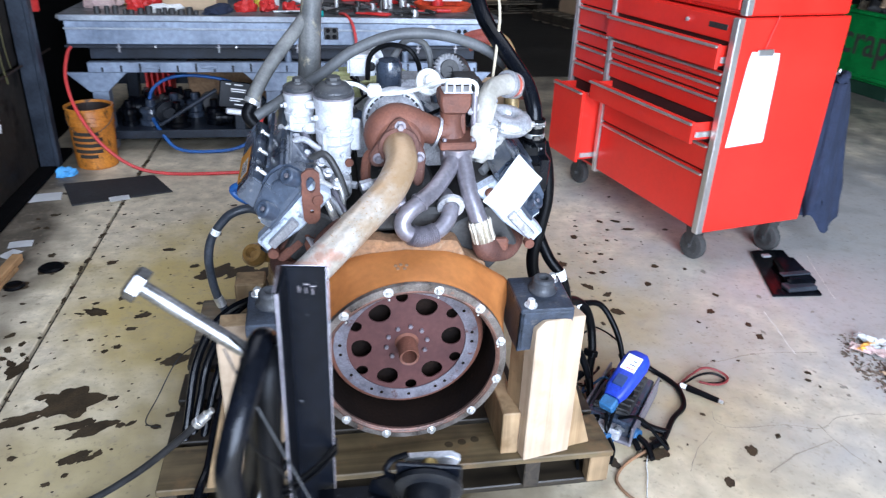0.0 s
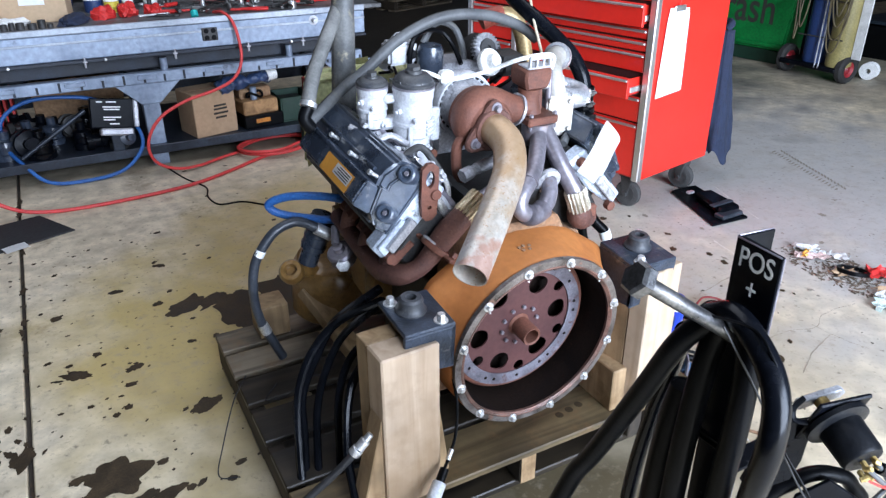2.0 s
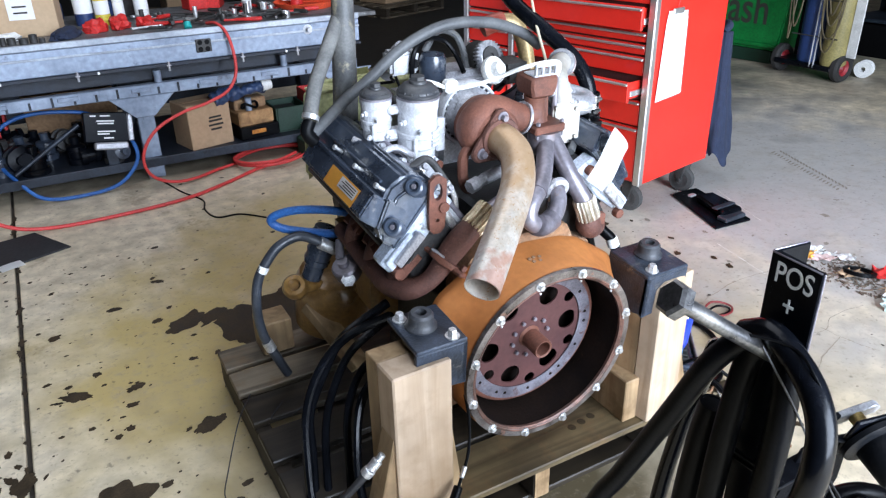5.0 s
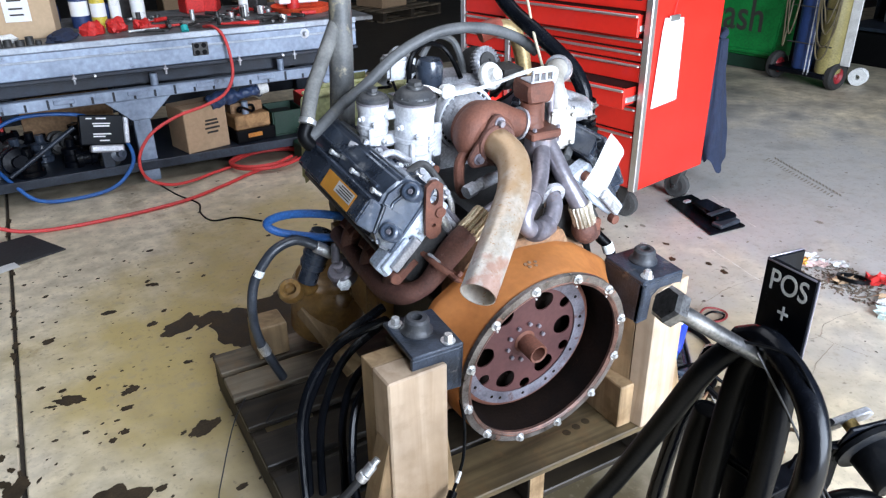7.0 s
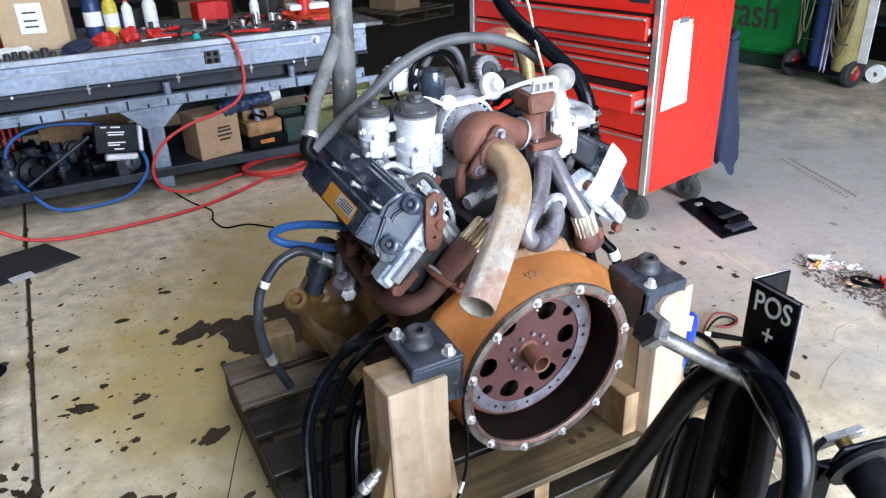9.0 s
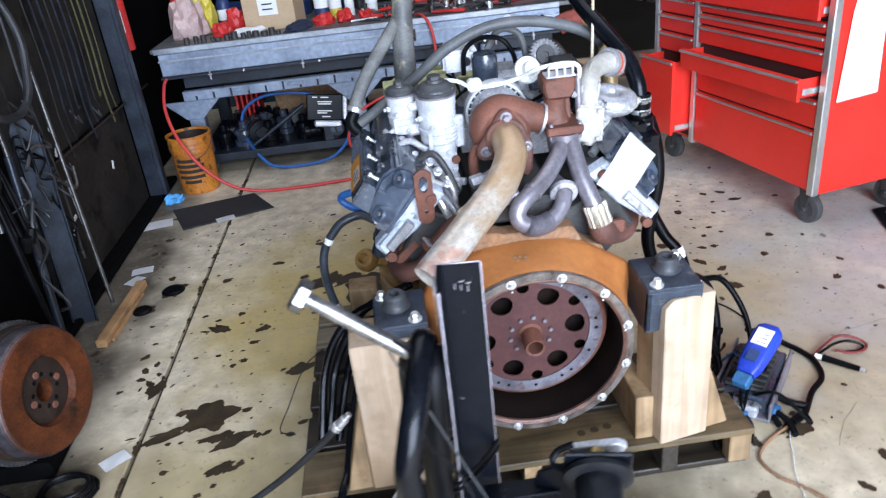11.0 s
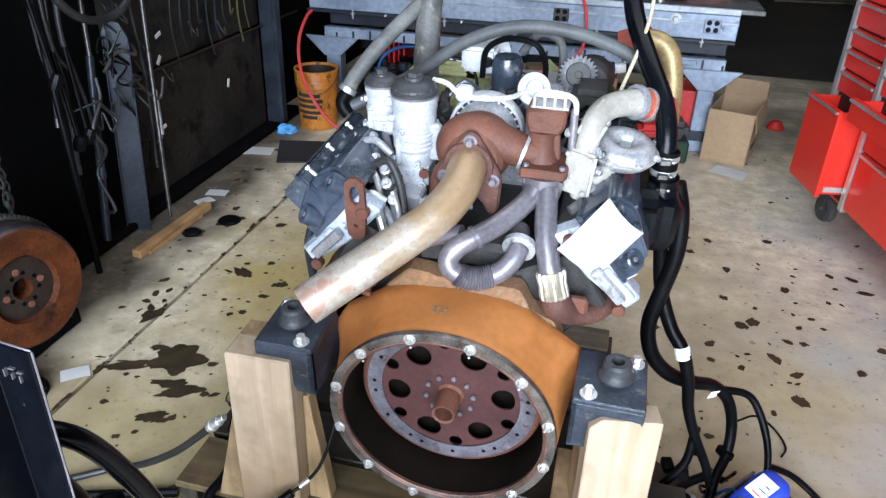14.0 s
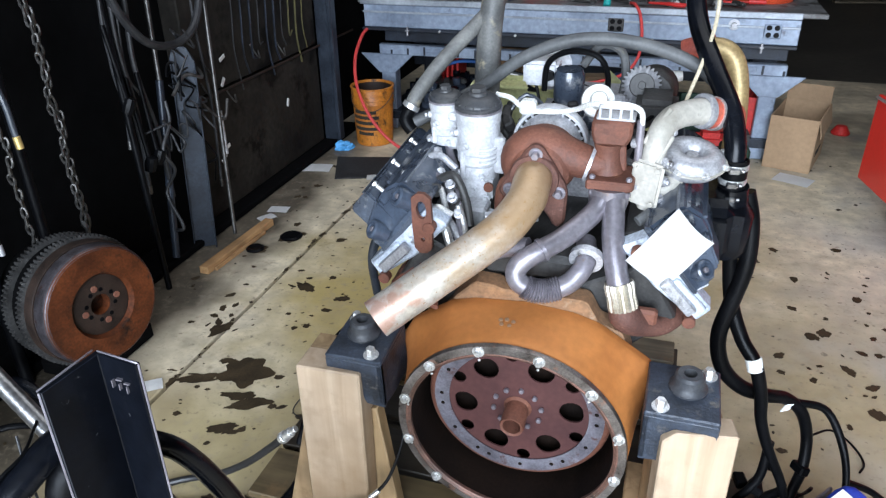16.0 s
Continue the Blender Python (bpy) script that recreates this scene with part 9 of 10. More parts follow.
for x, y, r, h, mm, cap, lb in ((-0.33, BY + 0.44, 0.04, 0.24, M_YELLOW, M_BLACK, "yellow oil bottle with a black cap"), (-0.24, BY + 0.46, 0.03, 0.2, M_WHITEPART, M_REDPLASTIC, "white spray can with a red cap"), (-0.42, BY + 0.5, 0.05, 0.26, M_CYLBLUE, M_BLACK, "blue can with a black cap"),
                                (-1.05, BY + 0.55, 0.045, 0.22, M_CYLBLUE, M_WHITEPART, "blue can with a white cap"), (-1.36, BY + 0.62, 0.035, 0.27, M_REDPLASTIC, M_BLACK, "red spray can with a black cap"), (0.48, BY + 0.42, 0.028, 0.16, M_WHITEPART, M_WHITEPART, "small white plastic squeeze bottle"), (-0.1, BY + 0.6, 0.04, 0.2, M_WHITEPART, M_REDPLASTIC, "white spray can with a red cap")):
    bottle(x, y, r, h, mm, cap, lb)
tray = thing("drip_tray", pose(0.84, BY + 0.42, BT), "round orange-red drip tray holding white packets", "tray")
part("dish", lathe([(0, 0), (0.17, 0), (0.19, 0.035), (0.185, 0.037), (0.165, 0.006), (0, 0.006)], (0, 0, 0), (0, 0, 1), 40), mat("orange_red_plastic", (0.75, 0.09, 0.03), None, 8, 0.4), tray)
part("packet", box((-0.12, 0.05, 0.04), (0.14, 0.16, 0.075), 0.006), M_PAPER, tray, "white packet")
part("red_bottle", rod((-0.02, 0.08, 0.01), (-0.02, 0.08, 0.14), 0.04), M_REDPLASTIC, tray, "red plastic bottle")


def spanner(length, w):
    b = rod((-length / 2, 0, 0.006), (length / 2, 0, 0.006), w * 0.5, n=8)
    lathe([(w * 0.55, 0), (w * 1.1, 0), (w * 1.1, 0.01), (w * 0.55, 0.01)], (length / 2 + w * 0.8, 0, 0.001), (0, 0, 1), 16, b, True)
    box((-length / 2 - w * 1.6, -w, 0.001), (-length / 2, -w * 0.35, 0.011), 0.002, bm=b)
    box((-length / 2 - w * 1.6, w * 0.35, 0.001), (-length / 2, w, 0.011), 0.002, bm=b)
    box((-length / 2 - w * 0.4, -w * 0.5, 0.001), (-length / 2 + w, w * 0.5, 0.011), 0.002, bm=b)
    return b


def socket_tool(r, h):
    return lathe([(r * 0.6, 0), (r, 0), (r, h), (r * 0.75, h), (r * 0.7, h * 0.4), (r * 0.6, h * 0.4)], (0, 0, 0), (0, 0, 1), 16, closed=True)


def pliers(mm):
    b = tube([(0, 0, 0.01), (0.04, 0.012, 0.01), (0.1, 0.03, 0.01), (0.15, 0.025, 0.01)], 0.008, 8)
    tube([(0, 0, 0.012), (0.04, -0.012, 0.012), (0.1, -0.03, 0.012), (0.15, -0.025, 0.012)], 0.008, 8, bm=b)
    box((-0.06, -0.012, 0.004), (0.0, 0.012, 0.016), 0.004, bm=b)
    return b


rnd = random.Random(8)
TOOL_MATS = (M_ZINC, M_CHAIN, M_BLOCKGREY, M_CHAIN)
for k in range(46):
    x, y = rnd.uniform(-0.2, 0.75), rnd.uniform(BY + 0.06, BY + 0.6)
    if k % 4 == 0:
        b, nm, ct = spanner(rnd.uniform(0.1, 0.22), rnd.uniform(0.012, 0.02)), "spanner", "spanner"
    elif k % 4 == 1:
        b, nm, ct = socket_tool(rnd.uniform(0.012, 0.024), rnd.uniform(0.03, 0.07)), "socket", "socket"
    elif k % 4 == 2:
        b, nm, ct = pliers(None), "pliers", "pliers"
    else:
        b = rod((-0.09, 0, 0.012), (0.03, 0, 0.012), 0.004, n=8)
        rod((0.03, 0, 0.014), (0.12, 0, 0.014), 0.013, 0.011, n=10, bm=b)
        nm, ct = "screwdriver", "screwdriver"
    ob = part(nm, b, rnd.choice(TOOL_MATS + ((M_REDPLASTIC, M_REDPLASTIC) if k % 4 > 1 else (M_ZINC, ))))
    ob.matrix_world = pose(x, y, BT + 0.012 * rnd.random(), 0, 0, rnd.uniform(0, 360))
    tagged(ob, "used " + nm + " among the tools on the bench", ct, "hand tools on the bench")
for k in range(13):
    x = -1.2 + 0.045 * k + rnd.uniform(-0.01, 0.01)
    ob = part("socket", socket_tool(rnd.uniform(0.010, 0.022), rnd.uniform(0.02, 0.045)), M_BLOCKGREY)
    ob.matrix_world = pose(x, BY + 0.03 + 0.02 * rnd.random(), BT, 0, 0, 0)
    tagged(ob, "dull steel socket standing on the bench edge", "socket", "sockets on the bench edge")
for k in range(10):
    s = rnd.uniform(0.04, 0.09)
    b = box((-s, -s * 0.7, 0), (s, s * 0.7, s * rnd.uniform(0.8, 2.2)), 0.006, pose(rnd.uniform(-1.2, 0.9), BY + rnd.uniform(0.66, 0.84), BT, 0, 0, rnd.uniform(0, 90)))
    tagged(part("small_box", b, rnd.choice((M_CARTON, M_WHITEPART, M_REDPLASTIC, M_CYLBLUE, M_BLOCKGREY, M_REDPLASTIC))), "small parts box at the back of the bench", "box", "boxes on the bench")
tagged(part("teal_cap", rod((0.04, BY + 0.0, BT + 0.003), (0.04, BY + 0.02, BT + 0.03), 0.02), mat("teal_plastic", (0.03, 0.4, 0.38), None, 10, 0.4)), "small teal plastic cap on the bench edge", "cap")

# pail, mat, papers, glove, plank by the wall
pail = thing("pail", pose(-1.262, 4.285, 0) @ Matrix.Diagonal((0.82, 0.82, 1, 1)), "battered orange plastic pail with black print", "pail")
part("body", lathe([(0, 0), (0.128, 0), (0.134, 0.006), (0.146, 0.25), (0.152, 0.252), (0.147, 0.275), (0.153, 0.278), (0.148, 0.30), (0.155, 0.303), (0.15, 0.335), (0.158, 0.338), (0.158, 0.348), (0.146, 0.348), (0.142, 0.30), (0.126, 0.012), (0, 0.012)], (0, 0, 0), (0, 0, 1), 40), M_ORANGE, pail)
for z, w in ((0.20, 0.62), (0.168, 0.75), (0.135, 0.7), (0.10, 0.7), (0.07, 0.45)):
    r = 0.1355 + 0.046 * z
    b = bmesh.new()
    vs = [(b.verts.new((r * math.sin(a), -r * math.cos(a), z)), b.verts.new((r * math.sin(a) * 1.002, -r * math.cos(a) * 1.002, z + 0.020))) for a in [-w - 0.10 + 2 * w * i / 12 for i in range(13)]]
    for p, q in zip(vs, vs[1:]):
        b.faces.new((p[0], q[0], q[1], p[1]))
    part("print_bar", b, M_INK, pail, "bar of unreadable black print")
part("handle", tube([(0.156 * math.cos(a), -0.156 * math.sin(a) * 0.9, 0.31 - 0.10 * math.sin(a)) for a in [radians(15 * i) for i in range(13)]], 0.003, 6), M_CHAIN, pail, "wire handle")
# Separate near-black lining for the inside of the pail.
part("dark_lining", lathe([(0, 0.013), (0.124, 0.013), (0.1405, 0.335), (0.1395, 0.335), (0.123, 0.0145), (0, 0.0145)], (0, 0, 0), (0, 0, 1), 32), M_HUBFACE, pail, "near-black inside of the pail")
tagged(part("floor_mat", prism([(-1.235, 3.64), (-0.775, 3.80), (-0.915, 4.06), (-1.36, 3.95)], 0.0, 0.008, 0.002, "z"), M_MAT), "black rubber mat on the floor by the pail", "mat")
for x, y, a, s in ((-1.40, 3.765, 12, 1.15), (-1.02, 3.70, 20, 0.7), (-1.055, 1.845, 40, 0.6), (1.10, 4.27, -25, 1.3), (-1.34, 3.10, 60, 0.6), (-1.33, 3.2, 10, 0.7)):
    b = bmesh.new()
    vs = [[b.verts.new((0.07 * s * (i / 3 - 0.5) * 2, 0.05 * s * (j / 3 - 0.5) * 2, 0.002 + 0.002 * abs(math.sin(2.2 * i + j)))) for j in range(4)] for i in range(4)]
    for i in range(3):
        for j in range(3):
            b.faces.new((vs[i][j], vs[i + 1][j], vs[i + 1][j + 1], vs[i][j + 1]))
    bmesh.ops.solidify(b, geom=b.faces[:], thickness=0.001)
    ob = part("paper_scrap", b, M_PAPER)
    ob.matrix_world = pose(x, y, 0.010 if (x, y) == (-1.02, 3.70) else 0.001, 0, 0, a)
    tagged(ob, "scrap of white paper lying on the floor", "paper", "paper scraps")
b = bmesh.new()
bmesh.ops.create_icosphere(b, subdivisions=3, radius=1)
for v in b.verts:
    k = 1 + 0.5 * noise.noise(v.co * 2 + Vector((5, 0, 0)))
    v.co = Vector((v.co.x * 0.055 * k, v.co.y * 0.035 * k, (max(-0.3, v.co.z) + 0.3) * 0.035 * k))
bmesh.ops.transform(b, matrix=pose(-1.385, 4.10, 0.0, 0, 0, 40), verts=b.verts)
tagged(part("nitrile_glove", b, M_GLOVE, angle=0.5), "crumpled light-blue nitrile glove on the floor", "glove")
pk = thing("plank", pose(-1.30, 2.79, 0, 0, 0, -3), "old brown timber plank lying along the wall", "plank")
part("plank_piece", box((-0.022, -0.25, 0.0), (0.022, 0.25, 0.034), 0.004), M_PLANK, pk)
part("plank_piece", box((0.0225, -0.21, 0.0), (0.036, 0.16, 0.018), 0.003), M_PLANK, pk, "split thin strip")
for x, y, r in ((-1.13, 2.953, 0.05), (-1.225, 2.80, 0.04)):
    tagged(part("rubber_puck", lathe([(0, 0), (r, 0), (r * 1.02, 0.006), (r * 0.8, 0.012), (r * 0.5, 0.009), (0, 0.009)], (x, y, 0), (0, 0, 1), 24), M_BLACK), "flat black rubber puck on the floor", "puck", "rubber pucks")

# open carton beyond the engine
oc = thing("open_carton", pose(1.123, 4.60, 0, 0, 0, -16), "open brown cardboard carton with dark parts inside", "carton")
for lo, hi in (((-0.12, -0.19, 0.006), (-0.115, 0.19, 0.29)), ((0.115, -0.19, 0.006), (0.12, 0.19, 0.29)), ((-0.1145, -0.19, 0.006), (0.1145, -0.185, 0.29)), ((-0.1145, 0.185, 0.006), (0.1145, 0.19, 0.29))):
    part("side", box(lo, hi, 0.001), M_CARTON, oc)
part("bottom", box((-0.12, -0.19, 0), (0.12, 0.19, 0.0055), 0.001), M_CARTON, oc)
part("flap", box((-0.115, 0.0, 0.0), (0.115, 0.10, 0.004), 0.001, pose(0, 0.188, 0.29, 100, 0, 0)), M_CARTON, oc)
part("flap", box((0, -0.185, 0), (0.10, 0.185, 0.004), 0.001, pose(0.118, 0, 0.29, 0, 78, 0)), M_CARTON, oc)
part("contents", box((-0.11, -0.18, 0.006), (0.11, 0.18, 0.16), 0.02), M_BLOCKGREY, oc, "dark parts in the carton")
for y0, y1, z in ((-0.10, 0.06, 0.085), (-0.10, 0.02, 0.068)):
    part("print_bar", box((0.1202, y0, z), (0.1216, y1, z + 0.012), 0), M_INK, oc, "bar of unreadable print")
tagged(part("plastic_cone", lathe([(0, 0), (0.05, 0), (0.055, 0.01), (0.03, 0.05), (0, 0.055)], (1.45, 5.15, 0), (0, 0, 1), 20), M_REDPLASTIC), "red plastic cap on the floor behind the carton", "cap")
crt = thing("crate", pose(0.72, 4.42, 0, 0, 0, 5), "dark green parts crate on the floor before the bench", "crate")
part("base", box((-0.15, -0.1, 0), (0.15, 0.1, 0.12), 0.01), M_DARKGREEN, crt)
part("rags", box((-0.13, -0.08, 0.12), (0.02, 0.08, 0.19), 0.03, segments=2), M_REDPLASTIC, crt, "red rags in the crate")
part("dark_parts", box((0.02, -0.08, 0.12), (0.14, 0.08, 0.22), 0.03, segments=2), M_BLOCKGREY, crt)

# ---- flywheel assembly by the wall ----
fly = thing("flywheel_unit", pose(-1.187, 1.866, 0.279, -5, 0, 76), "rusty clutch flywheel with toothed ring gears leaning on a block", "flywheel")
part("disc", lathe([(0.0, 0.03), (0.030, 0.03), (0.032, 0.0), (0.098, 0.0), (0.106, -0.022), (0.182, -0.022), (0.188, -0.016), (0.188, 0.05), (0.0, 0.05)], (0, 0, 0), (0, 1, 0), 64), M_FLYDISC, fly, "red-rusted friction disc")
part("disc_edge", lathe([(0.180, -0.0225), (0.1865, -0.018), (0.192, -0.006), (0.193, 0.028), (0.186, 0.028), (0.180, -0.015)], (0, 0, 0), (0, 1, 0), 64, closed=True), M_STEELEDGE, fly, "bare steel edge of the disc")
part("hub_recess", lathe([(0.034, 0.0), (0.097, 0.0), (0.097, -0.003), (0.060, -0.006), (0.034, -0.005)], (0, 0, 0), (0, 1, 0), 40, closed=True), M_HUBFACE, fly, "dark greasy hub face")
for k in range(4):
    a = radians(90 * k + 8)
    part("hub_plug", lathe([(0, -0.004), (0.0115, -0.004), (0.010, 0.003), (0, 0.004)], (0.058 * math.cos(a), -0.006, 0.058 * math.sin(a)), (0, -1, 0), 16), M_CASTRUST, fly, "round rusty plug")
for k in range(8):
    a = radians(45 * k + 30)
    part("hub_hole", lathe([(0, 0), (0.0075, 0), (0.007, 0.0008), (0, 0.001)], (0.049 * math.cos(a), -0.0056, 0.049 * math.sin(a)), (0, -1, 0), 12), M_BLACK, fly, "dark bolt hole")


def gear(r, y0, y1, teeth, mm, name):
    b = bmesh.new()
    n = teeth * 4
    front, back = [], []
    for i in range(n):
        a = 2 * math.pi * i / n
        rr = r if i % 4 in (0, 1) else r - 0.007
        front.append(b.verts.new((rr * math.cos(a), y0, rr * math.sin(a))))
        back.append(b.verts.new((rr * math.cos(a), y1, rr * math.sin(a))))
    b.faces.new(front)
    b.faces.new(back[::-1])
    for i in range(n):
        j = (i + 1) % n
        b.faces.new((front[i], back[i], back[j], front[j]))
    bmesh.ops.recalc_face_normals(b, faces=b.faces)
    part(name, b, mm, fly, "grey toothed ring gear")


part("plate", lathe([(0, 0.0), (0.196, 0.0), (0.198, 0.004), (0.198, 0.05), (0, 0.05)], (0, 0.03, 0), (0, 1, 0), 64), M_HUBFACE, fly, "dark backing plate")
gear(0.212, 0.070, 0.092, 88, M_BLOCKGREY, "ring_gear")
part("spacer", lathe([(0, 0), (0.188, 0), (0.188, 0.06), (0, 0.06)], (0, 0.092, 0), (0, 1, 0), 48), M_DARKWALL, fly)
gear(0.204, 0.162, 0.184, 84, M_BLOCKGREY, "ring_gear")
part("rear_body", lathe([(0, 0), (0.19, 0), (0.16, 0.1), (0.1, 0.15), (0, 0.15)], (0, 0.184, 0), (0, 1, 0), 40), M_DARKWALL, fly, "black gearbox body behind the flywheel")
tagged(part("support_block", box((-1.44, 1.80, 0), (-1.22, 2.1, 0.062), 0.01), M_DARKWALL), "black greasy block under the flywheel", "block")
jk = thing("screw_jack", pose(-1.275, 1.335, 0), "greasy screw jack with a pale T-handle standing on the floor", "screw jack")
part("screw", tube([(0, 0, 0.010), (0.0, 0.008, 0.09), (0.0, 0.015, 0.17)], 0.0075, 10, 16, ripple=0.12), M_BLACK, jk, "greasy black screw")
part("handle", rod((0.0, 0.012, 0.152), (0.085, 0.020, 0.158), 0.004), M_BLOCKGREY, jk, "dull T-handle pin")
part("foot", lathe([(0, 0), (0.014, 0), (0.016, 0.004), (0.009, 0.013), (0, 0.013)], (0, 0, 0), (0, 0, 1), 16), M_CHAIN, jk)
part("nut", lathe([(0, 0), (0.011, 0), (0.013, 0.006), (0.013, 0.030), (0.019, 0.034), (0.019, 0.042), (0, 0.042)], (0.0, 0.012, 0.138), (-0.02, 0.08, 1), 12), M_ZINC, jk, "bright collar nut")
part("outer_tube", rod((-0.001, 0.016, 0.178), (-0.010, 0.032, 0.335), 0.0165), M_ALU, jk, "bare metal outer tube")
part("socket_tube", rod((-0.010, 0.032, 0.335), (-0.018, 0.045, 0.46), 0.022), M_DARKWALL, jk, "black socket tube")
part("brace", prism([(-0.16, 0.0), (-0.03, 0.17), (-0.03, 0.33), (-0.22, 0.33)], 0.02, 0.05, 0.004), M_DARKWALL, jk, "black steel brace")
part("frame_bar", box((-0.33, 0.03, 0.28), (-0.02, 0.075, 0.32), 0.004), M_DARKWALL, jk)
part("frame_bar", box((-0.33, 0.025, 0.0), (-0.29, 0.075, 0.6), 0.004), M_DARKWALL, jk)
for k, pts in enumerate(([(-1.44, 1.50, 0.10), (-1.34, 1.50, 0.16), (-1.25, 1.53, 0.17), (-1.18, 1.58, 0.10), (-1.16, 1.66, 0.02)], [(-1.45, 1.46, 0.014), (-1.36, 1.47, 0.03), (-1.28, 1.52, 0.05), (-1.22, 1.58, 0.02)], [(-1.42, 1.60, 0.10), (-1.32, 1.62, 0.13), (-1.25, 1.62, 0.09), (-1.21, 1.60, 0.02)])):
    tagged(part("greasy_hose", tube(pts, (0.013, 0.010, 0.016)[k], 10), (M_BLACK, M_BLACK, M_BLACKGLOSS)[k]), "greasy black hose heaped by the screw jack", "hose", "heaped hoses")
for k in range(3):
    tagged(part("cord_coil", tube([(-1.155 + (0.085 - 0.010 * k) * math.cos(a), 1.725 + (0.068 - 0.008 * k) * math.sin(a), 0.008 + 0.012 * k) for a in [radians(30 * i + 20 * k) for i in range(13)]], 0.0065, 8), M_BLACK), "black cord coiled on the floor", "cord", "cord coils")
for k, pts in enumerate(([(-1.5, 1.18, 0.012), (-1.2, 1.25, 0.012), (-0.9, 1.36, 0.012), (-0.66, 1.44, 0.012), (-0.48, 1.5, 0.012)], [(-1.5, 1.08, 0.012), (-1.2, 1.16, 0.012), (-0.9, 1.27, 0.012), (-0.6, 1.38, 0.012), (-0.45, 1.46, 0.012)])):
    tagged(part("floor_cable", tube(pts, 0.0125, 10), M_BLACK), "thick black cable lying across the floor", "cable", "floor cables")

# ---- chains, hoses and bars on the west wall ----
link_bm = tube([(0.007 * math.cos(a), 0, 0.013 * math.sin(a) + 0.004 * (1 if math.sin(a) > 0 else -1)) for a in [2 * math.pi * i / 12 for i in range(13)]], 0.0043, 7, 2)
link_ob = part("chain_link", link_bm, M_CHAIN)
link_me = link_ob.data
bpy.data.objects.remove(link_ob)
for x, y, z0, z1 in ((-1.45, 2.135, 0.42, 2.2), (-1.470, 2.168, 0.44, 2.2), (-1.40, 1.88, 0.45, 2.2)):
    ch = thing("chain", pose(x, y, 0), "dull steel lifting chain hanging from the wall", "chain", "hanging chains")
    n = int((z1 - z0) / 0.0275)
    for i in range(n):
        ln = new("chain_link", link_me)
        ln.parent, ln.matrix_local = ch, pose(0.006 * math.sin(i * 0.7), 0.006 * math.cos(i * 1.1), z0 + 0.0275 * i, 8 * math.sin(i), 8 * math.cos(2 * i), 90 * (i % 2) + 35)
    part("hook", tube([(0, 0, z0 - 0.01), (0.012, 0, z0 - 0.04), (0.0, 0, z0 - 0.075), (-0.02, 0, z0 - 0.06)], 0.008, 8), M_CHAIN, ch, "forged chain hook")
    part("upper_rod", rod((0, 0, z0 + 0.0275 * n), (0, 0, 4.4), 0.006), M_CHAIN, ch)
    part("wall_arm", rod((0, 0, 2.2), (-1.63 - x, 0, 2.2), 0.012), M_CHAIN, ch, "wall arm that carries the chain")


def hung_hose(pts, r, mm, label, end=None):
    h = thing("hung_hose", pose(0, 0, 0), label, "hose", "hoses on the wall")
    part("line", tube(pts, r, 10), mm, h)
    if end:
        p, q = Vector(pts[-1]), Vector(pts[-2])
        d = (p - q).normalized()
        part("end_fitting", rod(p, p + d * 0.035, r * 1.15), end, h, "metal hose end")


hung_hose([(-1.62, 2.30, 1.7), (-1.46, 2.42, 1.25), (-1.42, 2.52, 1.0), (-1.42, 2.66, 0.90), (-1.42, 2.84, 0.90), (-1.43, 2.96, 1.0), (-1.45, 3.02, 1.2), (-1.62, 3.05, 1.6)], 0.0155, M_WALLHOSE, "thick dusty hose hung in a loop on the wall")
hung_hose([(-1.62, 1.70, 1.6), (-1.30, 1.75, 1.2), (-1.22, 1.76, 0.98), (-1.205, 1.76, 0.86)], 0.0085, M_HYDHOSE, "dark air hose with a brass end hanging from the wall", M_BRASS)
hung_hose([(-1.62, 1.6, 1.5), (-1.42, 1.70, 1.1), (-1.385, 1.74, 0.75), (-1.375, 1.745, 0.52)], 0.0075, M_HUBFACE, "thin brown hose with a steel fitting hanging from the wall", M_ALU)
for y, z, r in ((2.46, 0.45, 0.008), (2.52, 0.62, 0.006), (2.57, 0.30, 0.010)):
    hung_hose([(-1.60, y, 1.7), (-1.48, y + 0.02, 1.2), (-1.455, y - 0.02, 0.85), (-1.45, y + 0.03, 0.5 * (0.85 + z)), (-1.455, y + 0.05, z)], r, M_WALLHOSE, "thin dusty cable hanging on the wall")
lean_z, lean_x = Vector((0.0, 0.08, 1.0)).normalized(), Vector((0.79, 0.61, 0.0)).normalized()
lean_y = lean_z.cross(lean_x).normalized()
lean_x = lean_y.cross(lean_z)
beam = thing("leaning_channel", Matrix(((lean_x.x, lean_y.x, lean_z.x, -1.455), (lean_x.y, lean_y.y, lean_z.y, 2.765), (lean_x.z, lean_y.z, lean_z.z, 0.0), (0, 0, 0, 1))), "blue-grey steel channel leaning against the wall", "steel channel")
part("web", prism([(-0.048, 0.0), (0.048, 0.0), (0.048, 0.80), (0.02, 0.86), (-0.030, 0.87), (-0.048, 0.82)], -0.004, 0.004, 0.002), M_STEELBAR, beam)
for u in (-0.048, 0.042):
    part("lip", box((u, -0.030, 0.0), (u + 0.006, -0.0045, 0.80), 0.002), M_STEELBAR, beam)
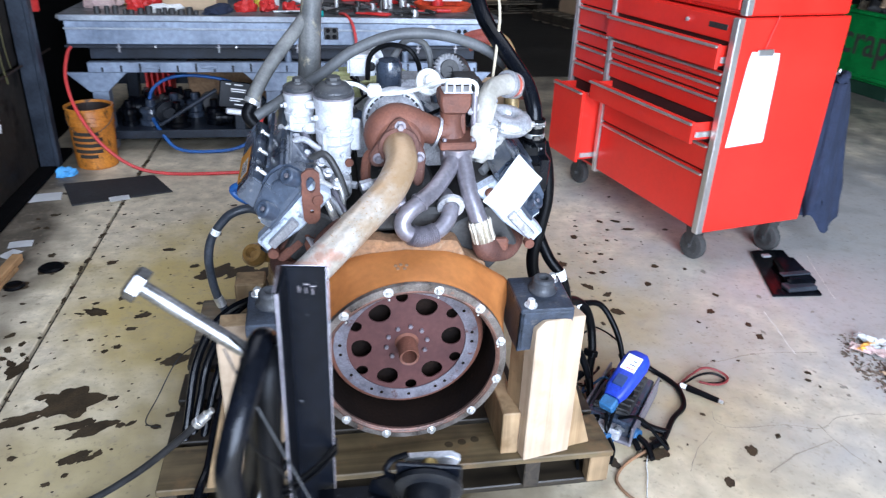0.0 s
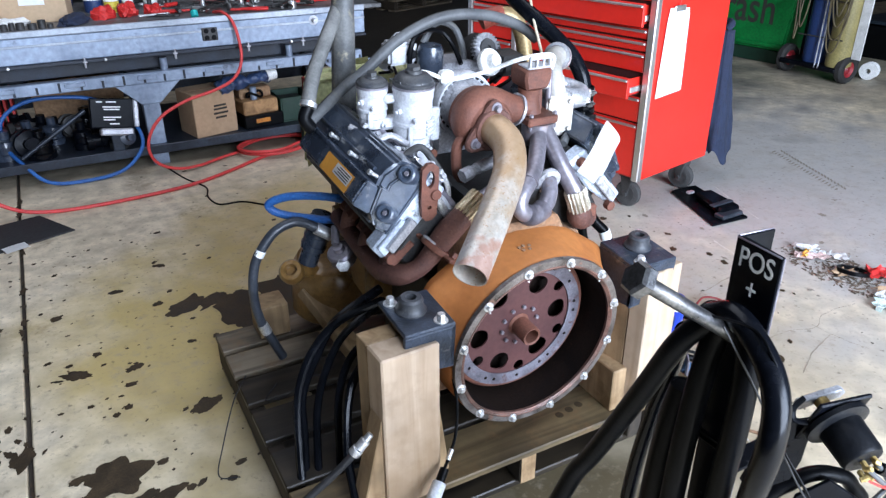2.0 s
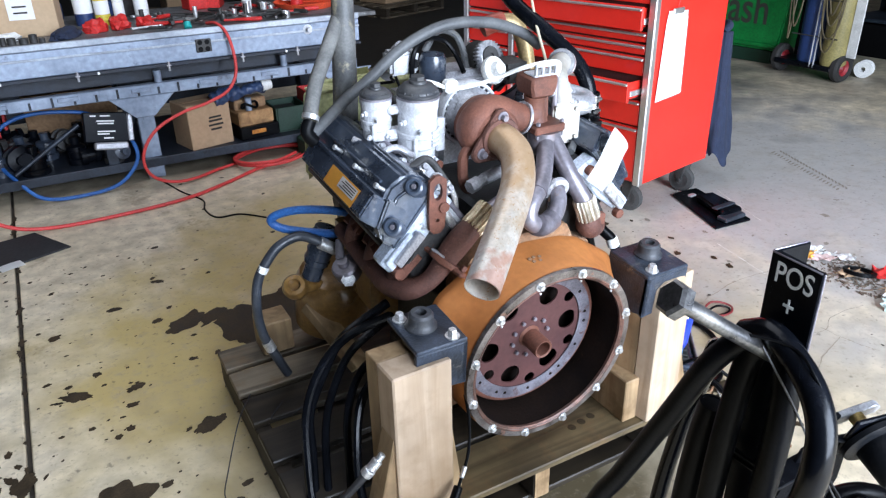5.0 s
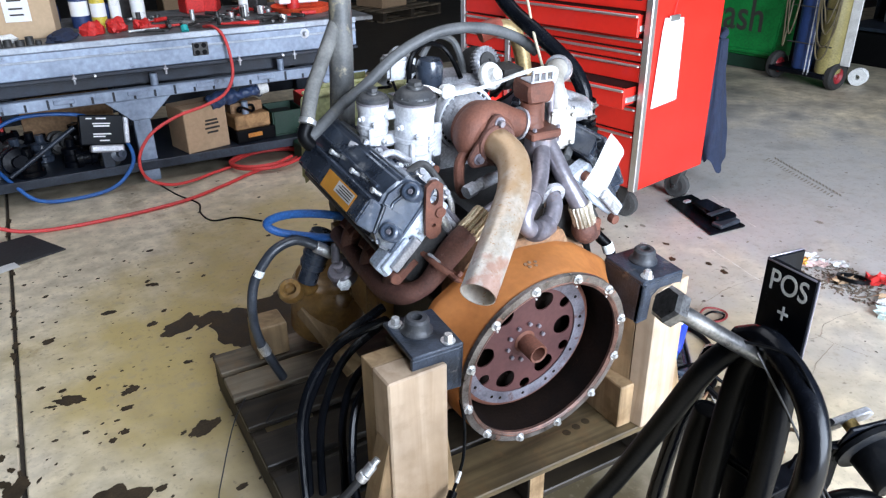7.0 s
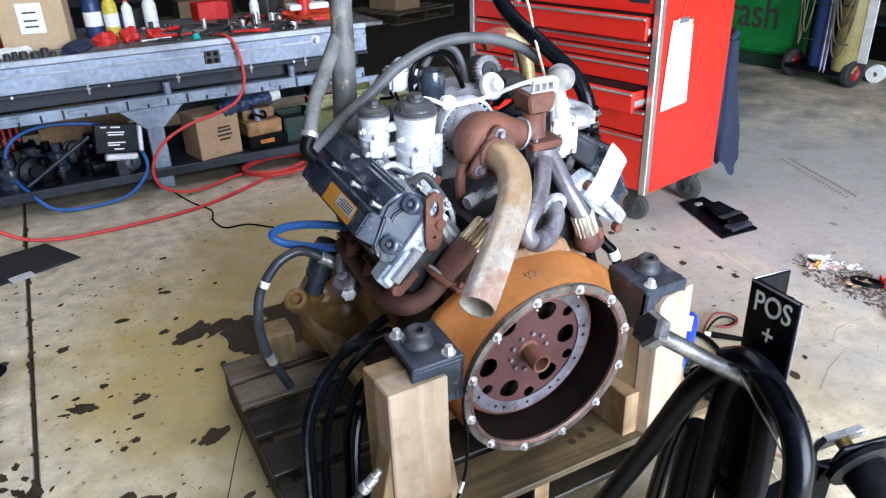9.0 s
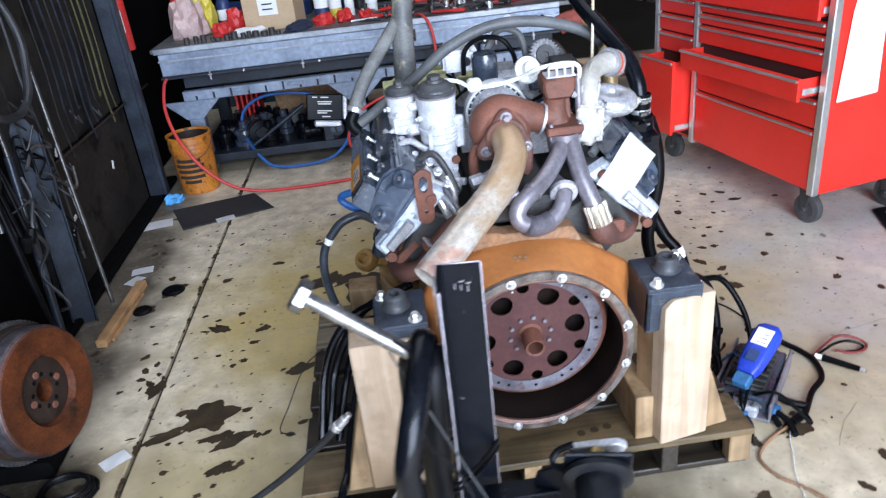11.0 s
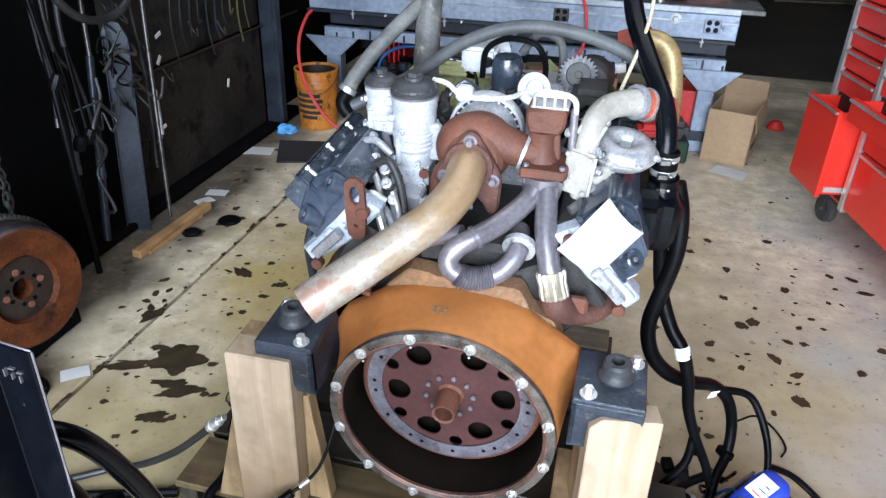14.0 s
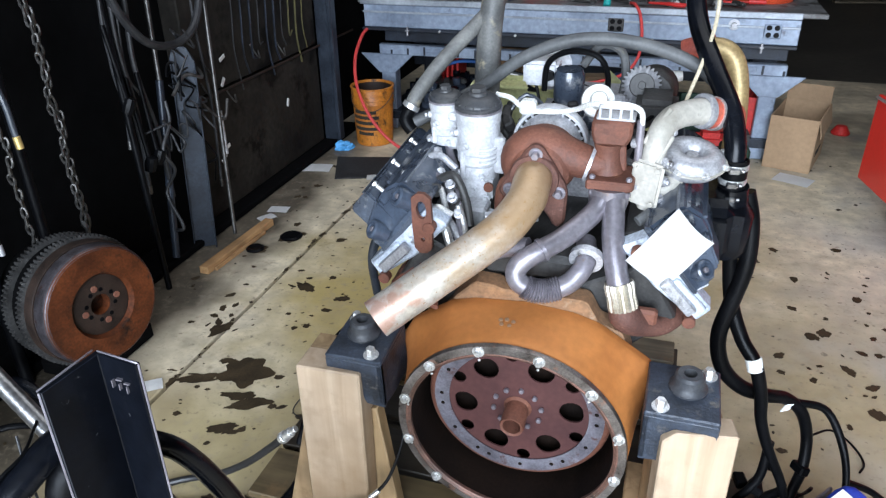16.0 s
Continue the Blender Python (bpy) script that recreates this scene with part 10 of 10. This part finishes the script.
for p, q, r, mm, lb in (((-1.45, 2.56, 0.05), (-1.47, 2.69, 0.76), 0.0150, M_STEELBAR, "blue-grey steel tube leaning against the wall"), ((-1.47, 2.69, 0.76), (-1.50, 2.76, 1.5), 0.009, M_CHAIN, "dull thin steel rod hooked on the wall"), ((-1.36, 2.86, 0.03), (-1.44, 3.02, 1.15), 0.0085, M_CHAIN, "dull steel rod leaning against the wall"), ((-1.42, 2.98, 0.36), (-1.435, 3.00, 0.55), 0.008, M_ALU, "bright steel sleeve hooked on the wall")):
    tagged(part("steel_rod", rod(p, q, r), mm), lb, "steel rod", "rods on the wall")
rnd = random.Random(40)
for k in range(11):
    y, z = rnd.uniform(2.60, 3.02), rnd.uniform(0.55, 0.80)
    pts = [(-1.42 + rnd.uniform(-0.03, 0.03), y, z)]
    for i in range(6):
        pts.append((-1.42 + rnd.uniform(-0.04, 0.05), min(3.1, max(2.5, pts[-1][1] + rnd.uniform(-0.09, 0.09))), pts[-1][2] + rnd.uniform(-0.12, 0.09)))
    tagged(part("tangled_cord", tube(pts, rnd.choice((0.004, 0.005, 0.007)), 7, 5), rnd.choice((M_WALLHOSE, M_WALLHOSE, M_CHAIN, M_BLACK))), "dusty cord tangled round the channel on the wall", "cord", "tangled cords")
for y, z, a in ((3.20, 0.73, 20), (3.18, 0.625, 50), (3.74, 0.375, 70), (3.14, 0.33, 10), (3.10, 0.285, 35)):
    tagged(part("pale_tag", box((-0.003, -0.022, -0.009), (0.003, 0.022, 0.009), 0.002, pose(-1.522, y, z, a, 0, 0)), M_PAPERDIRTY), "small pale bent tag on the wall panel", "tag", "pale tags on the panel")
for y, x0, x1, r, h, mm in ((2.40, -1.38, -1.47, 0.012, 1.3, M_BLACK), (1.95, -1.42, -1.5, 0.016, 1.0, M_BLACK), (1.75, -1.45, -1.53, 0.02, 1.1, M_BLACK)):
    tagged(part("steel_bar", rod((x0, y, 0.0), (x1, y + 0.06, h), r), mm), "blue-grey steel bar leaning against the wall", "steel bar", "bars along the wall")
for y, z1, r in ((2.44, 0.60, 0.007), (2.49, 0.40, 0.009), (2.95, 0.25, 0.006)):
    hung_hose([(-1.60, y, 1.9), (-1.47, y + 0.02, 1.35), (-1.45, y - 0.01, 0.95), (-1.45, y + 0.02, 0.5 * (0.95 + z1)), (-1.45, y, z1)], r, M_WALLHOSE, "dusty hose hung on the wall", M_CHAIN)
rnd = random.Random(77)
# black tools hung in a row between the hoses
for k in range(3):
    y, z = 2.44 + 0.05 * k, rnd.uniform(0.45, 0.8)
    bm = rod((-1.42, y, z), (-1.45, y + rnd.uniform(-0.03, 0.03), z + rnd.uniform(0.25, 0.4)), 0.009)
    tagged(part("hand_tool", lathe([(0, -0.03), (0.02, -0.025), (0.024, 0.0), (0.02, 0.03), (0, 0.035)], (-1.42, y, z), (0.3, rnd.uniform(-0.5, 0.5), 1), 10, bm), M_BLACK), "dark steel hand tool hung among the hoses", "tool", "tools hung in a row")
for y, z in ((3.02, 0.62), (3.05, 0.72), (3.45, 0.70), (3.7, 0.66), (3.2, 0.55)):
    tagged(part("wire_bracket", tube([(-1.525, y, z + 0.04), (-1.51, y + 0.01, z), (-1.50, y + 0.03, z - 0.03), (-1.515, y + 0.05, z + 0.0)], 0.004, 7), M_CHAIN), "small bent wire bracket on the wall panel", "bracket", "wall brackets")
for k in range(10):
    y = 3.3 + 0.075 * k
    tagged(part("hanging_cord", tube([(-1.52, y, 1.5), (-1.515, y + 0.02, 1.0), (-1.51, y - 0.01, 0.75 - 0.02 * (k % 3)), (-1.515, y + 0.03, 0.55 + 0.06 * (k % 4))], 0.0035 + 0.001 * (k % 3), 6), M_OLIVE if k > 6 else (M_WALLHOSE, M_BENCHDARK, M_BENCHDARK)[k % 3]), "thin cord hanging down the wall panel", "cord", "cords on the panel")
# fire extinguisher above the bench end
fe = thing("fire_extinguisher", pose(-1.50, 4.42, 0.83) @ Matrix.Diagonal((0.7, 0.7, 1, 1)), "red fire extinguisher fixed to the wall column", "fire extinguisher")
part("cylinder", lathe([(0, 0), (0.05, 0), (0.055, 0.01), (0.055, 0.3), (0.03, 0.35), (0, 0.36)], (0, 0, 0), (0, 0, 1), 28), M_REDPLASTIC, fe)
part("label_patch", box((-0.03, -0.0565, 0.1), (0.03, -0.0535, 0.22), 0.001), M_PAPER, fe, "white label")
part("wall_bracket", box((-0.17, -0.02, 0.1), (-0.05, 0.02, 0.14), 0.003), M_BLACK, fe)
